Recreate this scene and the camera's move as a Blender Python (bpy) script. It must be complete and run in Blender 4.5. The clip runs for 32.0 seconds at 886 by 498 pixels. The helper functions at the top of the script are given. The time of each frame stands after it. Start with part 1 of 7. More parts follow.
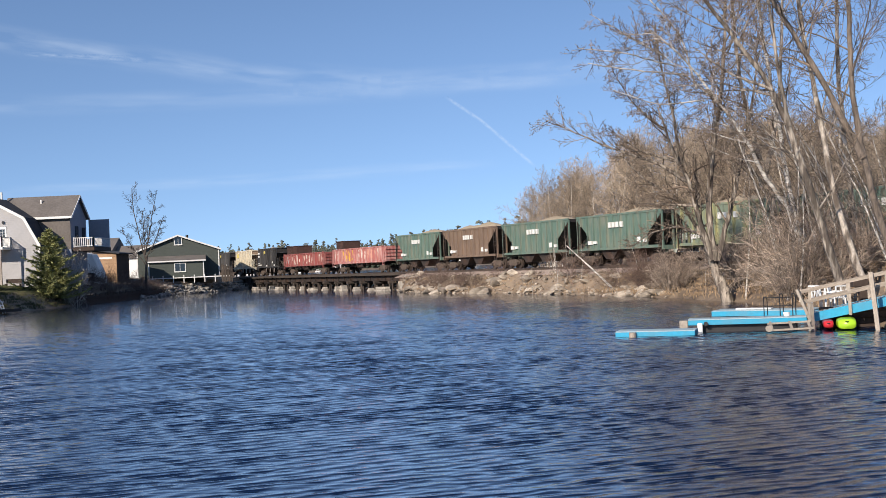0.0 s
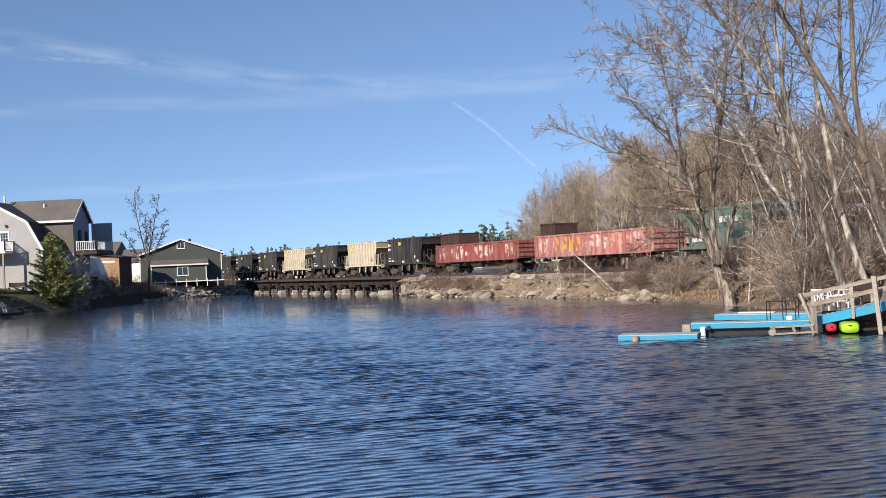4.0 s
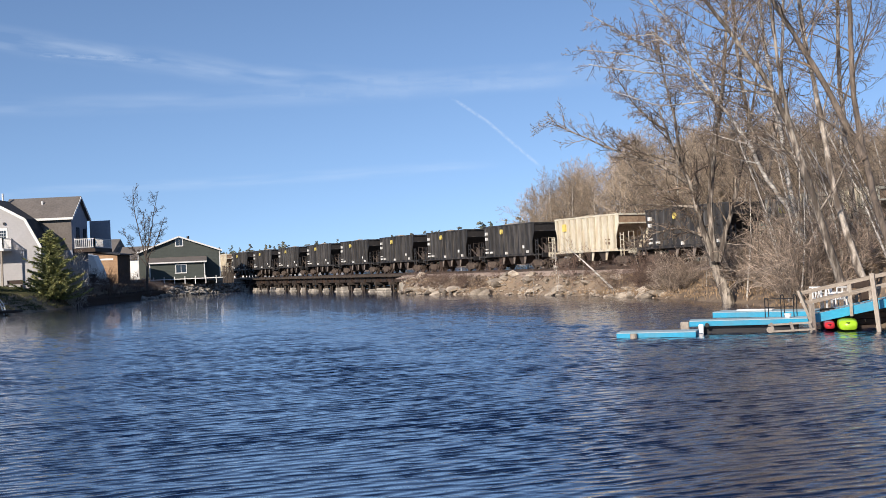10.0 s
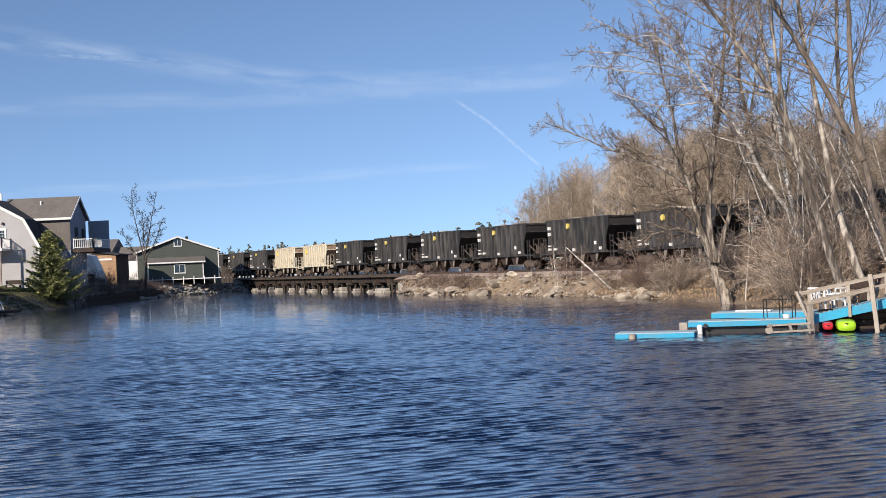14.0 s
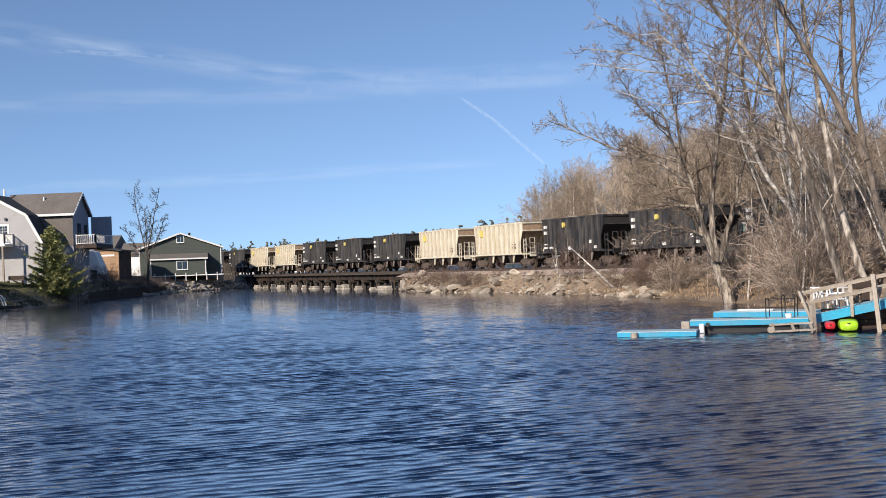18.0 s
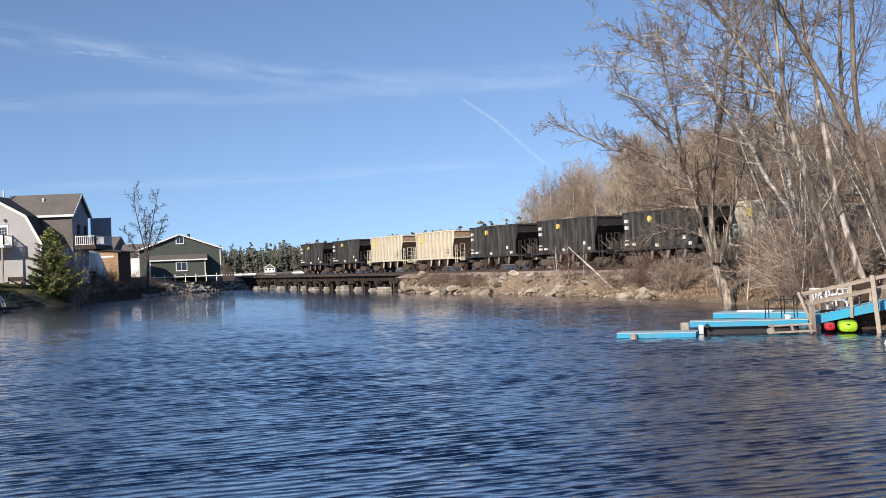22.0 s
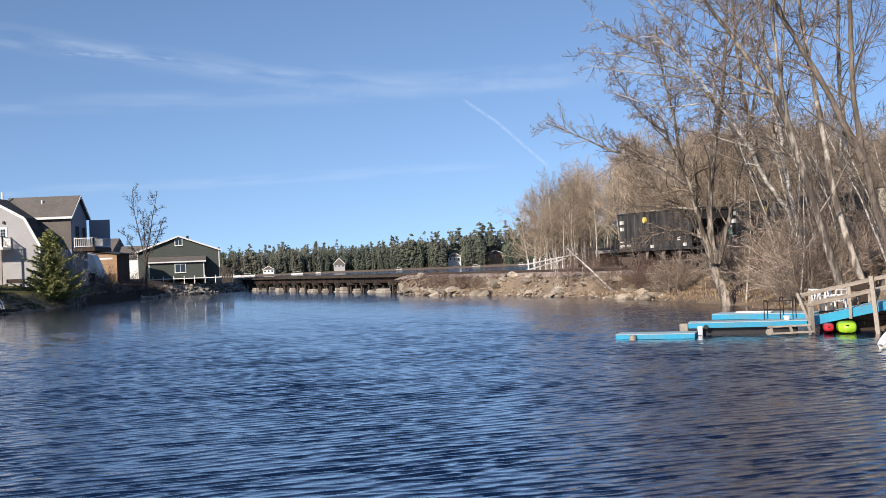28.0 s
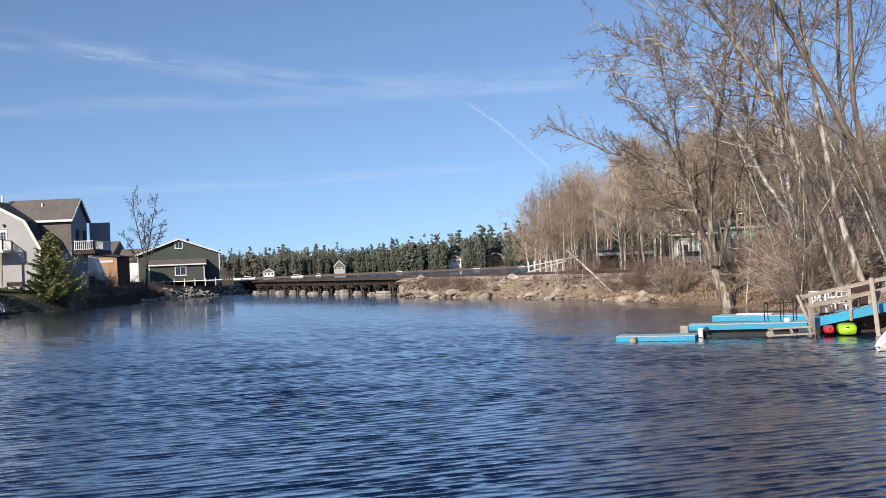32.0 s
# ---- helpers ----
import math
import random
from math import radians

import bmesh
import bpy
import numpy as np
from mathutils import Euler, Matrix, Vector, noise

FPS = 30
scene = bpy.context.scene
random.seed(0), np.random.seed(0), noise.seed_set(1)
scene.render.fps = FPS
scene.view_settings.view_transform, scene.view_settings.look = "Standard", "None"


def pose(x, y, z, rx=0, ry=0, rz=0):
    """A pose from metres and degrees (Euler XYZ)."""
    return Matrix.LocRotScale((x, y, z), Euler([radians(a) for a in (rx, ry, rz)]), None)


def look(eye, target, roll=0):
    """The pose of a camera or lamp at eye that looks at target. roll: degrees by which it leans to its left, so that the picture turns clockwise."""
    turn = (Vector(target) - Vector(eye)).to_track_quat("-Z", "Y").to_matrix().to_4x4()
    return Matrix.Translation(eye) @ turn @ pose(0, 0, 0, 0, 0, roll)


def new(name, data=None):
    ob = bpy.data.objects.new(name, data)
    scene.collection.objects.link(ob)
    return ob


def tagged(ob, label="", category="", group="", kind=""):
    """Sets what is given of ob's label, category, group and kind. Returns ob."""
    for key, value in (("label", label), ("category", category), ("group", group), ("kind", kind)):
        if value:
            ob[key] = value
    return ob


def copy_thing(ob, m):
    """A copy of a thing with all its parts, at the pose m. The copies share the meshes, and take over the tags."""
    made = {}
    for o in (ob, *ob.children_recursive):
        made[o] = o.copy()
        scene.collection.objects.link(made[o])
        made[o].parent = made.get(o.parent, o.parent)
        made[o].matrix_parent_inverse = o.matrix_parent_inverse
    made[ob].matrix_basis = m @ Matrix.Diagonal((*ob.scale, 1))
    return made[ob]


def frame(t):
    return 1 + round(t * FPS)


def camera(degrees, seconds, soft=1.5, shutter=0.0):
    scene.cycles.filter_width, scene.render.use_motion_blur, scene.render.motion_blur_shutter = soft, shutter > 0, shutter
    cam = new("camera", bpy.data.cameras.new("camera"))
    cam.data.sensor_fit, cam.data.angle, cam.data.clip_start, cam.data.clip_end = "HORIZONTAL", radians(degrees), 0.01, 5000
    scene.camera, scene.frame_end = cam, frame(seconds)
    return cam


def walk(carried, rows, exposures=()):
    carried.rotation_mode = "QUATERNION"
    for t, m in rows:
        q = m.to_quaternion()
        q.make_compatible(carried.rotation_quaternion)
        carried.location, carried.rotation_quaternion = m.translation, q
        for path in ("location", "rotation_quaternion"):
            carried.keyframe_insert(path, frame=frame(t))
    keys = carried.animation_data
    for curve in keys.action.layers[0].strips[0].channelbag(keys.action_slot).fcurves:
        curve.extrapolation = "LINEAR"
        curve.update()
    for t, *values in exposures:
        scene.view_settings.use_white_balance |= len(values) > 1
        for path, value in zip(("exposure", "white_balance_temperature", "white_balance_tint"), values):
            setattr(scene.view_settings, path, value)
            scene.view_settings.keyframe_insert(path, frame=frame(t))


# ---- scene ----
cam = camera(43.80, 32.0, soft=0.6)
EYE = (0.0, 0.0, 2.9)
# seconds, pitch, lean and turn of the hand-held camera in degrees
SHAKE = [
    (0, 90.714, 2.541, -0.070),
    (0.5, 90.733, 2.546, -0.064),
    (1, 90.739, 2.559, -0.045),
    (1.5, 90.765, 2.554, -0.045),
    (2, 90.779, 2.541, -0.019),
    (2.5, 90.779, 2.548, -0.000),
    (3, 90.823, 2.544, 0.007),
    (3.5, 90.862, 2.525, 0.046),
    (5.5, 91.054, 2.571, 0.090),
    (6, 91.048, 2.548, 0.091),
    (6.5, 91.008, 2.570, 0.071),
    (7, 90.958, 2.548, 0.046),
    (7.5, 90.913, 2.548, 0.033),
    (8, 90.868, 2.548, 0.000),
    (8.5, 90.862, 2.529, 0.000),
    (9, 90.823, 2.548, -0.000),
    (9.5, 90.790, 2.578, -0.001),
    (10, 90.779, 2.545, -0.019),
    (10.5, 90.739, 2.559, -0.045),
    (11, 90.733, 2.548, -0.044),
    (11.5, 90.779, 2.548, -0.044),
    (12, 90.854, 2.600, -0.046),
    (12.5, 90.913, 2.547, -0.044),
    (13, 90.913, 2.547, -0.057),
    (13.5, 90.868, 2.551, -0.083),
    (14, 90.799, 2.481, -0.088),
    (14.5, 90.733, 2.548, -0.089),
    (16.5, 90.597, 2.312, -0.014),
    (17, 90.618, 2.244, -0.013),
    (17.5, 90.644, 2.235, 0.013),
    (18, 90.683, 2.212, 0.033),
    (18.5, 90.708, 2.251, 0.052),
    (19, 90.708, 2.251, 0.052),
    (19.5, 90.708, 2.247, 0.058),
    (20, 90.708, 2.251, 0.052),
    (20.5, 90.716, 2.217, 0.039),
    (21, 90.753, 2.251, 0.052),
    (21.5, 90.747, 2.221, 0.027),
    (22, 90.741, 2.215, 0.007),
    (22.5, 90.729, 2.181, 0.001),
    (23, 90.722, 2.201, -0.012),
    (23.5, 90.696, 2.207, -0.006),
    (24, 90.677, 2.202, -0.006),
    (24.5, 90.664, 2.196, -0.012),
    (25, 90.658, 2.223, -0.025),
    (25.5, 90.676, 2.240, -0.032),
    (27.5, 90.804, 2.270, -0.039),
    (28, 90.816, 2.297, -0.052),
    (28.5, 90.804, 2.263, -0.058),
    (29, 90.797, 2.289, -0.059),
    (29.5, 90.810, 2.281, -0.039),
    (30, 90.822, 2.317, -0.040),
    (30.5, 90.867, 2.319, -0.040),
    (31, 90.898, 2.371, -0.041),
    (31.5, 90.912, 2.321, -0.040),
    (32, 90.942, 2.371, -0.041),
]
walk(cam, [(t, pose(*EYE, rx, ry, rz)) for t, rx, ry, rz in SHAKE], exposures=[(0, 0.16, 6350, 12), (32, 0.16, 6350, 12)])

# ---------------------------------------------------------------- light
SUN_TO = Vector((-0.56, -0.83, 0.0)).normalized()
SUN_EL = radians(25)
world = bpy.data.worlds.new("sky")
scene.world = world
world.use_nodes = True
wn = world.node_tree
sky = wn.nodes.new("ShaderNodeTexSky")
sky.sky_type = "NISHITA"
sky.sun_disc = False
sky.sun_elevation = SUN_EL
sky.sun_rotation = math.atan2(SUN_TO.x, SUN_TO.y)
sky.air_density, sky.dust_density, sky.ozone_density = 0.8, 0.0, 2.5
wn.nodes["Background"].inputs["Strength"].default_value = 0.131
wn.links.new(sky.outputs["Color"], wn.nodes["Background"].inputs["Color"])
sky_way = wn.nodes.new("ShaderNodeTexCoord")
sky_map = wn.nodes.new("ShaderNodeMapping")
sky_map.inputs["Location"].default_value = (0, 0, 0.115)
wn.links.new(sky_way.outputs["Generated"], sky_map.inputs["Vector"])
wn.links.new(sky_map.outputs["Vector"], sky.inputs["Vector"])
sun_data = bpy.data.lights.new("sun", "SUN")
sun_data.energy, sun_data.angle, sun_data.color = 5.0, radians(0.55), (1.0, 0.885, 0.735)
sun = new("sun", sun_data)
sun_dir = SUN_TO * math.cos(SUN_EL) + Vector((0, 0, math.sin(SUN_EL)))
sun.matrix_basis = look(sun_dir * 200, (0, 0, 0))


# ---------------------------------------------------------------- materials
def socket(nt, a, b):
    nt.links.new(a, b)


def mat(name, rgb, rough=0.7, metal=0.0, vary=0.25, big=0.4, small=8.0, bump=0.1, rgb2=None, stretch=(1, 1, 1),
        dirt=None, dirt_amount=0.0, dirt_scale=1.2, per_piece=0.0, spec=0.5, sharp=(0.35, 0.65), island=0.0):
    """A surface with variation at two scales, optional second colour and dirt patches."""
    m = bpy.data.materials.new(name)
    m.use_nodes = True
    nt = m.node_tree
    bs = nt.nodes["Principled BSDF"]
    tc = nt.nodes.new("ShaderNodeTexCoord")
    mp = nt.nodes.new("ShaderNodeMapping")
    mp.inputs["Scale"].default_value = stretch
    socket(nt, tc.outputs["Object"], mp.inputs["Vector"])
    n1 = nt.nodes.new("ShaderNodeTexNoise")
    n1.inputs["Scale"].default_value, n1.inputs["Detail"].default_value = big, 5
    n2 = nt.nodes.new("ShaderNodeTexNoise")
    n2.inputs["Scale"].default_value, n2.inputs["Detail"].default_value = small, 6
    for n in (n1, n2):
        socket(nt, mp.outputs["Vector"], n.inputs["Vector"])
    r1 = nt.nodes.new("ShaderNodeMapRange")
    r1.inputs["From Min"].default_value, r1.inputs["From Max"].default_value = sharp
    socket(nt, n1.outputs["Fac"], r1.inputs["Value"])
    mix = nt.nodes.new("ShaderNodeMix")
    mix.data_type = "RGBA"
    c2 = rgb2 or tuple(c * (1 - vary) for c in rgb)
    mix.inputs["A"].default_value, mix.inputs["B"].default_value = (*rgb, 1), (*c2, 1)
    socket(nt, r1.outputs["Result"], mix.inputs["Factor"])
    hsv = nt.nodes.new("ShaderNodeHueSaturation")
    r2 = nt.nodes.new("ShaderNodeMapRange")
    r2.inputs["From Min"].default_value, r2.inputs["From Max"].default_value = 0.25, 0.75
    r2.inputs["To Min"].default_value, r2.inputs["To Max"].default_value = 1 - vary, 1 + vary
    socket(nt, n2.outputs["Fac"], r2.inputs["Value"])
    val = r2.outputs["Result"]
    if per_piece:
        oi = nt.nodes.new("ShaderNodeObjectInfo")
        r3 = nt.nodes.new("ShaderNodeMapRange")
        r3.inputs["To Min"].default_value, r3.inputs["To Max"].default_value = 1 - per_piece, 1 + per_piece
        socket(nt, oi.outputs["Random"], r3.inputs["Value"])
        mul = nt.nodes.new("ShaderNodeMath")
        mul.operation = "MULTIPLY"
        socket(nt, val, mul.inputs[0])
        socket(nt, r3.outputs["Result"], mul.inputs[1])
        val = mul.outputs[0]
    if island:
        ge = nt.nodes.new("ShaderNodeNewGeometry")
        r5 = nt.nodes.new("ShaderNodeMapRange")
        r5.inputs["To Min"].default_value, r5.inputs["To Max"].default_value = 1 - island, 1 + island
        socket(nt, ge.outputs["Random Per Island"], r5.inputs["Value"])
        mi = nt.nodes.new("ShaderNodeMath")
        mi.operation = "MULTIPLY"
        socket(nt, val, mi.inputs[0])
        socket(nt, r5.outputs["Result"], mi.inputs[1])
        val = mi.outputs[0]
    socket(nt, val, hsv.inputs["Value"])
    socket(nt, mix.outputs["Result"], hsv.inputs["Color"])
    col = hsv.outputs["Color"]
    if dirt:
        n3 = nt.nodes.new("ShaderNodeTexNoise")
        n3.inputs["Scale"].default_value, n3.inputs["Detail"].default_value = dirt_scale, 7
        socket(nt, mp.outputs["Vector"], n3.inputs["Vector"])
        r4 = nt.nodes.new("ShaderNodeMapRange")
        r4.inputs["From Min"].default_value, r4.inputs["From Max"].default_value = 0.45, 0.68
        r4.inputs["To Max"].default_value = dirt_amount
        socket(nt, n3.outputs["Fac"], r4.inputs["Value"])
        mx = nt.nodes.new("ShaderNodeMix")
        mx.data_type = "RGBA"
        mx.inputs["B"].default_value = (*dirt, 1)
        socket(nt, r4.outputs["Result"], mx.inputs["Factor"])
        socket(nt, col, mx.inputs["A"])
        col = mx.outputs["Result"]
    socket(nt, col, bs.inputs["Base Color"])
    bs.inputs["Roughness"].default_value, bs.inputs["Metallic"].default_value = rough, metal
    bs.inputs["Specular IOR Level"].default_value = spec
    if bump:
        bp = nt.nodes.new("ShaderNodeBump")
        bp.inputs["Strength"].default_value, bp.inputs["Distance"].default_value = min(1.0, bump * 4), 0.02
        socket(nt, n2.outputs["Fac"], bp.inputs["Height"])
        socket(nt, bp.outputs["Normal"], bs.inputs["Normal"])
    return m


M = {}
M["ground"] = mat("dry_ground", (0.275, 0.21, 0.15), 0.95, vary=0.3, big=0.25, small=3.0, bump=0.25, rgb2=(0.13, 0.09, 0.06),
                  dirt=(0.35, 0.26, 0.17), dirt_amount=0.6, dirt_scale=0.6)
M["ballast"] = mat("ballast", (0.44, 0.34, 0.28), 0.95, vary=0.35, big=0.5, small=14.0, bump=0.25, rgb2=(0.33, 0.25, 0.20))
M["rock"] = mat("rock", (0.46, 0.39, 0.31), 0.9, vary=0.3, big=0.9, small=6.0, bump=0.25, per_piece=0.35, dirt=(0.14, 0.11, 0.08), dirt_amount=0.6)
M["rock_grey"] = mat("pale_rock", (0.38, 0.355, 0.315), 0.9, vary=0.3, big=0.9, small=6.0, bump=0.25, per_piece=0.4, dirt=(0.12, 0.10, 0.08), dirt_amount=0.6)
M["rubble"] = mat("rubble", (0.40, 0.33, 0.26), 0.95, vary=0.3, big=0.9, small=6.0, bump=0.2, island=0.5, dirt=(0.14, 0.11, 0.08), dirt_amount=0.5)
M["steel_dark"] = mat("weathered_steel", (0.045, 0.035, 0.03), 0.75, metal=0.2, vary=0.35, big=0.6, small=9.0, bump=0.1, dirt=(0.10, 0.055, 0.035), dirt_amount=0.6)
M["rail"] = mat("rail_steel", (0.20, 0.15, 0.12), 0.45, metal=0.7, vary=0.2)
M["tie"] = mat("creosoted_timber", (0.075, 0.058, 0.045), 0.9, vary=0.35, small=12, stretch=(1, 6, 1), per_piece=0.25, bump=0.2)
M["pile"] = mat("weathered_pile", (0.075, 0.058, 0.045), 0.9, vary=0.35, small=10, stretch=(4, 4, 0.6), per_piece=0.3, bump=0.2)
M["concrete"] = mat("old_concrete", (0.50, 0.45, 0.38), 0.9, vary=0.25, big=0.7, small=5, dirt=(0.13, 0.11, 0.08), dirt_amount=0.6, bump=0.15)
M["grey_siding"] = mat("grey_siding", (0.42, 0.41, 0.41), 0.8, vary=0.06, big=0.3, small=4, bump=0.02)
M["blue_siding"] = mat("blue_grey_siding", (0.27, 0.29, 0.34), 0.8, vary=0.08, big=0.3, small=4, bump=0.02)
M["shingle"] = mat("asphalt_shingle", (0.17, 0.15, 0.135), 0.95, vary=0.2, big=0.5, small=5, bump=0.2)
M["shingle_dark"] = mat("dark_shingle", (0.045, 0.047, 0.055), 0.95, vary=0.2, big=0.5, small=5, bump=0.2)
M["white"] = mat("white_paint", (0.78, 0.77, 0.74), 0.6, vary=0.06, big=1.0, small=6, bump=0.03)
M["green_siding"] = mat("dark_green_siding", (0.07, 0.082, 0.072), 0.8, vary=0.1, big=0.4, small=3, bump=0.03)
M["cedar"] = mat("orange_sheathing", (0.43, 0.27, 0.155), 0.8, vary=0.22, big=0.6, small=5, stretch=(1, 1, 3), bump=0.08)
M["dark_wood"] = mat("dark_brown_boards", (0.06, 0.04, 0.03), 0.85, vary=0.25, big=0.6, small=6, bump=0.1)
M["deck_grey"] = mat("weathered_wood", (0.40, 0.345, 0.285), 0.85, vary=0.25, big=1.0, small=9, stretch=(3, 3, 1), bump=0.15)
M["dock_blue"] = mat("turquoise_paint", (0.012, 0.32, 0.53), 0.5, vary=0.12, big=1.2, small=8, bump=0.05, dirt=(0.10, 0.28, 0.38), dirt_amount=0.5)
M["dock_top"] = mat("pale_decking", (0.42, 0.55, 0.60), 0.7, vary=0.2, big=0.8, small=6, bump=0.1)
M["black_metal"] = mat("black_metal", (0.025, 0.025, 0.027), 0.5, metal=0.4, vary=0.1)
M["plastic_red"] = mat("red_plastic", (0.58, 0.03, 0.04), 0.35, vary=0.08)
M["plastic_lime"] = mat("lime_plastic", (0.40, 0.68, 0.03), 0.35, vary=0.08)
M["plastic_white"] = mat("white_plastic", (0.80, 0.80, 0.79), 0.4, vary=0.05)
M["hull"] = mat("white_gelcoat", (0.82, 0.82, 0.80), 0.35, vary=0.08, dirt=(0.35, 0.32, 0.26), dirt_amount=0.3)
M["bark"] = mat("grey_bark", (0.46, 0.40, 0.335), 0.95, vary=0.4, big=2.2, small=12, stretch=(2, 2, 0.55), bump=0.4, sharp=(0.42, 0.62), rgb2=(0.15, 0.12, 0.095), dirt=(0.07, 0.055, 0.045), dirt_amount=0.55, dirt_scale=2.2)
M["bark_maple"] = mat("maple_bark", (0.40, 0.345, 0.285), 0.95, vary=0.4, big=2.6, small=9, stretch=(2, 2, 0.3), bump=0.6, sharp=(0.44, 0.56), rgb2=(0.11, 0.088, 0.072), dirt=(0.06, 0.05, 0.04), dirt_amount=0.8, dirt_scale=1.6)
M["bark_limb"] = mat("dark_limb_bark", (0.23, 0.185, 0.15), 0.95, vary=0.4, big=1.4, small=8, stretch=(2, 2, 0.4), bump=0.4, rgb2=(0.10, 0.08, 0.065))
M["bark_dark"] = mat("dark_bark", (0.10, 0.08, 0.066), 0.95, vary=0.3, big=0.8, small=7, stretch=(2, 2, 0.5), bump=0.25, rgb2=(0.055, 0.045, 0.038))
M["birch"] = mat("birch_bark", (0.70, 0.66, 0.60), 0.8, vary=0.15, big=0.9, small=5, stretch=(1, 1, 3), rgb2=(0.42, 0.37, 0.32), bump=0.1, dirt=(0.05, 0.045, 0.04), dirt_amount=0.8, dirt_scale=2.6)
M["twig"] = mat("twigs", (0.29, 0.23, 0.175), 0.95, vary=0.25, big=0.3, small=2, bump=0.0, rgb2=(0.145, 0.106, 0.078), island=0.65)
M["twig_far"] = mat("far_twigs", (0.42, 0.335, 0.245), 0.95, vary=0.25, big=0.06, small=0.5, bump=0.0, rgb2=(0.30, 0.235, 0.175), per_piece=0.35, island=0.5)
M["brush"] = mat("brush_stems", (0.37, 0.305, 0.25), 0.95, vary=0.3, big=0.3, small=2, bump=0.0, rgb2=(0.24, 0.17, 0.12), per_piece=0.5, island=0.5)
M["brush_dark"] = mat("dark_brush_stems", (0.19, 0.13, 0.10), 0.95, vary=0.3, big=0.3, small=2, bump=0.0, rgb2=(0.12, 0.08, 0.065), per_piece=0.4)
M["grass_dry"] = mat("dry_grass", (0.38, 0.27, 0.165), 0.95, vary=0.3, big=0.3, small=2, bump=0.0, rgb2=(0.25, 0.175, 0.11))
# lawn green set darker to carry the shade that lies on it
M["grass"] = mat("lawn", (0.042, 0.055, 0.02), 0.95, vary=0.3, big=0.4, small=3, bump=0.0, rgb2=(0.085, 0.08, 0.038))
M["needle"] = mat("spruce_needles", (0.38, 0.38, 0.16), 0.9, island=0.35, vary=0.35, big=0.9, small=4, bump=0.0, rgb2=(0.20, 0.21, 0.07))
# pine green lightened, the haze of distance mixed into the colour
M["pine_far"] = mat("far_pines", (0.068, 0.092, 0.066), 0.95, vary=0.35, big=0.012, small=0.15, bump=0.0, rgb2=(0.12, 0.12, 0.09), island=0.4)
M["car_black"] = mat("black_car_paint", (0.032, 0.031, 0.032), 0.5, vary=0.3, big=0.4, small=5, stretch=(2, 2, 0.5), dirt=(0.15, 0.13, 0.11), dirt_amount=0.5, bump=0.04, per_piece=0.3)
M["car_cream"] = mat("cream_car_paint", (0.66, 0.615, 0.49), 0.6, vary=0.14, big=0.3, small=4, stretch=(2, 2, 0.5), dirt=(0.50, 0.37, 0.23), dirt_amount=0.55, bump=0.04)
# cream darkened so that the ribs' shadow lines sit in their own colour
M["cream_rib"] = mat("shadow_cream_rib", (0.56, 0.50, 0.38), 0.7, vary=0.25, big=0.6, small=5, stretch=(2, 2, 0.4), dirt=(0.22, 0.13, 0.08), dirt_amount=0.7, bump=0.04)
M["car_green"] = mat("faded_green_paint", (0.115, 0.18, 0.145), 0.6, vary=0.12, big=0.4, small=4, stretch=(2, 2, 0.4), dirt=(0.24, 0.22, 0.165), dirt_amount=0.55, bump=0.04)
M["car_green_yellow"] = mat("stained_green_paint", (0.18, 0.22, 0.165), 0.6, vary=0.12, big=0.4, small=4, stretch=(2, 2, 0.4), dirt=(0.42, 0.36, 0.12), dirt_amount=0.55, bump=0.04)
M["car_brown"] = mat("rust_brown_paint", (0.18, 0.125, 0.09), 0.7, vary=0.15, big=0.4, small=4, stretch=(2, 2, 0.4), dirt=(0.23, 0.16, 0.11), dirt_amount=0.6, bump=0.04)
M["car_red"] = mat("dark_red_paint", (0.30, 0.075, 0.065), 0.65, vary=0.15, big=0.4, small=4, stretch=(2, 2, 0.4), dirt=(0.30, 0.19, 0.165), dirt_amount=0.7, bump=0.04)
M["car_salmon"] = mat("faded_red_paint", (0.43, 0.155, 0.135), 0.65, vary=0.15, big=0.4, small=4, stretch=(2, 2, 0.4), dirt=(0.56, 0.36, 0.32), dirt_amount=0.85, bump=0.04)
M["corten"] = mat("dark_rust_steel", (0.075, 0.04, 0.032), 0.8, vary=0.25, big=0.6, small=6, bump=0.08)
M["gravel"] = mat("sand_load", (0.52, 0.42, 0.29), 0.95, vary=0.2, big=0.8, small=9, bump=0.3)
M["mark_white"] = mat("white_marking", (0.75, 0.74, 0.70), 0.7, vary=0.12, big=2, small=9, bump=0.0)
M["mark_yellow"] = mat("yellow_marking", (0.74, 0.60, 0.16), 0.7, vary=0.12, big=2, small=9, bump=0.0)
M["paint_pale"] = mat("pale_spray_paint", (0.68, 0.60, 0.52), 0.7, vary=0.2, big=1.5, small=7, bump=0.0, rgb2=(0.45, 0.25, 0.2))
M["paint_yellow"] = mat("yellow_spray_paint", (0.70, 0.42, 0.07), 0.7, vary=0.2, big=1.5, small=7, bump=0.0)
M["paint_grey"] = mat("grey_spray_paint", (0.42, 0.40, 0.40), 0.7, vary=0.2, big=1.5, small=7, bump=0.0)
M["house_green"] = mat("pale_green_siding", (0.36, 0.42, 0.37), 0.8, vary=0.08, big=0.4, small=4, bump=0.03)
M["house_teal"] = mat("mint_siding", (0.50, 0.72, 0.62), 0.8, vary=0.06, big=0.4, small=4, bump=0.03)
M["car_paint"] = mat("blue_grey_car_paint", (0.20, 0.26, 0.31), 0.35, vary=0.06, big=1.0, small=6, bump=0.0)
M["hill"] = mat("far_hill", (0.17, 0.155, 0.145), 0.95, vary=0.2, big=0.01, small=0.06, bump=0.0)

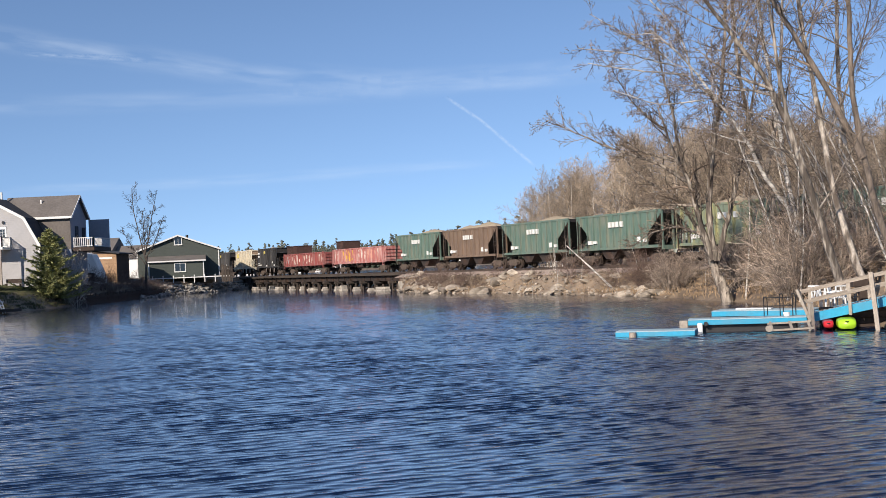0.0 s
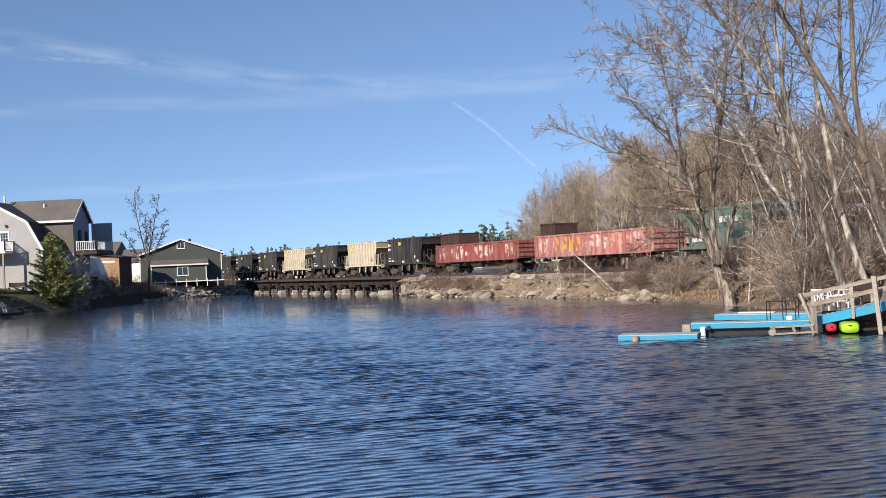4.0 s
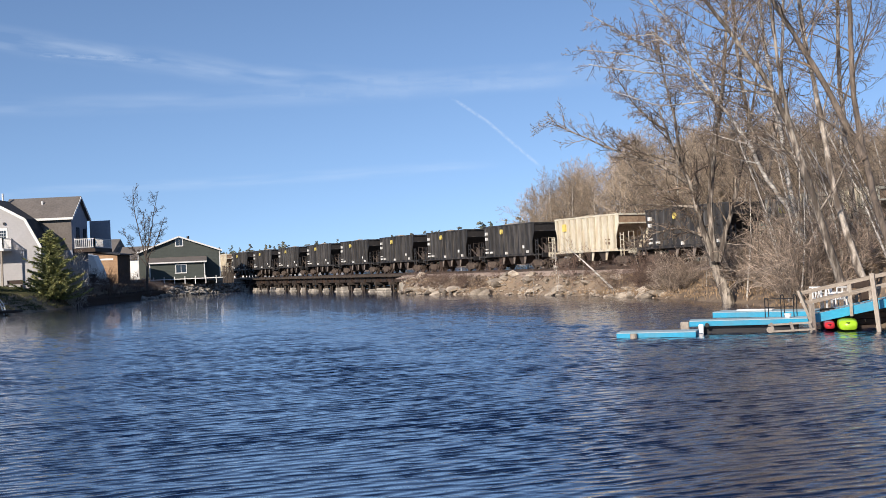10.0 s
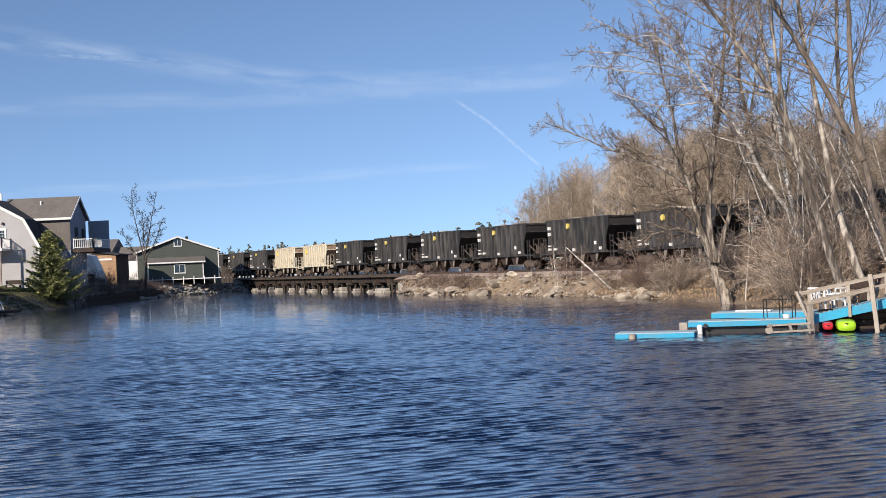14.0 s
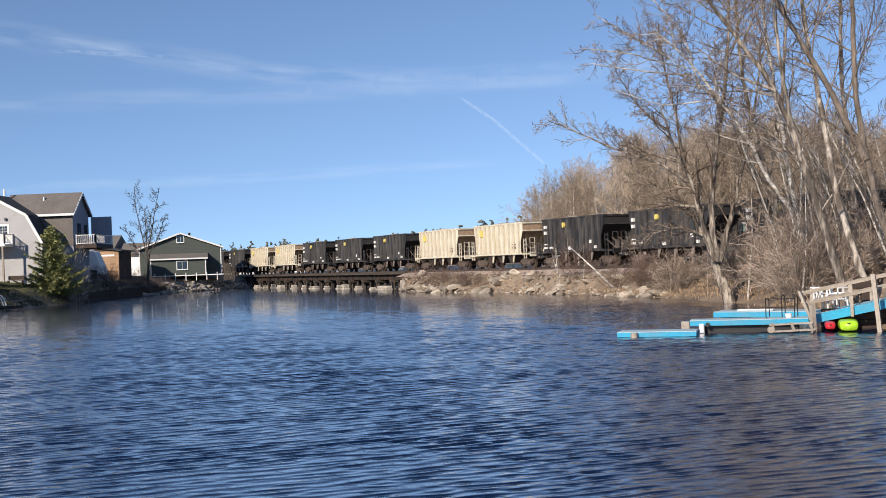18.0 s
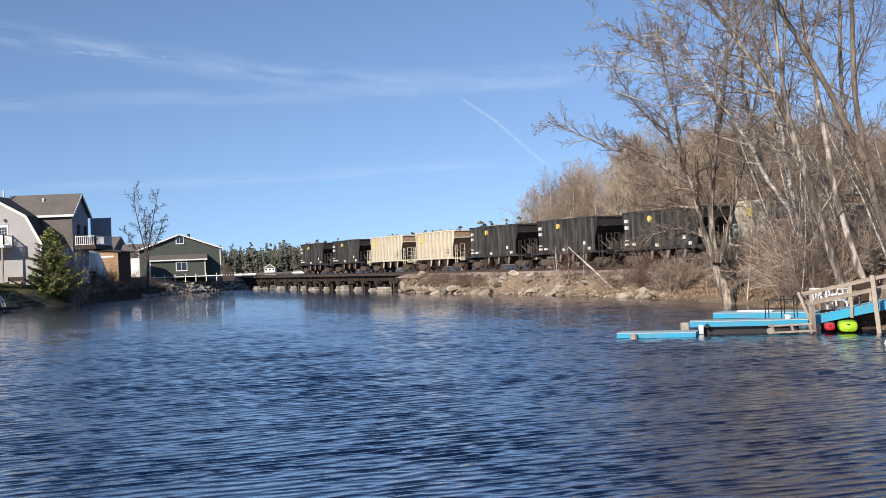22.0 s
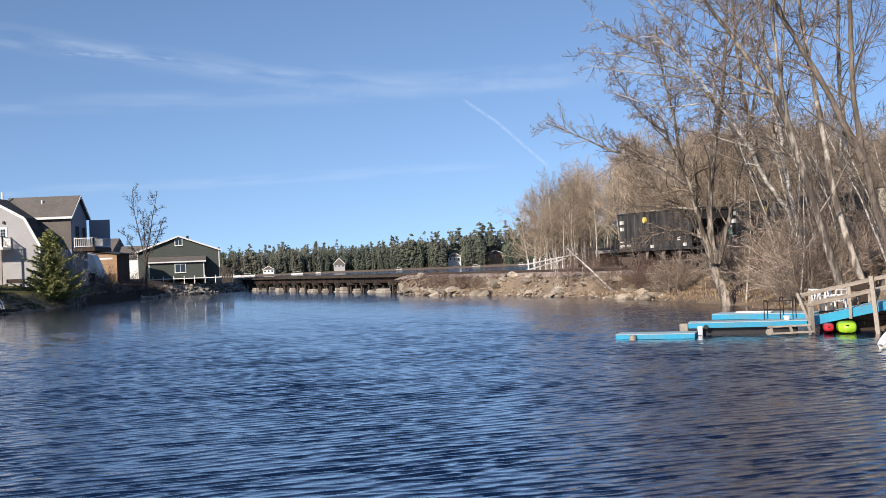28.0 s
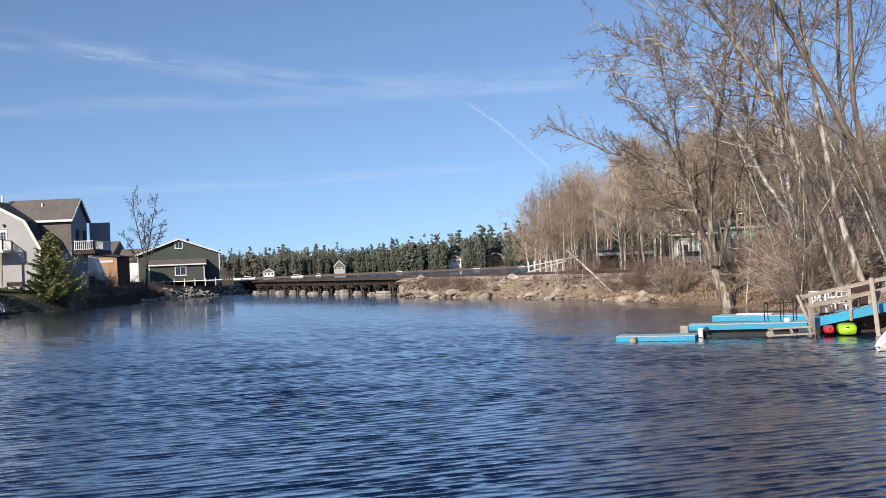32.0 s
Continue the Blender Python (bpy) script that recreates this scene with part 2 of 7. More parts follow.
m = bpy.data.materials.new("window_glass")
m.use_nodes = True
b = m.node_tree.nodes["Principled BSDF"]
b.inputs["Base Color"].default_value, b.inputs["Roughness"].default_value = (0.02, 0.025, 0.03, 1), 0.06
b.inputs["Specular IOR Level"].default_value = 0.8
M["glass"] = m


def water_material():
    """Clear dark lake water; ripples too fine for the mesh are bump, and roughness where they are finer still."""
    m = bpy.data.materials.new("lake_water")
    m.use_nodes = True
    nt = m.node_tree
    bs = nt.nodes["Principled BSDF"]
    bs.inputs["Base Color"].default_value = (0.0015, 0.009, 0.036, 1)
    bs.inputs["IOR"].default_value = 1.5
    bs.inputs["Coat Weight"].default_value, bs.inputs["Coat Roughness"].default_value = 0.7, 0.06
    at = nt.nodes.new("ShaderNodeAttribute")
    at.attribute_name = "ripple"
    socket(nt, at.outputs["Fac"], bs.inputs["Roughness"])
    tc = nt.nodes.new("ShaderNodeTexCoord")
    mp = nt.nodes.new("ShaderNodeMapping")
    mp.inputs["Rotation"].default_value = (0, 0, radians(-22))
    mp.inputs["Scale"].default_value = (3.0, 9.0, 5.0)
    socket(nt, tc.outputs["Object"], mp.inputs["Vector"])
    n = nt.nodes.new("ShaderNodeTexNoise")
    n.inputs["Scale"].default_value, n.inputs["Detail"].default_value = 1.0, 3.0
    socket(nt, mp.outputs["Vector"], n.inputs["Vector"])
    bp = nt.nodes.new("ShaderNodeBump")
    bp.inputs["Strength"].default_value, bp.inputs["Distance"].default_value = 0.45, 0.02
    socket(nt, n.outputs["Fac"], bp.inputs["Height"])
    socket(nt, bp.outputs["Normal"], bs.inputs["Normal"])
    return m


M["water"] = water_material()


def cloud_material(name, strength, scale, cover, edge=0.22):
    """Thin high cloud: mostly clear, white where the ribbed noise is dense, fading out to the ribbon's edges."""
    m = bpy.data.materials.new(name)
    m.use_nodes = True
    nt = m.node_tree
    nt.nodes.remove(nt.nodes["Principled BSDF"])
    out = nt.nodes["Material Output"]
    tc = nt.nodes.new("ShaderNodeTexCoord")
    sep = nt.nodes.new("ShaderNodeSeparateXYZ")
    socket(nt, tc.outputs["UV"], sep.inputs[0])
    n = nt.nodes.new("ShaderNodeTexNoise")
    mp = nt.nodes.new("ShaderNodeMapping")
    mp.inputs["Scale"].default_value = scale
    socket(nt, tc.outputs["UV"], mp.inputs["Vector"])
    socket(nt, mp.outputs["Vector"], n.inputs["Vector"])
    n.inputs["Scale"].default_value, n.inputs["Detail"].default_value = 3.0, 6
    r = nt.nodes.new("ShaderNodeMapRange")
    r.inputs["From Min"].default_value, r.inputs["From Max"].default_value = 1 - cover, 1 - cover + 0.35
    socket(nt, n.outputs["Fac"], r.inputs["Value"])
    fac = r.outputs["Result"]
    for axis, wide in (("X", 0.12), ("Y", edge)):
        pp = nt.nodes.new("ShaderNodeMath")
        pp.operation = "PINGPONG"
        pp.inputs[1].default_value = 0.5
        socket(nt, sep.outputs[axis], pp.inputs[0])
        rr = nt.nodes.new("ShaderNodeMapRange")
        rr.interpolation_type = "SMOOTHSTEP"
        rr.inputs["From Max"].default_value = wide if axis == "X" else 0.5
        socket(nt, pp.outputs[0], rr.inputs["Value"])
        mu = nt.nodes.new("ShaderNodeMath")
        mu.operation = "MULTIPLY"
        socket(nt, fac, mu.inputs[0])
        socket(nt, rr.outputs["Result"], mu.inputs[1])
        fac = mu.outputs[0]
    mu = nt.nodes.new("ShaderNodeMath")
    mu.operation = "MULTIPLY"
    mu.inputs[1].default_value = strength
    socket(nt, fac, mu.inputs[0])
    tr = nt.nodes.new("ShaderNodeBsdfTransparent")
    em = nt.nodes.new("ShaderNodeEmission")
    em.inputs["Color"].default_value, em.inputs["Strength"].default_value = (0.80, 0.90, 1.0, 1), 0.95
    mx = nt.nodes.new("ShaderNodeMixShader")
    socket(nt, mu.outputs[0], mx.inputs[0])
    socket(nt, tr.outputs[0], mx.inputs[1])
    socket(nt, em.outputs[0], mx.inputs[2])
    socket(nt, mx.outputs[0], out.inputs["Surface"])
    return m


# ---------------------------------------------------------------- mesh helpers
class MB:
    """Collects vertices and faces of one mesh."""

    def __init__(self):
        self.v, self.f = [], []

    def add(self, verts, faces):
        n = len(self.v)
        self.v.extend(verts)
        self.f.extend([tuple(i + n for i in q) for q in faces])
        return self

    def box(self, x0, x1, y0, y1, z0, z1, m=None):
        vs = [(x, y, z) for z in (z0, z1) for y in (y0, y1) for x in (x0, x1)]
        if m is not None:
            vs = [tuple(m @ Vector(p)) for p in vs]
        return self.add(vs, [(0, 2, 3, 1), (4, 5, 7, 6), (0, 1, 5, 4), (2, 6, 7, 3), (0, 4, 6, 2), (1, 3, 7, 5)])

    def prism(self, poly, axis, a, b):
        """A polygon given in the two other axes (in order), drawn out along the axis from a to b."""
        n = len(poly)
        i = "xyz".index(axis)
        vs = []
        for w in (a, b):
            for p in poly:
                q = list(p)
                q.insert(i, w)
                vs.append(tuple(q))
        fs = [tuple(range(n - 1, -1, -1)), tuple(range(n, 2 * n))]
        fs += [(k, (k + 1) % n, n + (k + 1) % n, n + k) for k in range(n)]
        return self.add(vs, fs)

    def beam(self, p, q, w, h):
        """A straight bar of section w by h from p to q."""
        p, q = Vector(p), Vector(q)
        d = (q - p).normalized()
        s = d.cross(Vector((0, 0, 1)))
        s = Vector((1, 0, 0)) if s.length < 1e-4 else s.normalized()
        u = s.cross(d)
        vs = [tuple(e + s * (a * w / 2) + u * (b * h / 2)) for e in (p, q) for a, b in ((-1, -1), (1, -1), (1, 1), (-1, 1))]
        return self.add(vs, [(3, 2, 1, 0), (4, 5, 6, 7), (0, 1, 5, 4), (1, 2, 6, 5), (2, 3, 7, 6), (3, 0, 4, 7)])

    def tube(self, pts, radii, k=8, cap=True):
        pts = np.asarray(pts, float)
        n = len(pts)
        d = np.gradient(pts, axis=0)
        d /= np.linalg.norm(d, axis=1)[:, None] + 1e-9
        ref = np.array([0.0, 0.0, 1.0]) if abs(d[0][2]) < 0.9 else np.array([1.0, 0.0, 0.0])
        s = np.cross(d, ref)
        s /= np.linalg.norm(s, axis=1)[:, None] + 1e-9
        u = np.cross(s, d)
        a = np.arange(k) * 2 * np.pi / k
        r = np.broadcast_to(np.asarray(radii, float), (n,))[:, None, None]
        ring = pts[:, None] + r * (s[:, None] * np.cos(a)[None, :, None] + u[:, None] * np.sin(a)[None, :, None])
        fs = [(i * k + j, i * k + (j + 1) % k, (i + 1) * k + (j + 1) % k, (i + 1) * k + j) for i in range(n - 1) for j in range(k)]
        if cap:
            fs += [tuple(range(k - 1, -1, -1)), tuple(range((n - 1) * k, n * k))]
        return self.add([tuple(p) for p in ring.reshape(-1, 3)], fs)

    def cyl(self, p, q, r, k=10):
        return self.tube([p, q], [r, r], k)

    def mesh(self, name, bevel=0.0, smooth=False):
        me = bpy.data.meshes.new(name)
        me.from_pydata(self.v, [], self.f)
        bm = bmesh.new()
        bm.from_mesh(me)
        if bevel:
            es = [e for e in bm.edges if e.is_manifold and e.calc_face_angle(0) > 0.6]
            bmesh.ops.bevel(bm, geom=es, offset=bevel, segments=1, affect="EDGES", clamp_overlap=True)
        bmesh.ops.recalc_face_normals(bm, faces=bm.faces)
        bm.to_mesh(me)
        bm.free()
        if smooth:
            me.shade_smooth()
        return me


def raw_mesh(name, v, f, smooth=False):
    me = bpy.data.meshes.new(name)
    me.from_pydata(v, [], f)
    if smooth:
        me.shade_smooth()
    return me


def part(name, mesh, material, parent, label="", bevel=0.0, smooth=False):
    me = mesh.mesh(name, bevel, smooth) if isinstance(mesh, MB) else mesh
    if not me.materials:
        me.materials.append(material)
    ob = new(name, me)
    ob.parent = parent
    return tagged(ob, label)


def thing(name, label, category, m=None, group="", kind=""):
    ob = new(name)
    ob.empty_display_size = 0.2
    if m is not None:
        ob.matrix_basis = m
    return tagged(ob, label, category, group, kind)


def solid(name, mesh, material, label, category, kind="", m=None, bevel=0.0, smooth=False):
    """A thing that is one plain mesh."""
    ob = part(name, mesh, material, None, label, bevel, smooth)
    if m is not None:
        ob.matrix_basis = m
    return tagged(ob, "", category, "", kind)


# ---------------------------------------------------------------- the plan
RAIL_Z = 2.08
WAY = Vector((0.4425, -0.8968, 0.0))        # the way the train goes
SIDE = Vector((0.8968, 0.4425, 0.0))        # to its left, away from the water
TURN = math.degrees(math.atan2(WAY.y, WAY.x))
HALF = 1.55                                  # half a car's width


def track(q, off=0.0, z=0.0):
    """A point on the track's centre line, q metres up the line."""
    p = Vector((56.4, 0, 0)) - WAY * q + SIDE * (HALF + off)
    return Vector((p.x, p.y, z))


def track_pose(q, off=0.0, z=0.0):
    p = track(q, off, z)
    return pose(p.x, p.y, z, 0, 0, TURN)


BRIDGE = (136.0, 205.0)
LEFT = [(-70, -80), (-58, 40), (-42, 82), (-39.0, 97), (-39.9, 110), (-39.7, 126), (-39.0, 142), (-39.4, 157), (-35.5, 168.5), (-31.5, 178),
        (-27.5, 187), (-36, 206), (-80, 295), (-135, 408), (-230, 600), (-900, 640), (-4000, 640), (-4000, -80)]
RIGHT = [(-4.6, 118), (-1.4, 107), (5.6, 95.7), (9.4, 86.3), (12.3, 79), (14.8, 70.4), (15.9, 62), (16.3, 56), (15.6, 48), (14.9, 42),
         (15.2, 35), (18, 22), (22, 8), (26, -80), (4000, -80), (4000, 900), (120, 900), (60, 520), (20, 260), (12.5, 150), (9.5, 118), (3.5, 121), (0.6, 127)]
NEAR = [(-400, -400), (400, -400), (400, 6), (-400, 6)]
FARSHORE = [(-4000, 790), (-900, 800), (-420, 770), (-250, 800), (-60, 850), (80, 830), (200, 880), (4000, 900), (4000, 4300), (-4000, 4300)]


def inside_distance(poly, X, Y):
    """Signed distance to a polygon, positive inside."""
    best = np.full(X.shape, 1e9)
    inside = np.zeros(X.shape, bool)
    n = len(poly)
    for i in range(n):
        (ax, ay), (bx, by) = poly[i], poly[(i + 1) % n]
        ex, ey = bx - ax, by - ay
        t = np.clip(((X - ax) * ex + (Y - ay) * ey) / (ex * ex + ey * ey), 0, 1)
        best = np.minimum(best, np.hypot(X - ax - t * ex, Y - ay - t * ey))
        cross = (ay > Y) != (by > Y)
        with np.errstate(divide="ignore", invalid="ignore"):
            inside ^= cross & (X < (bx - ax) * (Y - ay) / (by - ay + 1e-12) + ax)
    return np.where(inside, best, -best)


def smooth01(t):
    t = np.clip(t, 0, 1)
    return t * t * (3 - 2 * t)


def ground_height(X, Y):
    X, Y = np.asarray(X, float), np.asarray(Y, float)
    wob = 0.5 * np.sin(X * 0.9 + Y * 0.37) + 0.4 * np.sin(Y * 0.81 - X * 0.43) + 0.3 * np.sin(X * 2.1 + 1.3) * np.sin(Y * 1.7)
    dl, dr, dn, df = [inside_distance(p, X, Y) for p in (LEFT, RIGHT, NEAR, FARSHORE)]
    # left bank: low shore, rising to the houses' yard
    zl = 0.30 * smooth01((dl + wob * 0.3) / 0.8) + 1.5 * smooth01((dl - 0.3) / 2.6) + 0.75 * smooth01((dl - 2.5) / 6.0) + 0.05 * wob
    # right bank: rocky slope up to the track's bed, then woodland that rises slowly
    steep = 4.2 + 2.5 * smooth01((60 - Y) / 15)
    zr = 0.30 * smooth01((dr + wob * 0.3) / 0.8) + 1.62 * smooth01((dr - 0.5 + 0.3 * wob) / steep) + np.clip(dr - 16, 0, 60) * 0.045 + 0.05 * wob
    zn = 1.25 * smooth01(dn / 4)
    zf = 1.5 * smooth01(df / 10) + np.clip(df - 20, 0, 400) * 0.03
    z = np.where(dl > 0, zl, np.where(dr > 0, zr, np.where(dn > 0, zn, np.where(df > 0, zf, 0))))
    d = np.maximum.reduce([dl, dr, dn, df])
    z = np.where(d > 0, z, np.maximum(d * 0.35, -1.8) - 0.05)
    # the track's bed lies level through the land
    px, py = X - 56.4 - SIDE.x * HALF, Y - SIDE.y * HALF
    q = -(px * WAY.x + py * WAY.y)
    off = px * SIDE.x + py * SIDE.y
    bed = (np.maximum(dl, dr) > 0.3) & ((q < BRIDGE[0] + 0.5) | (q > BRIDGE[1] - 0.5))
    k = np.where(bed, 1 - smooth01((np.abs(off) - 2.6) / 2.2), 0)
    return z * (1 - k) + 1.64 * k


def ground_at(x, y):
    return float(ground_height(np.array([x]), np.array([y]))[0])


def build_ground():
    def steps(fine0, fine1, step, lo, hi):
        a = list(np.arange(fine0, fine1 + 1e-6, step))
        s, w = step, fine1
        while w < hi:
            s *= 1.35
            w += s
            a.append(min(w, hi))
        s, w = step, fine0
        while w > lo:
            s *= 1.35
            w -= s
            a.insert(0, max(w, lo))
        return np.array(a)
    xs, ys = steps(-62, 45, 0.7, -4200, 4200), steps(26, 196, 0.8, -400, 4400)
    X, Y = np.meshgrid(xs, ys)
    Z = ground_height(X, Y)
    rng = np.random.default_rng(3)
    Z = Z + np.where(Z > 0.1, rng.normal(0, 0.035, Z.shape), 0)
    nx, ny = len(xs), len(ys)
    v = np.column_stack([X.ravel(), Y.ravel(), Z.ravel()])
    i = (np.arange(ny - 1)[:, None] * nx + np.arange(nx - 1)[None]).ravel()
    f = np.column_stack([i, i + 1, i + nx + 1, i + nx])
    me = raw_mesh("ground", v.tolist(), f.tolist(), True)
    me.materials.append(M["ground"])
    return tagged(new("ground", me), "brown early-spring banks with leaf litter and dry grass", "ground", kind="structure")


build_ground()


def build_water():
    """One sheet of lake: a fan of fine rows over the cove with the wind's waves in it, and flat water out to the far shore."""
    rng = np.random.default_rng(17)
    ys = [11.5]
    while ys[-1] < 215:
        y = ys[-1]
        ys.append(y + float(np.interp(y, [11, 20, 45, 90, 130, 150], [0.026, 0.029, 0.050, 0.11, 0.22, 0.6])))
    ys = np.array(ys)
    cols = 390
    s = np.linspace(-1, 1, cols)
    wide = (0.435 * ys + 3.5)[:, None]
    X = s[None] * wide
    Y = np.broadcast_to(ys[:, None], X.shape)
    dy = np.gradient(ys)[:, None]
    dx = wide * 2 / cols
    Z = np.zeros(X.shape)
    lost = np.zeros(X.shape)
    PX, PY = np.zeros(X.shape), np.zeros(X.shape)
    # wind waves a hand to two feet long, all but square to the view, with cross chop and fine ripples on them
    bands = ((56, 0.20, 0.45, 17, 12, 0.0228), (20, 0.11, 0.19, 20, 26, 0.0155), (14, 0.5, 1.1, 14, 20, 0.007), (24, 0.2, 0.5, 20, 46, 0.0105))
    for count, lo, hi, mid, spread, slope in bands:
        up, over, bx, by = (np.zeros(X.shape) for _ in range(4))
        for i in range(count):
            lam = lo * (hi / lo) ** rng.random()
            a = math.radians(mid + rng.normal(0, spread)) + math.pi / 2
            kx, ky = 2 * math.pi / lam * math.cos(a), 2 * math.pi / lam * math.sin(a)
            amp = slope * lam / (2 * math.pi)
            keep = smooth01((lam / np.maximum(dy, dx * 0.4) - 2.5) / 3.5)
            ph = kx * X + ky * Y + rng.uniform(0, 6.28)
            cos_ph = amp * keep * np.cos(ph)
            up += amp * keep * np.sin(ph)
            over += cos_ph
            bx += 0.9 * math.cos(a) * cos_ph
            by += 0.9 * math.sin(a) * cos_ph
            lost += (slope ** 2 / 2) * (1 - keep ** 2)
        # a steady wind keeps neighbouring groups of waves near one height
        high = np.sqrt(up ** 2 + over ** 2)
        mean = high.mean(axis=1, keepdims=True) + 1e-7
        even = ((mean / (high + 0.2 * mean)) ** 0.6).clip(0.4, 1.9)
        Z += up * even
        PX += bx * even
        PY += by * even
    gust = 1.0 + 0.16 * np.sin(X * 0.31 + Y * 0.43 + 1) * np.sin(Y * 0.23 - X * 0.17) + 0.18 * np.sin(X * 0.83 - Y * 0.61 + 2) * np.sin(X * 0.27 + Y * 0.9)
    calm = smooth01((215 - Y) / 40) * (0.40 + 0.60 * smooth01((128 - Y) / 48))
    Z *= np.clip(gust, 0.5, 1.5) * calm
    # the wind leans the crests over
    PX += 1.0 * Z
    PY -= 3.2 * Z
    ny, nx = X.shape
    v = np.column_stack([(X + PX * calm).ravel(), (Y + PY * calm).ravel(), Z.ravel()])
    i = (np.arange(ny - 1)[:, None] * nx + np.arange(nx - 1)[None]).ravel()
    f = np.column_stack([i, i + 1, i + nx + 1, i + nx]).tolist()
    rough = np.maximum(0.01 + 0.72 * (lost * calm ** 2) ** 0.25, 0.25 * smooth01((Y - 85) / 30) + 0.07 * smooth01((Y - 185) / 25)).ravel().clip(0.01, 0.34)
    v = v.tolist()
    n = len(v)
    v += [(-4300, -420, 0), (4300, -420, 0), (4300, 2500, 0), (-4300, 2500, 0)]
    last = (ny - 1) * nx
    f += [(n, n + 1, nx - 1, 0), (n + 3, last, last + nx - 1, n + 2)]
    f.append((n + 3, n, 0) + tuple(k * nx for k in range(1, ny)))
    f.append((n + 1, n + 2) + tuple(k * nx + nx - 1 for k in range(ny - 1, -1, -1)))
    me = raw_mesh("water", v, f, True)
    at = me.attributes.new("ripple", "FLOAT", "POINT")
    at.data.foreach_set("value", np.concatenate([rough, np.full(4, 0.34)]).astype(np.float32))
    me.materials.append(M["water"])
    return tagged(new("water", me), "wind-rippled deep blue lake water", "water", kind="structure")


WATER = build_water()


# ---------------------------------------------------------------- railway
def build_railway():
    line = thing("railway_track", "rusty steel rails on dark timber sleepers and pale ballast", "railway", kind="structure")
    for a, b in ((-360.0, BRIDGE[0] + 0.4), (BRIDGE[1] - 0.4, 470.0)):
        mb = MB()
        n = int((b - a) / 3)
        rng = random.Random(4)
        rows = []
        for i in range(n + 1):
            q = a + (b - a) * i / n
            for off, z in ((-3.1, 1.48), (-1.75, RAIL_Z - 0.20), (1.75, RAIL_Z - 0.20), (3.1, 1.48)):
                p = track(q, off + rng.uniform(-0.12, 0.12), z + rng.uniform(-0.03, 0.03))
                rows.append(tuple(p))
        fs = [(i * 4 + j, i * 4 + j + 1, i * 4 + j + 5, i * 4 + j + 4) for i in range(n) for j in range(3)]
        mb.add(rows, fs)
        part("ballast", mb, M["ballast"], line)
    for off in (-0.75, 0.75):
        mb = MB()
        for w, z0, z1 in ((0.14, -0.17, -0.155), (0.02, -0.155, -0.04), (0.072, -0.04, 0.0)):
            mb.box(-470, 360, off - w / 2, off + w / 2, z0, z1)
        ob = part("rail", mb, M["rail"], line)
        ob.matrix_basis = track_pose(0, 0, RAIL_Z)
    sl = MB().box(-0.11, 0.11, -1.3, 1.3, -0.34, -0.17).mesh("sleeper", 0.015)
    sl.materials.append(M["tie"])
    rng = random.Random(9)
    for i in range(340):
        q = 60 + i * 0.62
        if q < BRIDGE[0] - 55:
            continue
        ob = part("sleeper", sl, M["tie"], line)
        ob.matrix_basis = track_pose(q, rng.uniform(-0.04, 0.04), RAIL_Z)


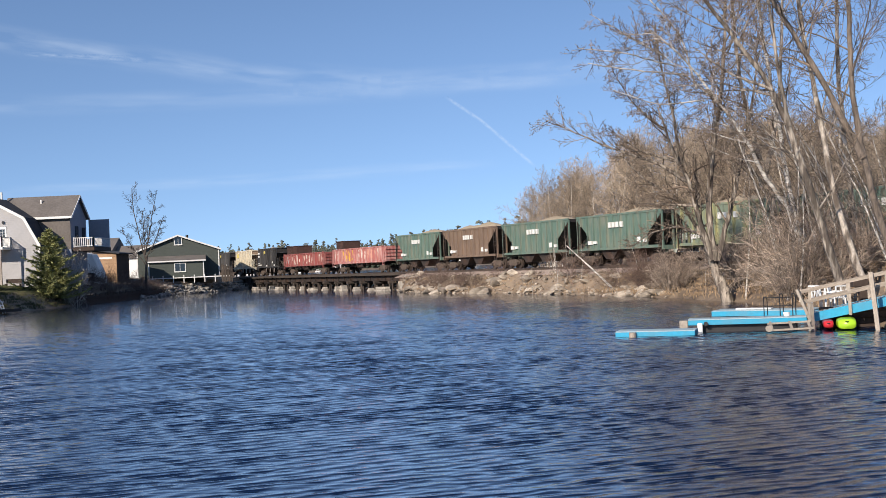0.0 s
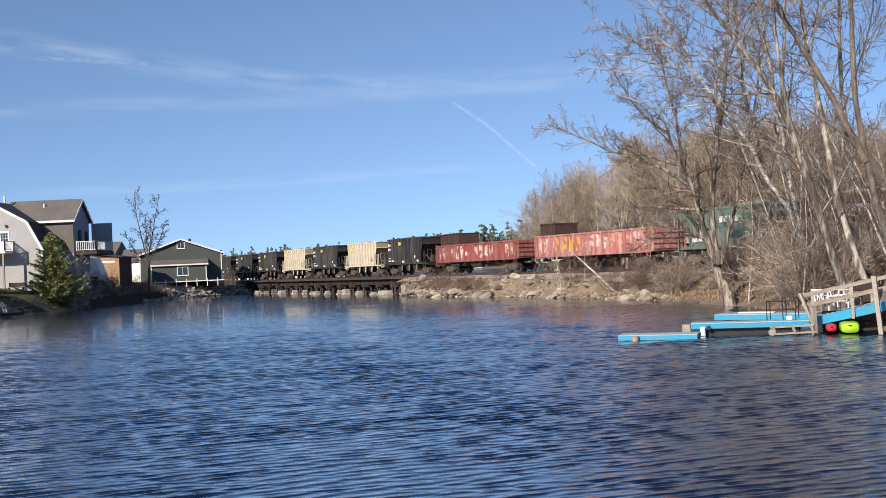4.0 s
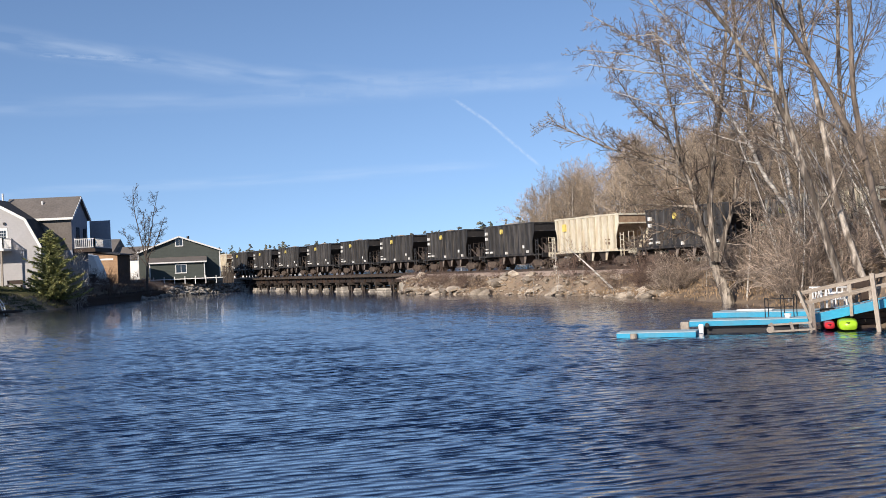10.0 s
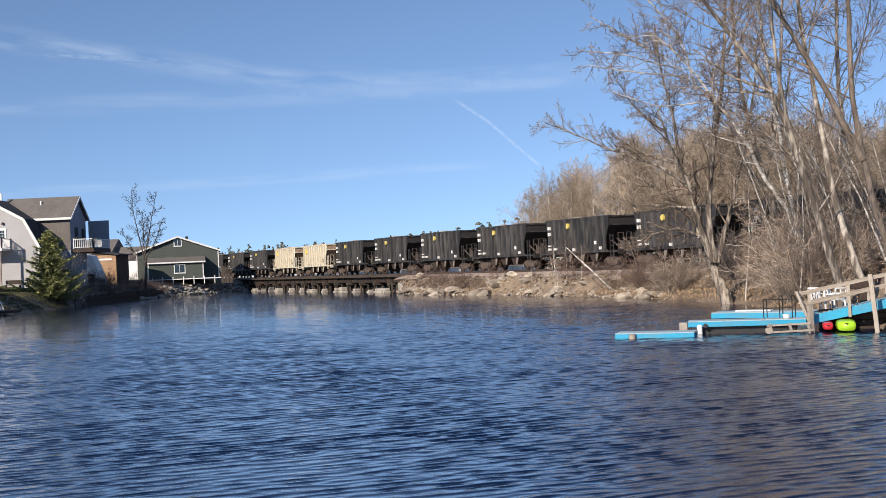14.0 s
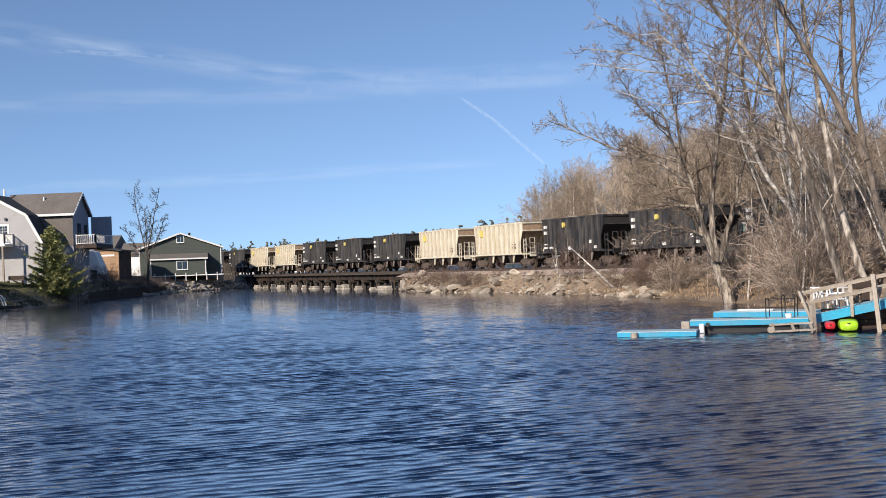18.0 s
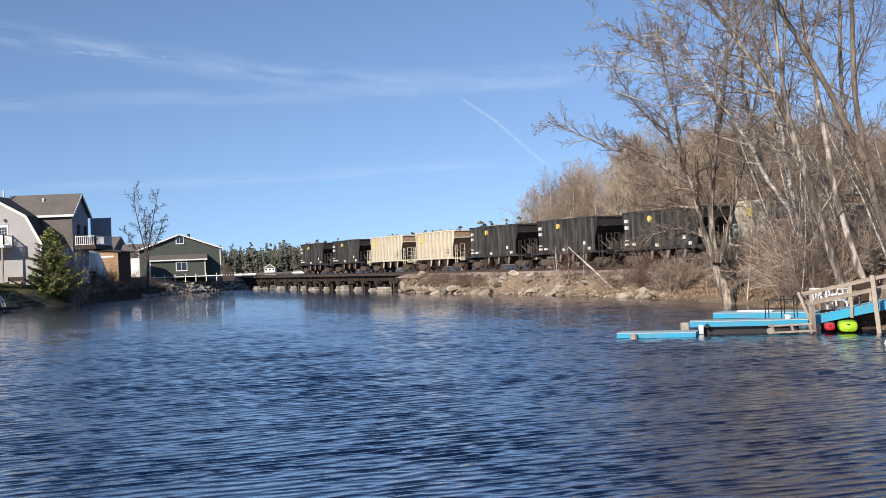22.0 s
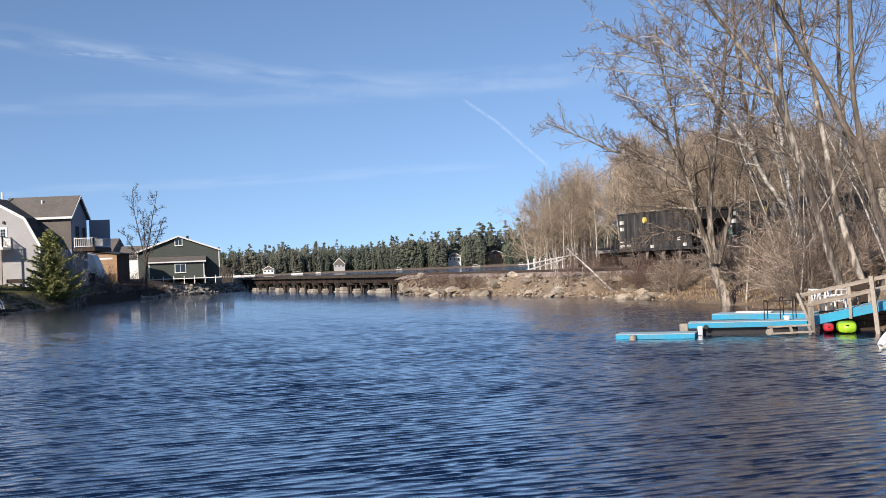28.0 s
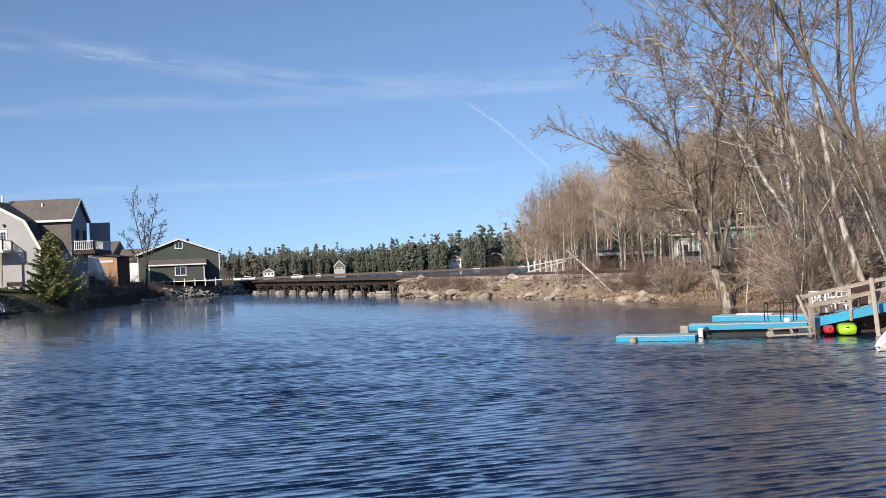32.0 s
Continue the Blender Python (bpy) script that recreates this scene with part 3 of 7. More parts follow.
def build_bridge():
    br = thing("railway_bridge", "low dark steel girder railway bridge on timber pile bents", "bridge", kind="structure")
    q0, q1 = BRIDGE
    m = track_pose(q0, 0, 0)
    L = q1 - q0
    span = 8.6
    n = 8
    # dark boards added behind the piles in place of far piles and shade
    rear = MB()
    for k in range(9):
        rear.box(-L, 0, 2.25, 2.33, -0.4 + k * 0.19, -0.23 + k * 0.19)
    part("fender", rear, M["tie"], br, "dark boards added for the shade behind the piles").matrix_basis = m
    for off in (-1.45, 1.45):
        for i in range(n):
            a, b = -i * span, -(i + 1) * span
            mb = MB().box(b + 0.03, a - 0.03, off - 0.02, off + 0.02, 1.12, 1.71)
            mb.box(b + 0.03, a - 0.03, off - 0.16, off + 0.16, 1.67, 1.71).box(b + 0.03, a - 0.03, off - 0.16, off + 0.16, 1.10, 1.14)
            for k in range(5):
                x = b + 0.25 + k * (span - 0.5) / 4
                mb.box(x - 0.02, x + 0.02, off - 0.15, off + 0.15, 1.14, 1.67)
            part("girder", mb, M["steel_dark"], br).matrix_basis = m
    mb = MB().box(-L, 0, -2.0, -1.86, 1.73, 1.95)
    part("guard_timber", mb, M["tie"], br).matrix_basis = m
    mb = MB().box(-L, 0, 1.86, 2.0, 1.73, 1.95)
    part("guard_timber", mb, M["tie"], br).matrix_basis = m
    rng = random.Random(21)
    for i in range(2 * n + 1):
        x = -i * span / 2
        part("pile_cap", MB().box(x - 0.2, x + 0.2, -2.1, 2.1, 0.80, 1.10), M["pile"], br, bevel=0.02).matrix_basis = m
        part("cross_brace", MB().beam((x - 0.2, -1.95, 0.05), (x - 0.2, 1.95, 0.8), 0.07, 0.2), M["tie"], br).matrix_basis = m
        for k in range(5):
            y = -1.9 + k * 0.95
            mb = MB().tube([(x, y * 1.08, -1.9), (x, y, 0.81)], [0.125, 0.115], 8)
            part("pile", mb, M["pile"], br, smooth=False).matrix_basis = m
        for k in range(2):
            xx = x - 1.3 - k * 1.5 + rng.uniform(-0.3, 0.3)
            mb = MB().tube([(xx, -2.25, -1.9), (xx + rng.uniform(-0.06, 0.06), -2.2, rng.uniform(0.5, 1.0))], [0.12, 0.11], 8)
            if i < 2 * n:
                part("pile", mb, M["pile"], br).matrix_basis = m
    # pale footing blocks stand in front of the bents
    for x, w, h in ((-5.2, 2.9, 0.45), (-8.6, 0.6, 0.3), (-13.2, 0.9, 0.42), (-17.6, 1.1, 0.62), (-19.6, 0.7, 0.5), (-24.2, 0.5, 0.4), (-29.0, 2.2, 0.34), (-33.0, 0.6, 0.5), (-37.5, 0.8, 0.5),
                    (-43.5, 1.9, 0.45), (-47.0, 0.7, 0.6), (-51.0, 0.5, 0.4), (-55.0, 2.0, 0.42), (-61.0, 1.0, 0.45), (-64.5, 0.6, 0.5)):
        mb = MB()
        mb.box(x - w / 2, x + w / 2, -2.9, -2.0, -1.6, 0.15).box(x - w / 2 + 0.15, x + w / 2 - 0.12, -2.8, -2.05, 0.155, h)
        part("footing", mb, M["concrete"], br, "pale weathered concrete block", bevel=0.06).matrix_basis = m
    for q, s in ((q0, 1), (q1, -1)):
        mb = MB().box(0, 2.2 * s, -2.8, 2.8, -1.5, 1.09).box(0.6 * s, 2.2 * s, -2.8, 2.8, 1.092, 1.7)
        part("abutment", mb, M["concrete"], br, bevel=0.05).matrix_basis = track_pose(q, 0, 0)
    sl = MB().box(-0.11, 0.11, -1.85, 1.85, -0.37, -0.17).mesh("sleeper", 0.015)
    sl.materials.append(M["tie"])
    for i in range(150):
        part("bridge_sleeper", sl, M["tie"], br).matrix_basis = track_pose(q0 + 0.25 + i * 0.46, 0, RAIL_Z - 0.0)


build_railway()
build_bridge()


# ---------------------------------------------------------------- train
def bogie(parent, x):
    """A two-axle freight bogie, its wheels on the rails."""
    b = part("bogie", MB().box(x - 0.25, x + 0.25, -1.0, 1.0, 0.50, 0.78), M["steel_dark"], parent, bevel=0.03)
    for s in (-1, 1):
        y = s * 1.0
        poly = [(x - 1.15, 0.42), (x - 1.15, 0.62), (x - 0.55, 0.84), (x + 0.55, 0.84), (x + 1.15, 0.62), (x + 1.15, 0.42), (x + 0.8, 0.40),
                (x + 0.42, 0.20), (x - 0.42, 0.20), (x - 0.8, 0.40)]
        mb = MB().prism([(p[0], p[1]) for p in poly], "y", y - 0.07, y + 0.07)
        part("side_frame", mb, M["bogie_dirt"], b, bevel=0.02)
        mb = MB().box(x - 0.3, x + 0.3, y - 0.1, y + 0.1, 0.28, 0.34)
        for k in (-0.16, 0.0, 0.16):
            mb.cyl((x + k, y, 0.34), (x + k, y, 0.62), 0.065, 8)
        part("spring_group", mb, M["steel_dark"], b)
        for k in (-0.89, 0.89):
            part("axle_box", MB().box(x + k - 0.13, x + k + 0.13, y - 0.11, y + 0.11, 0.34, 0.58), M["steel_dark"], b)
    for k in (-0.89, 0.89):
        w = MB()
        for s in (-1, 1):
            w.cyl((x + k, s * 0.70, 0.457), (x + k, s * 0.83, 0.457), 0.457, 18)
            w.cyl((x + k, s * 0.66, 0.457), (x + k, s * 0.70, 0.457), 0.485, 18)
        w.cyl((x + k, -1.05, 0.457), (x + k, 1.05, 0.457), 0.08, 8)
        part("wheelset", w, M["wheel"], b)
    return b


M["paint_pink"] = mat("pale_pink_paint", (0.66, 0.34, 0.25), 0.7, vary=0.2, big=1.5, small=7, bump=0.0)
M["bogie_dirt"] = mat("dusty_bogie_steel", (0.12, 0.09, 0.07), 0.85, vary=0.3, big=1.5, small=9, bump=0.1)
M["wheel"] = mat("wheel_steel", (0.10, 0.075, 0.06), 0.6, metal=0.4, vary=0.25, big=1.5, small=9, bump=0.05)
M["end_dust"] = mat("dusty_end_gear", (0.12, 0.095, 0.08), 0.85, vary=0.35, big=1.5, small=8, bump=0.05)
M["car_inner"] = mat("dark_slope_sheet", (0.030, 0.026, 0.024), 0.75, vary=0.3, big=0.8, small=6, bump=0.05)
# cream darkened with the shade of the recessed car ends, plus rust patches
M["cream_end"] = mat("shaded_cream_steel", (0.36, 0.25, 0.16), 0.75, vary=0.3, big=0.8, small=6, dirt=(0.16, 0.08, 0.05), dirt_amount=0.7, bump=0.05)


def ride_up(c, lift=0.14):
    """Lifts all of a car but its bogies on the bolsters."""
    for ob in c.children:
        if not ob.name.startswith("bogie"):
            ob.matrix_basis = Matrix.Translation((0, 0, lift)) @ ob.matrix_basis
    return c


def couplers(parent, xs):
    for x, s in xs:
        mb = MB().box(min(x, x + s * 0.65), max(x, x + s * 0.65), -0.09, 0.09, 0.76, 0.94)
        mb.box(min(x + s * 0.6, x + s * 0.86), max(x + s * 0.6, x + s * 0.86), -0.16, 0.16, 0.70, 1.0)
        part("coupler", mb, M["steel_dark"], parent, bevel=0.02)


def heap(x0, x1, z, top, seed, half=1.38):
    """A load of sand in a few cones between x0 and x1."""
    rng = np.random.default_rng(seed)
    nx, ny = 34, 12
    cs = [(rng.uniform(x0 + 1.5, x1 - 1.5), rng.uniform(0.6, 1.0)) for _ in range(3)]
    v, f = [], []
    for i in range(nx + 1):
        for j in range(ny + 1):
            x, y = x0 + (x1 - x0) * i / nx, -half + 2 * half * j / ny
            h = max(c[1] * max(0, 1 - math.hypot((x - c[0]) / 3.4, y / 1.6)) ** 0.8 for c in cs) * top
            edge = min(1, 4 * min(i, nx - i) / nx)
            v.append((x, y, z - 0.12 + (h + 0.12) * edge + rng.uniform(-0.02, 0.03)))
    for i in range(nx):
        for j in range(ny):
            a = i * (ny + 1) + j
            f.append((a, a + 1, a + ny + 2, a + ny + 1))
    return raw_mesh("load", v, f, True)


def oval(x, z, rx, rz, y):
    """A flat oval panel proud of a car's near side."""
    return MB().prism([(x + rx * math.cos(a), z + rz * math.sin(a)) for a in np.linspace(0, 2 * math.pi, 17)[:-1]], "y", y - 0.175, y)


def hopper(name, label, paint, end_paint, seed, rail_paint, cream=False, marks="black"):
    """Open-top hopper: rear of the body side at x = 0, front at 9.3, cars 12.8 apart."""
    c = thing(name, label, "rail car", group="freight train")
    T, B, W = 4.02, 1.22, HALF
    x1 = 9.3
    for s in (-1, 1):
        body = MB()
        ya, yb = s * W, s * (W - 0.05)
        poly = [(0, T), (x1, T), (x1, T - 0.75), (x1 - 0.42, T - 1.75), (x1 - 0.42, B), (0.42, B), (0.42, T - 1.75), (0, T - 0.75)]
        body.prism(poly, "y", min(ya, yb), max(ya, yb))
        part("side_wall", body, paint, c)
        part("top_chord", MB().box(-0.03, x1 + 0.03, s * W - 0.05, s * W + 0.07, T - 0.11, T + 0.03), rail_paint, c, bevel=0.015)
        part("side_sill", MB().box(0.3, x1 - 0.3, s * W - 0.03, s * W + 0.06, B - 0.12, B + 0.10), paint, c, bevel=0.015)
    rib = MB().prism([(-0.07, 0.0), (0.07, 0.0), (0.045, -0.17), (-0.045, -0.17)], "z", B + 0.1, T - 0.11).mesh("rib")
    rib_paint = M["cream_rib"] if cream else M["black_rib"]
    rib.materials.append(rib_paint)
    for s in (-1, 1):
        for k in range(10):
            x = 0.55 + k * (x1 - 1.1) / 9
            r = part("rib", rib, rib_paint, c)
            r.matrix_basis = pose(x, s * (W - 0.003), 0, 0, 0, 0 if s < 0 else 180)
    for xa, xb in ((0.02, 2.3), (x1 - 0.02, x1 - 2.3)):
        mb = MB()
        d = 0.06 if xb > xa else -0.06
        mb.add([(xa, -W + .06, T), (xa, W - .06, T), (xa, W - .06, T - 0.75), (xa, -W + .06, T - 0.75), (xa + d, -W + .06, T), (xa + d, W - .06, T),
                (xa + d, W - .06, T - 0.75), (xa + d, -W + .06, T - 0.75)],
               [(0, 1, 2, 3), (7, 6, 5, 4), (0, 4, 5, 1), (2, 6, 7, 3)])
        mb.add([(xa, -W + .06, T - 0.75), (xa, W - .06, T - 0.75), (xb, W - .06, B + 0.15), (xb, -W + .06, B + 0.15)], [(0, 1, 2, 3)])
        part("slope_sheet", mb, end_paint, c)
    for xa in (x1 + 0.02, -0.02):
        part("end_beam", MB().box(xa - 0.07, xa + 0.07, -W + 0.05, W - 0.05, T - 0.13, T), paint, c)
        part("end_beam", MB().box(xa - 0.04, xa + 0.04, -W + 0.05, W - 0.05, T - 0.80, T - 0.70), paint, c)
    for xa, xb, s in ((x1 - 0.4, x1 + 1.25, 1), (-1.25, 0.4, -1)):
        mb = MB().box(xa, xb, -W + 0.02, W - 0.02, B - 0.14, B - 0.02)
        mb.box(xb - 0.12 if s > 0 else xa, xb if s > 0 else xa + 0.12, -W, W, B - 0.32, B + 0.06)
        part("end_platform", mb, paint, c, bevel=0.01)
        xe = xb - 0.06 if s > 0 else xa + 0.06
        for ya, yb in ((-W + 0.05, -W + 0.55), (W - 0.55, W - 0.05)):
            mb = MB()
            for y in (ya, yb):
                mb.cyl((xe, y, B), (xe, y, B + 1.35), 0.024, 6)
            for z in (0.45, 0.9, 1.35):
                mb.cyl((xe, ya, B + z), (xe, yb, B + z), 0.02, 6)
            part("handrail", mb, rail_paint if cream else M["end_dust"], c)
        mb = MB()
        xl = xe - s * 0.62
        for dx in (0, 0.42):
            mb.box(xl - s * dx - 0.03, xl - s * dx + 0.03, -W - 0.02, -W + 0.04, B - 0.5, B + 1.3)
        for k in range(5):
            a, b = sorted((xl, xl - s * 0.42))
            mb.box(a, b, -W - 0.02, -W + 0.02, B - 0.4 + k * 0.38, B - 0.36 + k * 0.38)
        part("ladder", mb, rail_paint, c)
        # brake and frame gear under the slope sheets
        mb = MB()
        xm = xa if s > 0 else xb
        for y in (-0.7, 0.0, 0.7):
            mb.beam((xe - s * 0.6, y, B), (xm - s * 0.9, y, T - 1.7), 0.09, 0.09)
        mb.cyl((xe - s * 0.55, 0.5, B + 0.3), (xe - s * 0.55, 1.15, B + 0.3), 0.22, 10)
        mb.box(xe - s * 0.4 - 0.2, xe - s * 0.4 + 0.2, -0.9, -0.4, B, B + 0.75)
        part("end_gear", mb, M["end_dust"], c)
    for k, x in enumerate((2.7, 4.65, 6.6)):
        for s in (-1, 1):
            mb = MB().prism([(x - 0.62, B - 0.1), (x + 0.62, B - 0.1), (x + 0.30, 0.36), (x - 0.12, 0.36)], "y", min(s * 0.35, s * 1.30), max(s * 0.35, s * 1.30))
            part("discharge_bay", mb, M["steel_dark"], c)
            mb = MB().prism([(x + 0.52, B - 0.14), (x + 0.86, B - 0.14), (x + 0.62, 0.40), (x + 0.46, 0.40)], "y", min(s * 1.31, s * 1.37), max(s * 1.31, s * 1.37))
            part("bay_plate", mb, rail_paint if cream else M["plate_dusty"], c)
    for x in (0.35, x1 - 0.35):
        bogie(c, x)
    couplers(c, ((x1 + 1.2, 1), (-1.2, -1)))
    part("load", heap(0.1, x1 - 0.1, T - 0.15, 0.40, seed), M["gravel"], c, "sandy gravel load")
    y = -W - 0.006
    if marks == "black":
        for x, z, w, h, mm in ((0.62, 3.35, 0.36, 0.34, "mark_white"), (0.62, 2.85, 0.36, 0.34, "mark_white"), (3.55, 3.42, 0.30, 0.36, "mark_yellow"),
                               (0.62, 1.55, 0.42, 0.22, "mark_white"), (1.5, 1.55, 0.42, 0.22, "mark_white"), (0.62, 1.85, 0.36, 0.12, "mark_white"),
                               (7.6, 1.9, 0.34, 0.34, "mark_white"), (4.35, 1.42, 0.22, 0.3, "mark_white"), (8.2, 1.45, 0.22, 0.3, "mark_white")):
            shape = MB().box(x - w * 0.39, x + w * 0.39, y - 0.175, y, z - h * 0.39, z + h * 0.39)
            if mm == "mark_yellow":
                shape = oval(x, z, 0.16, 0.23, y)
            part("marking", shape, M[mm], c)
    else:
        part("marking", MB().box(1.40, 1.80, y - 0.175, y, 2.95, 3.55), M["mark_yellow"], c, "yellow emblem panel")
        for x, z, w, h in ((7.8, 1.75, 0.5, 0.2), (7.8, 2.05, 0.5, 0.1)):
            part("marking", MB().box(x - w / 2, x + w / 2, y - 0.09, y, z - h / 2, z + h / 2), M["car_brown"], c)
    return ride_up(c)


# black lightened to put the ribs' highlight into the paint
M["black_rib"] = mat("highlit_black_rib", (0.075, 0.072, 0.070), 0.55, vary=0.35, big=0.6, small=5, stretch=(2, 2, 0.4), bump=0.03, per_piece=0.5)
M["plate_dusty"] = mat("dusty_plate", (0.24, 0.20, 0.17), 0.85, vary=0.3, big=1.5, small=8, bump=0.05)


def old_hopper(name, label, paint, seed, bars):
    """Older hopper with sides that taper in at the foot of both ends; rear at x = 0, 12.5 to the next."""
    c = thing(name, label, "rail car", group="freight train")
    T, B, W = 3.92, 1.25, HALF
    x1 = 11.3
    mb = MB()
    poly = [(0, T), (x1, T), (x1, T - 0.25), (x1 - 1.75, T - 1.7), (x1 - 1.75, B), (1.75, B), (1.75, T - 1.7), (0, T - 0.25)]
    for s in (-1, 1):
        part("side_wall", MB().prism(poly, "y", min(s * W, s * (W - 0.05)), max(s * W, s * (W - 0.05))), paint, c)
        part("top_chord", MB().box(-0.05, x1 + 0.05, s * W - 0.06, s * W + 0.08, T - 0.13, T + 0.03), paint, c, bevel=0.015)
        part("side_sill", MB().box(0.4, x1 - 0.4, s * W - 0.05, s * W + 0.06, B - 0.14, B + 0.08), paint, c, bevel=0.015)
    for s in (-1, 1):
        for k in range(12):
            x = 0.7 + k * (x1 - 1.4) / 11
            low = B + 0.08 if 1.75 <= x <= x1 - 1.75 else T - 0.25 - 1.45 * (min(x, x1 - x) / 1.75) + 0.02
            mb = MB().prism([(x - 0.06, s * W), (x + 0.06, s * W), (x + 0.035, s * (W + 0.13)), (x - 0.035, s * (W + 0.13))], "z", low, T - 0.13)
            part("rib", mb, paint, c)
    mb = MB()
    for xa, xb in ((0.03, 3.2), (x1 - 0.03, x1 - 3.2)):
        mb = MB()
        mb.add([(xa, -W + .06, T - 0.02), (xa, W - .06, T - 0.02), (xa, W - .06, T - 0.3), (xa, -W + .06, T - 0.3), (xb, W - .06, B + 0.1), (xb, -W + .06, B + 0.1)],
               [(0, 1, 2, 3), (3, 2, 4, 5)])
        part("slope_sheet", mb, M["car_inner"], c)
    for xa, s in ((x1, 1), (0.0, -1)):
        mb = MB()
        for y in (-W + 0.08, -0.5, 0.5, W - 0.08):
            part("end_post", MB().box(xa - 0.06, xa + 0.06, y - 0.06, y + 0.06, B, T - 0.1), paint, c)
        part("end_sill", MB().box(xa - 0.1, xa + 0.1, -W, W, B - 0.3, B + 0.02), paint, c)
        a, b = sorted((xa, xa - s * 1.9))
        part("end_platform", MB().box(a, b, -W + 0.02, W - 0.02, B - 0.1, B), paint, c)
        mb = MB()
        for dx in (0.12, 0.55):
            mb.box(xa - s * dx - 0.025, xa - s * dx + 0.025, -W - 0.03, -W + 0.03, B - 0.45, T - 0.3)
        for k in range(7):
            a, b = sorted((xa - s * 0.12, xa - s * 0.55))
            mb.box(a, b, -W - 0.02, -W + 0.02, B - 0.4 + k * 0.4, B - 0.36 + k * 0.4)
        part("ladder", mb, M["steel_dark"], c)
    for x in (4.1, 7.0):
        mb = MB().prism([(x - 1.25, B - 0.1), (x + 1.25, B - 0.1), (x + 0.5, 0.38), (x - 0.5, 0.38)], "y", -1.25, 1.25)
        part("discharge_bay", mb, M["steel_dark"], c)
    for x in (0.95, x1 - 0.95):
        bogie(c, x)
    couplers(c, ((x1 + 0.05, 1), (-0.05, -1)))
    part("load", heap(0.15, x1 - 0.15, T - 0.12, 0.70, seed), M["gravel"], c, "sandy gravel load")
    y = -W - 0.006
    for x, w in ((4.85, 0.34), (5.36, 0.30), (5.88, 0.36), (6.38, 0.30)):
        part("marking", MB().box(x - w / 2, x + w / 2, y - 0.14, y, 2.86, 3.28), M["mark_white"], c)
    for x, z, w, h in bars:
        part("marking", MB().box(x - w / 2, x + w / 2, y - 0.135, y, z - h / 2, z + h / 2), M["mark_white"], c)
    return ride_up(c)


def splash(rng, x, z, rx, rz, y, n=14):
    """A loose spray-painted patch: a wavy-edged flat shape."""
    pts = []
    for i in range(n):
        a = 2 * math.pi * i / n
        k = rng.uniform(0.6, 1.08)
        pts.append((x + rx * k * math.cos(a), z + rz * k * math.sin(a)))
    return MB().prism(pts, "y", y - 0.006, y)


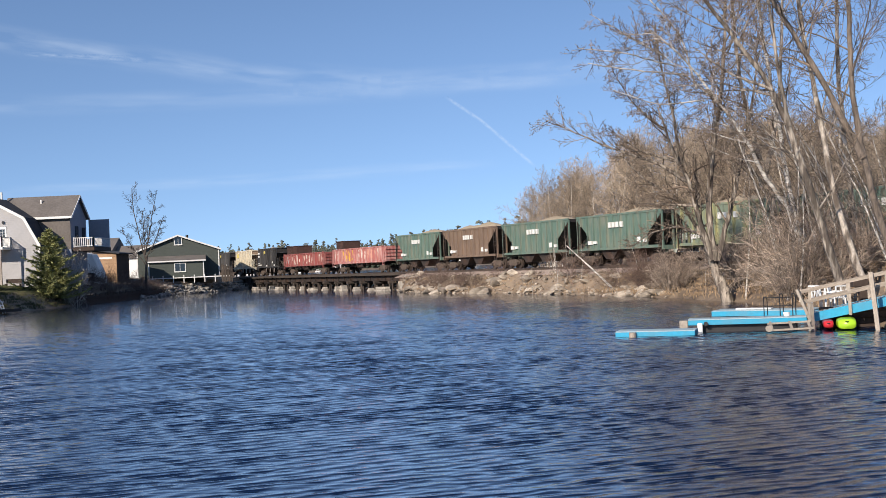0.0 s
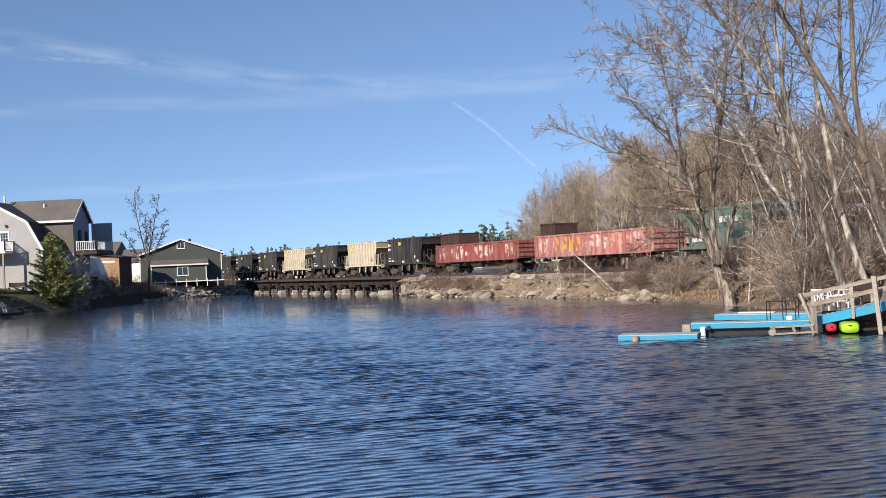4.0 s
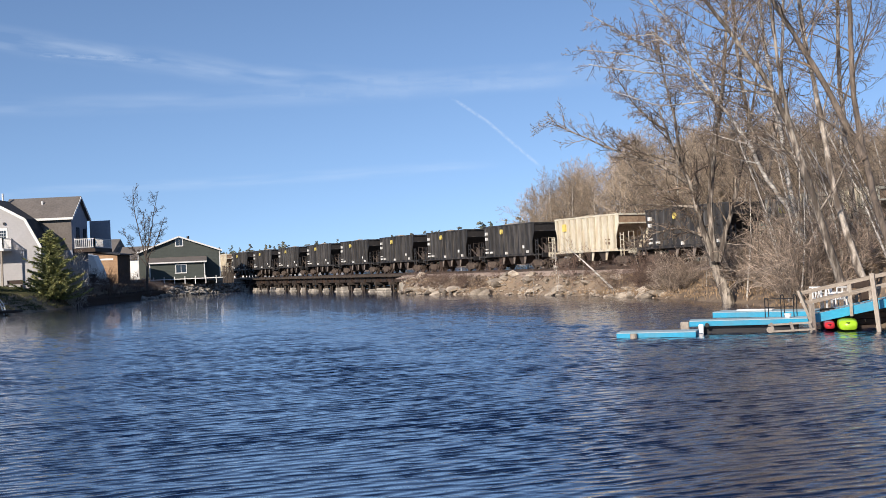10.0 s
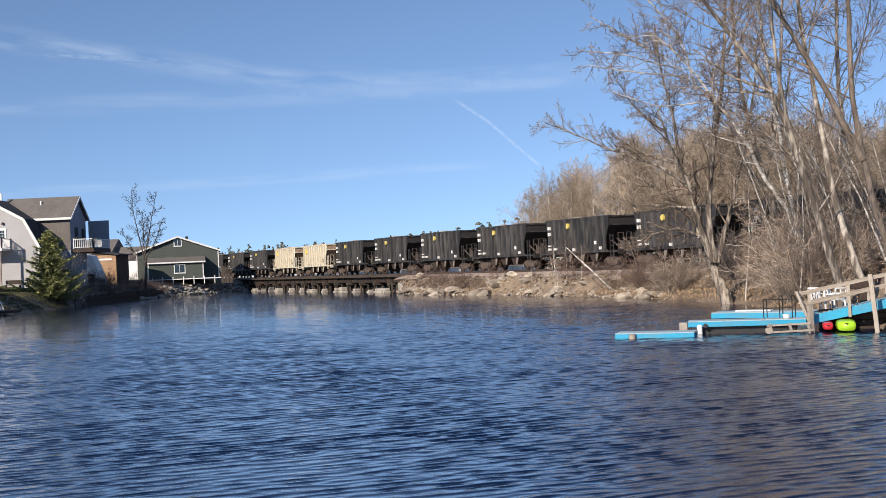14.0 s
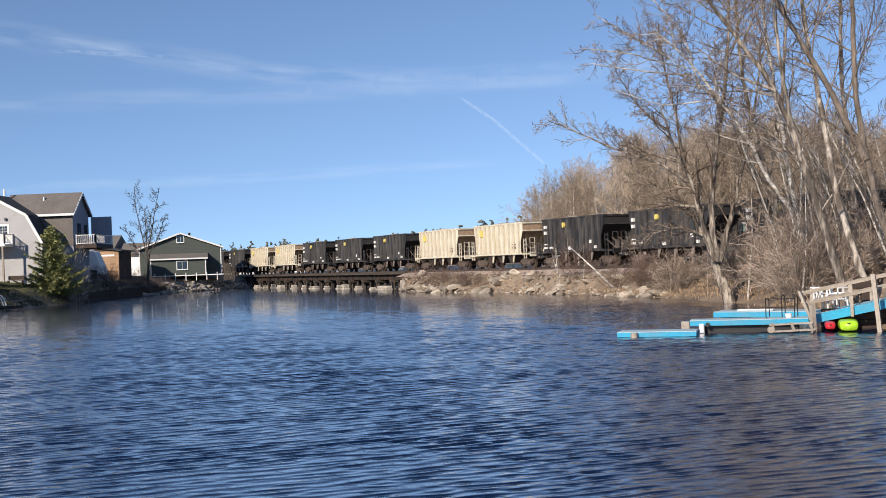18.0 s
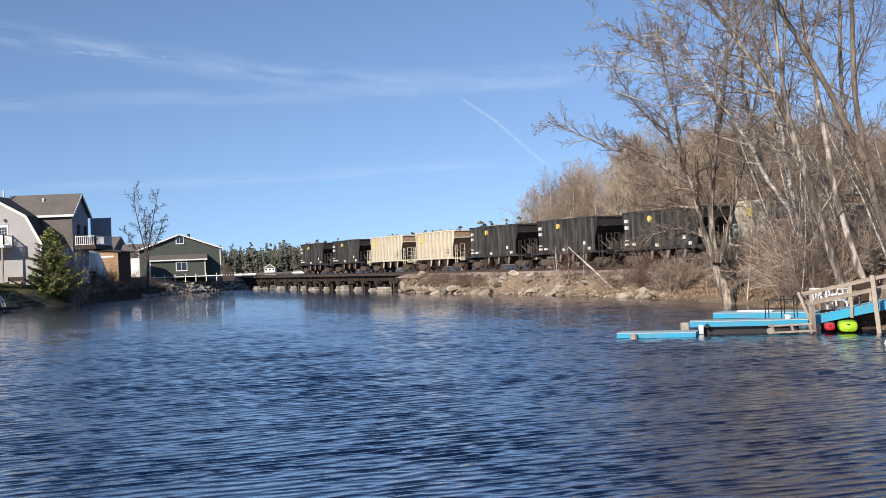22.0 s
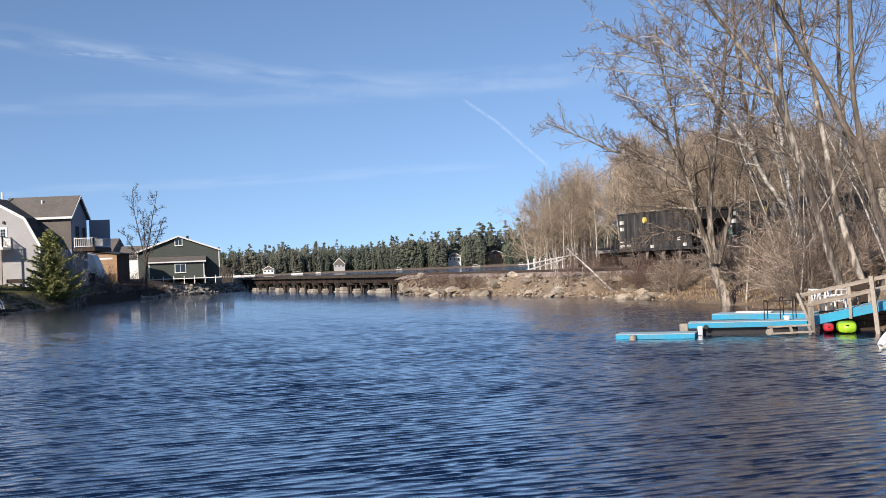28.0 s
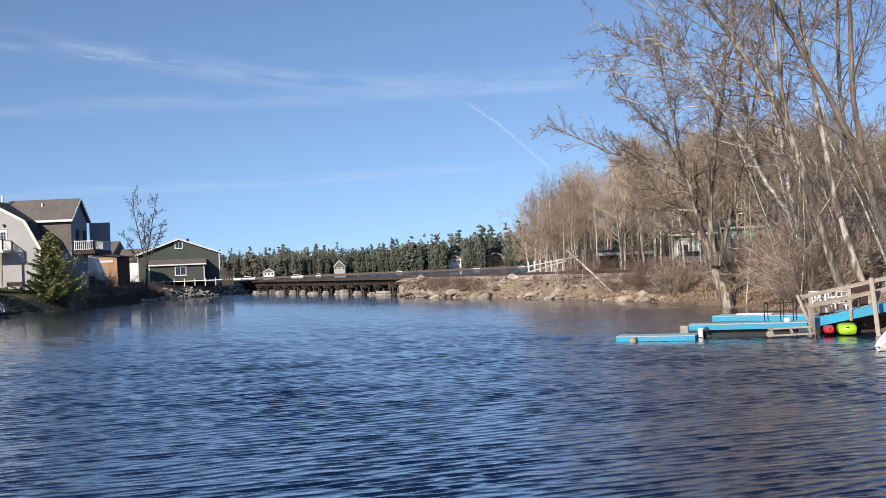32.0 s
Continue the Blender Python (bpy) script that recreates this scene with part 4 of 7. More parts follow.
def gondola(name, label, paint, seed, sprays, box_paint, T, bin_to):
    """Long high-sided gondola; rear at x = 0."""
    c = thing(name, label, "rail car", group="freight train")
    B, W, x1 = 1.18, HALF, 16.95
    for s in (-1, 1):
        poly = [(0, T), (x1, T), (x1, B), (x1 - 0.3, B - 0.12), (0.3, B - 0.12), (0, B)]
        part("side_wall", MB().prism(poly, "y", min(s * W, s * (W - 0.06)), max(s * W, s * (W - 0.06))), paint, c)
        part("top_chord", MB().box(-0.04, x1 + 0.04, s * W - 0.08, s * W + 0.08, T - 0.10, T + 0.05), paint, c, bevel=0.02)
        part("side_sill", MB().box(0.2, x1 - 0.2, s * W - 0.04, s * W + 0.07, B - 0.10, B + 0.10), paint, c, bevel=0.02)
    for s in (-1, 1):
        for k in range(17):
            x = 0.35 + k * (x1 - 0.7) / 16
            mb = MB().prism([(x - 0.09, s * W), (x + 0.09, s * W), (x + 0.05, s * (W + 0.15)), (x - 0.05, s * (W + 0.15))], "z", B + 0.1, T - 0.1)
            part("rib", mb, paint, c)
    mb = MB().box(0.06, x1 - 0.06, -W + 0.07, W - 0.07, B, B + 0.08)
    part("floor", mb, M["corten"], c)
    for xa in (0.0, x1):
        mb = MB().box(xa - 0.05, xa + 0.05, -W + 0.07, W - 0.07, B, T)
        for z in (1.4, 1.8, 2.2, 2.6):
            mb.box(xa - 0.17, xa + 0.17, -W + 0.02, W - 0.02, z - 0.07, z + 0.07)
        part("end_wall", mb, paint, c)
    for xa in (0.12, x1 - 0.55):
        mb = MB()
        for dx in (0, 0.42):
            mb.box(xa + dx - 0.025, xa + dx + 0.025, -W - 0.16, -W - 0.11, B - 0.45, T - 0.1)
        for k in range(6):
            mb.box(xa, xa + 0.42, -W - 0.15, -W - 0.11, B - 0.4 + k * 0.42, B - 0.36 + k * 0.42)
        part("ladder", mb, paint, c)
    part("centre_sill", MB().box(2.6, x1 - 2.6, -0.35, 0.35, 0.75, B - 0.05), M["steel_dark"], c)
    part("brake_tank", MB().cyl((7.0, -0.9, 0.75), (9.0, -0.9, 0.75), 0.25, 10), M["steel_dark"], c)
    for k in range(8):
        x = 2.8 + k * (x1 - 5.6) / 7
        part("cross_bearer", MB().box(x - 0.08, x + 0.08, -W + 0.1, W - 0.1, B - 0.32, B - 0.05), M["steel_dark"], c)
    for x in (2.0, x1 - 2.0):
        bogie(c, x)
    couplers(c, ((x1 + 0.1, 1), (-0.1, -1)))
    rng = random.Random(seed)
    for x, z, rx, rz, mm in sprays:
        for k in range(20):
            a, d = rng.uniform(0, 6.28), rng.random() ** 0.5
            px, pz = x + rx * d * math.cos(a), z + 0.75 * rz * d * math.sin(a)
            hz = min(rz * rng.uniform(0.18, 0.6), pz - B - 0.12, T - 0.14 - pz)
            if hz > 0.06:
                part("spray_paint", splash(rng, px, pz, rx * rng.uniform(0.06, 0.17) + 0.05, hz, -W - 0.004 - 0.0006 * k, 9), M[mm], c)
    # corrugated steel bin carried in the rear of the car
    bin_body = part("cargo_bin", MB().box(0.3, bin_to, -1.15, 1.2, B + 0.085, 3.92), box_paint, c)
    for k in range(int((bin_to - 0.5) / 0.42)):
        x = 0.5 + k * 0.42
        part("corrugation", MB().box(x, x + 0.2, -1.21, -1.147, B + 0.1, 3.88), box_paint, bin_body)
    part("lid", MB().box(0.25, bin_to + 0.05, -1.25, 1.3, 3.925, 4.02), box_paint, bin_body)
    return ride_up(c)


CARS = []        # (thing, metres of its rear ahead of the reference car's rear)


def build_train():
    L = 12.8
    black = hopper("hopper_car", "black open hopper rail car with white and yellow marks", M["car_black"], M["car_inner"], 11, M["car_black"])
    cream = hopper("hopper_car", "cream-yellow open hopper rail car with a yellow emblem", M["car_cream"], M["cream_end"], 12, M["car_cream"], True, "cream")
    kinds = {-3: "b", -2: "y", -1: "b", 0: "y", 9: "y", 10: "y", 14: "y", 15: "y"}
    used = set()
    for i in range(-3, 18):
        src = cream if kinds.get(i, "b") == "y" else black
        ob = src if src not in used else copy_thing(src, Matrix())
        used.add(src)
        CARS.append((ob, -i * L))
    g1 = gondola("gondola_car", "dark red gondola rail car covered in pale graffiti", M["car_red"], 5,
                 [(1.6, 2.05, 0.9, 0.7, "paint_grey"), (5.4, 1.95, 2.2, 0.85, "paint_pale"), (10.6, 2.0, 2.2, 0.8, "paint_pale"), (15.6, 2.1, 1.1, 0.7, "paint_pale")], M["corten"], 2.80, 4.4)
    g2 = gondola("gondola_car", "faded salmon-red gondola rail car with yellow graffiti", M["car_salmon"], 6,
                 [(4.2, 2.25, 1.3, 0.9, "paint_yellow"), (1.5, 2.2, 0.8, 0.8, "paint_pale"), (15.0, 2.2, 0.9, 0.7, "paint_pale"), (9.0, 2.1, 2.2, 0.8, "paint_pale"), (6.2, 2.1, 1.2, 0.8, "paint_yellow"), (12.4, 2.2, 1.6, 0.7, "paint_pink")], M["corten"], 2.92, 2.7)
    CARS.append((g1, 51.2))
    CARS.append((g2, 71.3))
    bars = ((2.0, 1.75, 0.5, 0.3), (2.7, 1.75, 0.4, 0.22), (8.6, 1.8, 0.45, 0.4), (9.3, 1.7, 0.35, 0.25))
    gr = old_hopper("hopper_car", "faded green open hopper rail car heaped with sand", M["car_green"], 31, bars)
    gb = old_hopper("hopper_car", "rust-brown open hopper rail car heaped with sand", M["car_brown"], 32, bars)
    gy = old_hopper("hopper_car", "green hopper rail car with yellow-stained corner, heaped with sand", M["car_green_yellow"], 33, bars)
    CARS.append((gr, 91.3))
    CARS.append((gb, 103.5))
    CARS.append((copy_thing(gr, Matrix()), 115.9))
    CARS.append((copy_thing(gr, Matrix()), 128.5))
    CARS.append((gy, 141.5))
    CARS.append((copy_thing(gr, Matrix()), 154.0))


build_train()


def train_q(t):
    """How far up the line the reference car's rear is at t seconds."""
    s = t - 9.0
    return 12.8 * (9.208 - (0.97534 * s + 0.0000573 * s * s + 0.0000217 * s ** 3))


# ---------------------------------------------------------------- stones
def stone_mesh(seed, flat=0.75, fine=2):
    rng = np.random.default_rng(seed)
    bm = bmesh.new()
    bmesh.ops.create_icosphere(bm, subdivisions=fine, radius=1.0)
    ax = rng.normal(size=(7, 3))
    ax /= np.linalg.norm(ax, axis=1)[:, None]
    cut = rng.uniform(0.42, 0.78, 7)
    for v in bm.verts:
        p = np.array(v.co)
        for a, c in zip(ax, cut):
            d = p @ a
            if d > c:
                p = p - a * (d - c) * 0.9
        p *= 1 + rng.normal(0, 0.035)
        v.co = (p[0], p[1] * 0.85, p[2] * flat)
    me = bpy.data.meshes.new("stone")
    bm.to_mesh(me)
    bm.free()
    return me


def shore_walk(poly, i0, i1, step):
    """Points along a stretch of a shore polygon, with the inward normal's sign left to the ground's height."""
    out = []
    for a, b in zip(poly[i0:i1], poly[i0 + 1:i1 + 1]):
        n = max(1, int(math.hypot(b[0] - a[0], b[1] - a[1]) / step))
        for k in range(n):
            t = k / n
            out.append((a[0] + (b[0] - a[0]) * t, a[1] + (b[1] - a[1]) * t, b[0] - a[0], b[1] - a[1]))
    return out


def build_stones():
    sets = [stone_mesh(s, 0.7) for s in range(60, 66)]
    pale = [me.copy() for me in sets]
    for me in sets:
        me.materials.append(M["rock"])
    for me in pale:
        me.materials.append(M["rock_grey"])
    rng = random.Random(8)
    rip = thing("riprap", "tan boulders and broken rock along the railway embankment", "rocks", kind="structure")
    for x, y, ex, ey in shore_walk(RIGHT, 0, 5, 0.36):
        n = math.hypot(ex, ey)
        nx, ny = -ey / n, ex / n
        for row in range(3):
            if rng.random() < 0.10 + 0.25 * row or math.sin(x * 1.1 - 0.6 * y) < -0.45 - 0.4 * (row == 0):
                continue
            d = row * 0.8 + rng.uniform(-0.2, 0.5)
            px, py = x + nx * d + rng.uniform(-.4, .4), y + ny * d + rng.uniform(-.4, .4)
            s = rng.choice((0.14, 0.2, 0.3, 0.42, 0.6)) * (1.0 if row else 1.1) * (1.0 if y > 88 else 0.75)
            ob = part("stone", rng.choice(sets), None, rip)
            ob.matrix_basis = Matrix.LocRotScale((px, py, max(0.0, ground_at(px, py)) + s * 0.3), Euler((rng.uniform(-.4, .4), rng.uniform(-.4, .4), rng.uniform(0, 6.3))),
                                                 (s * rng.uniform(1.0, 2.0), s * rng.uniform(0.8, 1.2), s * rng.uniform(0.6, 1.0)))
    # small rubble between and above the boulders
    rv, rf = [], []
    shapes = [([tuple(p.co) for p in me.vertices], [tuple(p.vertices) for p in me.polygons]) for me in (stone_mesh(s, 0.7, 1) for s in range(70, 74))]
    for x, y, ex, ey in shore_walk(RIGHT, 0, 5, 0.2):
        n = math.hypot(ex, ey)
        nx, ny = -ey / n, ex / n
        for row in range(5):
            if rng.random() < 0.35 + 0.1 * row:
                continue
            d = row * 0.75 + rng.uniform(-0.3, 0.7)
            px, py = x + nx * d + rng.uniform(-.3, .3), y + ny * d + rng.uniform(-.3, .3)
            s = rng.uniform(0.07, 0.2)
            m = Matrix.LocRotScale((px, py, max(0.0, ground_at(px, py)) + s * 0.3), Euler((rng.uniform(-.5, .5), rng.uniform(-.5, .5), rng.uniform(0, 6.3))), (s * rng.uniform(1, 1.9), s, s * 0.9))
            vs, fs = rng.choice(shapes)
            k = len(rv)
            rv += [tuple(m @ Vector(p)) for p in vs]
            rf += [tuple(i + k for i in q) for q in fs]
    me = raw_mesh("rubble", rv, rf)
    me.materials.append(M["rubble"])
    tagged(new("rubble", me), "small broken tan rubble on the railway bank", "rubble", kind="stuff")
    rip2 = thing("riprap", "pale grey boulders heaped along the cottage shore", "rocks", kind="structure")
    for x, y, ex, ey in shore_walk(LEFT, 6, 10, 0.42):
        n = math.hypot(ex, ey)
        nx, ny = -ey / n, ex / n
        for row in range(4):
            d = row * 0.6 + rng.uniform(-0.3, 0.3)
            px, py = x + nx * d, y + ny * d
            s = rng.uniform(0.25, 0.5)
            ob = part("stone", rng.choice(pale), None, rip2)
            ob.matrix_basis = Matrix.LocRotScale((px, py, 0.15 + row * 0.36 + rng.uniform(-.1, .1)), Euler((rng.uniform(-.5, .5), rng.uniform(-.5, .5), rng.uniform(0, 6.3))),
                                                 (s * rng.uniform(0.9, 1.5), s, s * rng.uniform(0.7, 1.0)))
    for x, y, s in ((15.7, 37.6, 0.45), (15.3, 36.9, 0.3), (16.2, 36.3, 0.5)):
        ob = solid("boulder", rng.choice(sets), None, "grey-tan boulder at the water's edge by the ramp", "rock")
        ob.matrix_basis = Matrix.LocRotScale((x, y, 0.1), Euler((0.2, 0.1, x)), (s * 1.3, s, s * 0.7))


build_stones()


# ---------------------------------------------------------------- trees
BARE = 9         # the level of a trunk that bears its limbs only at its head


class Grower:
    """Grows one bare tree as tapered tubes, in levels from the trunk to the twigs."""

    def __init__(self, seed):
        self.r = np.random.default_rng(seed)
        self.v, self.f, self.n = [], [], 0
        self.v2, self.f2, self.n2 = [], [], 0

    def tube(self, pts, rad, k, fine):
        d = np.gradient(pts, axis=0)
        d /= np.linalg.norm(d, axis=1)[:, None] + 1e-9
        ref = np.array([0.31, 0.17, 0.94]) if abs(d[0][2]) < 0.8 else np.array([0.9, 0.3, 0.1])
        s = np.cross(d, ref)
        s /= np.linalg.norm(s, axis=1)[:, None] + 1e-9
        u = np.cross(s, d)
        a = np.arange(k) * 2 * np.pi / k
        ring = pts[:, None] + rad[:, None, None] * (s[:, None] * np.cos(a)[None, :, None] + u[:, None] * np.sin(a)[None, :, None])
        m = len(pts)
        i = (np.arange(m - 1)[:, None] * k + np.arange(k)[None]).ravel()
        j = (np.arange(m - 1)[:, None] * k + (np.arange(k)[None] + 1) % k).ravel()
        q = np.column_stack([i, j, j + k, i + k])
        if fine:
            self.v2.append(ring.reshape(-1, 3))
            self.f2.append(q + self.n2)
            self.n2 += m * k
        else:
            self.v.append(ring.reshape(-1, 3))
            self.f.append(q + self.n)
            self.n += m * k

    def grow(self, p, d, length, rad, level, P):
        r = self.r
        n = P["segs"][level]
        pts, rads = [p], [rad]
        d = d / np.linalg.norm(d)
        for i in range(n):
            d = d + r.normal(0, P["wander"][level], 3) + np.array([0, 0, P["up"][level]])
            d /= np.linalg.norm(d)
            p = p + d * length / n
            pts.append(p)
            rads.append(max(P["min"], rad * (1 - (1 - P["taper"][level]) * (i + 1) / n)))
        self.clothe(np.array(pts), np.array(rads), length, rad, level, P)

    def along(self, marks, rad, tip, level, P):
        """A trunk or limb bent smoothly through a few marks (x, z), swaying a little in depth."""
        m = np.array(marks, float)
        n = 4 * len(m)
        step = np.concatenate([[0], np.cumsum(np.hypot(*np.diff(m, axis=0).T))])
        s = np.linspace(0, step[-1], n + 1)
        x, z = np.interp(s, step, m[:, 0]), np.interp(s, step, m[:, 1])
        for _ in range(2):
            x[1:-1], z[1:-1] = (x[:-2] + 2 * x[1:-1] + x[2:]) / 4, (z[:-2] + 2 * z[1:-1] + z[2:]) / 4
        sway = np.cumsum(self.r.normal(0, 0.05 * step[-1] / n, n + 1)) + self.r.normal(0, 0.10) * s
        jog = self.r.normal(0, 0.03 * step[-1] / n, (n + 1, 2))
        pts = np.column_stack([x + jog[:, 0], sway - sway[0], z + jog[:, 1]])
        rads = (rad + (tip - rad) * (s / step[-1]) ** 0.8) * self.r.uniform(0.92, 1.08, n + 1)
        rads[0] *= 1.25 if level in (0, BARE) else 1.0
        self.clothe(pts, rads, step[-1], rad, level, P)

    def clothe(self, pts, rads, length, rad, level, P):
        """The tube of one stem, and what grows out of it."""
        r = self.r
        n = len(pts) - 1
        if level == BARE:
            self.tube(pts, rads, 11, False)
            return
        self.tube(pts, rads, P["sides"][level], level >= P["fine"])
        if level + 1 >= len(P["segs"]):
            return
        m = P["kids"][level]
        for k in range(m):
            t = P["from"][level] + (1 - P["from"][level]) * ((k + r.uniform(0.1, 0.9)) / m) ** (P["high"] if level == 0 else 1.0)
            x = t * n
            i = min(int(x), n - 1)
            q = pts[i] + (pts[i + 1] - pts[i]) * (x - i)
            ax = pts[i + 1] - pts[i]
            ax /= np.linalg.norm(ax)
            side = r.normal(size=3)
            side -= ax * (side @ ax)
            side /= np.linalg.norm(side) + 1e-9
            ang = radians(P["angle"][level] + r.normal(0, 9))
            kid = ax * math.cos(ang) + side * math.sin(ang)
            ln = length * P["ratio"][level] * (1.12 - P["shrink"][level] * t) * r.uniform(0.75, 1.2)
            here = rads[i] + (rads[i + 1] - rads[i]) * (x - i)
            self.grow(q, kid, ln, min(here * 0.75, rad * P["thin"][level] * (1.1 - 0.5 * t)), level + 1, P)

    def meshes(self):
        out = []
        for name, v, f in (("trunk", self.v, self.f), ("crown", self.v2, self.f2)):
            out.append(raw_mesh(name, np.concatenate(v).tolist(), np.concatenate(f).tolist(), True) if v else None)
        return out


HERO = dict(segs=(13, 7, 5, 4, 2), wander=(0.06, 0.10, 0.15, 0.18, 0.2), up=(0.02, 0.05, 0.03, 0.02, 0.0), taper=(0.14, 0.14, 0.22, 0.4, 0.6),
            sides=(9, 6, 4, 3, 3), kids=(15, 7, 6, 4), **{"from": (0.20, 0.14, 0.12, 0.2)}, angle=(48, 46, 44, 42), ratio=(0.40, 0.42, 0.42, 0.42),
            shrink=(0.5, 0.5, 0.5, 0.4), thin=(0.25, 0.36, 0.46, 0.7), min=0.0075, fine=2, high=1.0)
WOOD = dict(HERO, segs=(7, 5, 4, 3), wander=(0.04, 0.12, 0.16, 0.2), up=(0.03, 0.04, 0.03, 0.0), taper=(0.2, 0.2, 0.3, 0.5), sides=(6, 4, 3, 3), kids=(20, 8, 5),
            **{"from": (0.30, 0.15, 0.1)}, angle=(52, 46, 44), ratio=(0.43, 0.42, 0.42), shrink=(0.55, 0.5, 0.4), thin=(0.30, 0.40, 0.5), min=0.017, fine=1)


def bent_tree(x, y, stems, seed, label, bark="bark", twig="twig", name="bare_tree", **over):
    """A tree whose trunk and main limbs follow marks: stems of (radius, radius at the tip, level, marks), marks in metres from the foot."""
    P = dict(HERO, min=0.0105, kids=(21, 7, 5, 3), high=0.7, ratio=(0.27, 0.42, 0.42, 0.42), **{"from": (0.24, 0.14, 0.12, 0.2)})
    P.update(over)
    g = Grower(seed)
    for rad, tip, level, marks in stems:
        g.along(marks, rad, tip, level, P)
    ob = thing(name, label, "tree", pose(x, y, max(ground_at(x, y), 0)))
    a, b = g.meshes()
    part("trunk", a, M[bark], ob)
    part("crown", b, M[twig], ob, "bare twigs with faint buds")
    return ob


def build_shore_trees():
    # the big leaning maple on the bank, with one long limb reaching low over the water
    bent_tree(15.9, 61.5, [
        (0.38, 0.27, BARE, ((0.15, -0.5), (-0.15, 0.6), (-0.45, 1.5), (-0.70, 2.7))),
        (0.21, 0.04, 1, ((-0.75, 2.4), (-1.35, 4.3), (-2.0, 6.9), (-2.8, 8.4), (-3.6, 11.0))),
        (0.20, 0.04, 1, ((-0.6, 2.4), (-0.95, 4.4), (-0.8, 7.1), (0.0, 11.8), (0.4, 16.6), (0.2, 20.5))),
        (0.11, 0.02, 1, ((-2.0, 6.8), (-3.4, 7.85), (-6.2, 8.9), (-8.4, 10.0), (-9.8, 10.6))),
        (0.10, 0.02, 1, ((-1.3, 5.4), (-3.2, 5.6), (-5.7, 5.75))),
        (0.16, 0.04, 1, ((-0.5, 2.3), (0.05, 4.2), (0.6, 6.1), (1.7, 10.2), (2.4, 14.0))),
        (0.13, 0.03, 1, ((-0.9, 2.9), (-1.5, 4.2), (-2.4, 5.9), (-4.2, 7.0), (-5.6, 8.6))),
        (0.09, 0.02, 1, ((-0.9, 3.6), (-2.6, 4.4), (-4.4, 4.0), (-5.4, 3.2))),
        (0.09, 0.02, 1, ((-2.6, 8.0), (-4.4, 8.6), (-6.4, 10.0))),
        (0.08, 0.02, 1, ((-3.2, 9.8), (-4.8, 11.2), (-6.0, 13.2))),
        (0.10, 0.03, 1, ((-2.3, 7.5), (-2.6, 10.5), (-3.2, 13.5), (-3.4, 15.8)))],
        101, "large bare maple leaning over the water from the bank", "bark_maple", kids=(15, 22, 7, 4), **{"from": (0.24, 0.16, 0.12, 0.15)}, min=0.0095, ratio=(0.4, 0.23, 0.42, 0.45),
        angle=(48, 46, 42, 42), thin=(0.25, 0.34, 0.5, 0.7))
    # the birch that leans far out before it, and its upright neighbour
    bent_tree(19.6, 57.0, [
        (0.17, 0.035, 0, ((0.2, -0.4), (-1.5, 2.9), (-2.9, 5.0), (-4.2, 7.4), (-5.2, 8.65), (-6.85, 10.9), (-8.7, 12.5))),
        (0.06, 0.02, 1, ((-6.6, 10.6), (-9.0, 10.9), (-11.6, 11.4))),
        (0.06, 0.02, 1, ((-7.5, 11.5), (-9.6, 12.8), (-11.4, 13.9))),
        (0.05, 0.02, 1, ((-5.6, 9.2), (-8.0, 9.0), (-10.4, 9.9))),
        (0.05, 0.02, 1, ((-7.0, 11.0), (-9.6, 11.9), (-12.0, 12.3))),
        (0.06, 0.02, 1, ((-6.0, 9.8), (-6.6, 12.6), (-8.2, 14.8), (-10.0, 16.4)))],
        107, "pale birch leaning far over the bank", "birch", kids=(16, 11, 6, 3), ratio=(0.24, 0.34, 0.42, 0.45), **{"from": (0.42, 0.10, 0.12, 0.2)})
    bent_tree(18.5, 55.0, [(0.16, 0.05, 0, ((0.1, -0.4), (-0.6, 3.4), (-1.0, 5.7), (-1.15, 8.5), (-1.65, 12.2), (-1.85, 15.4), (-2.0, 20.0)))],
              108, "pale slim birch on the wooded bank", "birch", ratio=(0.26, 0.42, 0.42, 0.42))
    # tall trees behind the gangway
    bent_tree(16.4, 44.5, [
        (0.20, 0.05, 0, ((0.1, -0.3), (-0.65, 2.1), (-1.2, 4.2), (-1.65, 5.8), (-2.15, 7.7), (-3.1, 9.8), (-4.1, 11.2), (-5.2, 12.8), (-6.4, 15.5))),
        (0.09, 0.02, 1, ((-2.1, 7.5), (-2.5, 9.8), (-2.7, 12.2), (-3.3, 15.5), (-3.6, 20.0))),
        (0.07, 0.02, 1, ((-2.7, 9.0), (-4.4, 9.7), (-5.8, 10.9)))],
        103, "tall bare tree leaning towards the water", "bark_maple")
    bent_tree(17.25, 44.5, [(0.165, 0.04, 0, ((0.1, -0.3), (-0.6, 2.4), (-1.0, 4.3), (-1.15, 5.9), (-1.3, 8.2), (-1.55, 10.5), (-1.7, 14.0), (-1.8, 19.0), (-1.8, 23.0)))],
              104, "tall bare tree with a mottled grey leaning trunk", "bark")
    bent_tree(18.75, 45.5, [
        (0.17, 0.04, 0, ((0.15, -0.3), (-0.4, 2.4), (-0.8, 3.8), (-1.15, 5.6), (-1.5, 8.3), (-1.6, 11.8), (-1.6, 14.0), (-1.4, 19.0), (-1.3, 23.0))),
        (0.15, 0.04, 0, ((-1.15, 5.5), (-2.15, 7.6), (-3.0, 9.3), (-3.9, 10.8), (-4.65, 12.2), (-5.4, 13.6), (-6.6, 17.0), (-7.4, 20.0))),
        (0.07, 0.02, 2, ((-3.0, 9.3), (-3.9, 9.75), (-4.9, 9.8)))],
        105, "tall forked bare tree with dark limbs", "bark_limb")
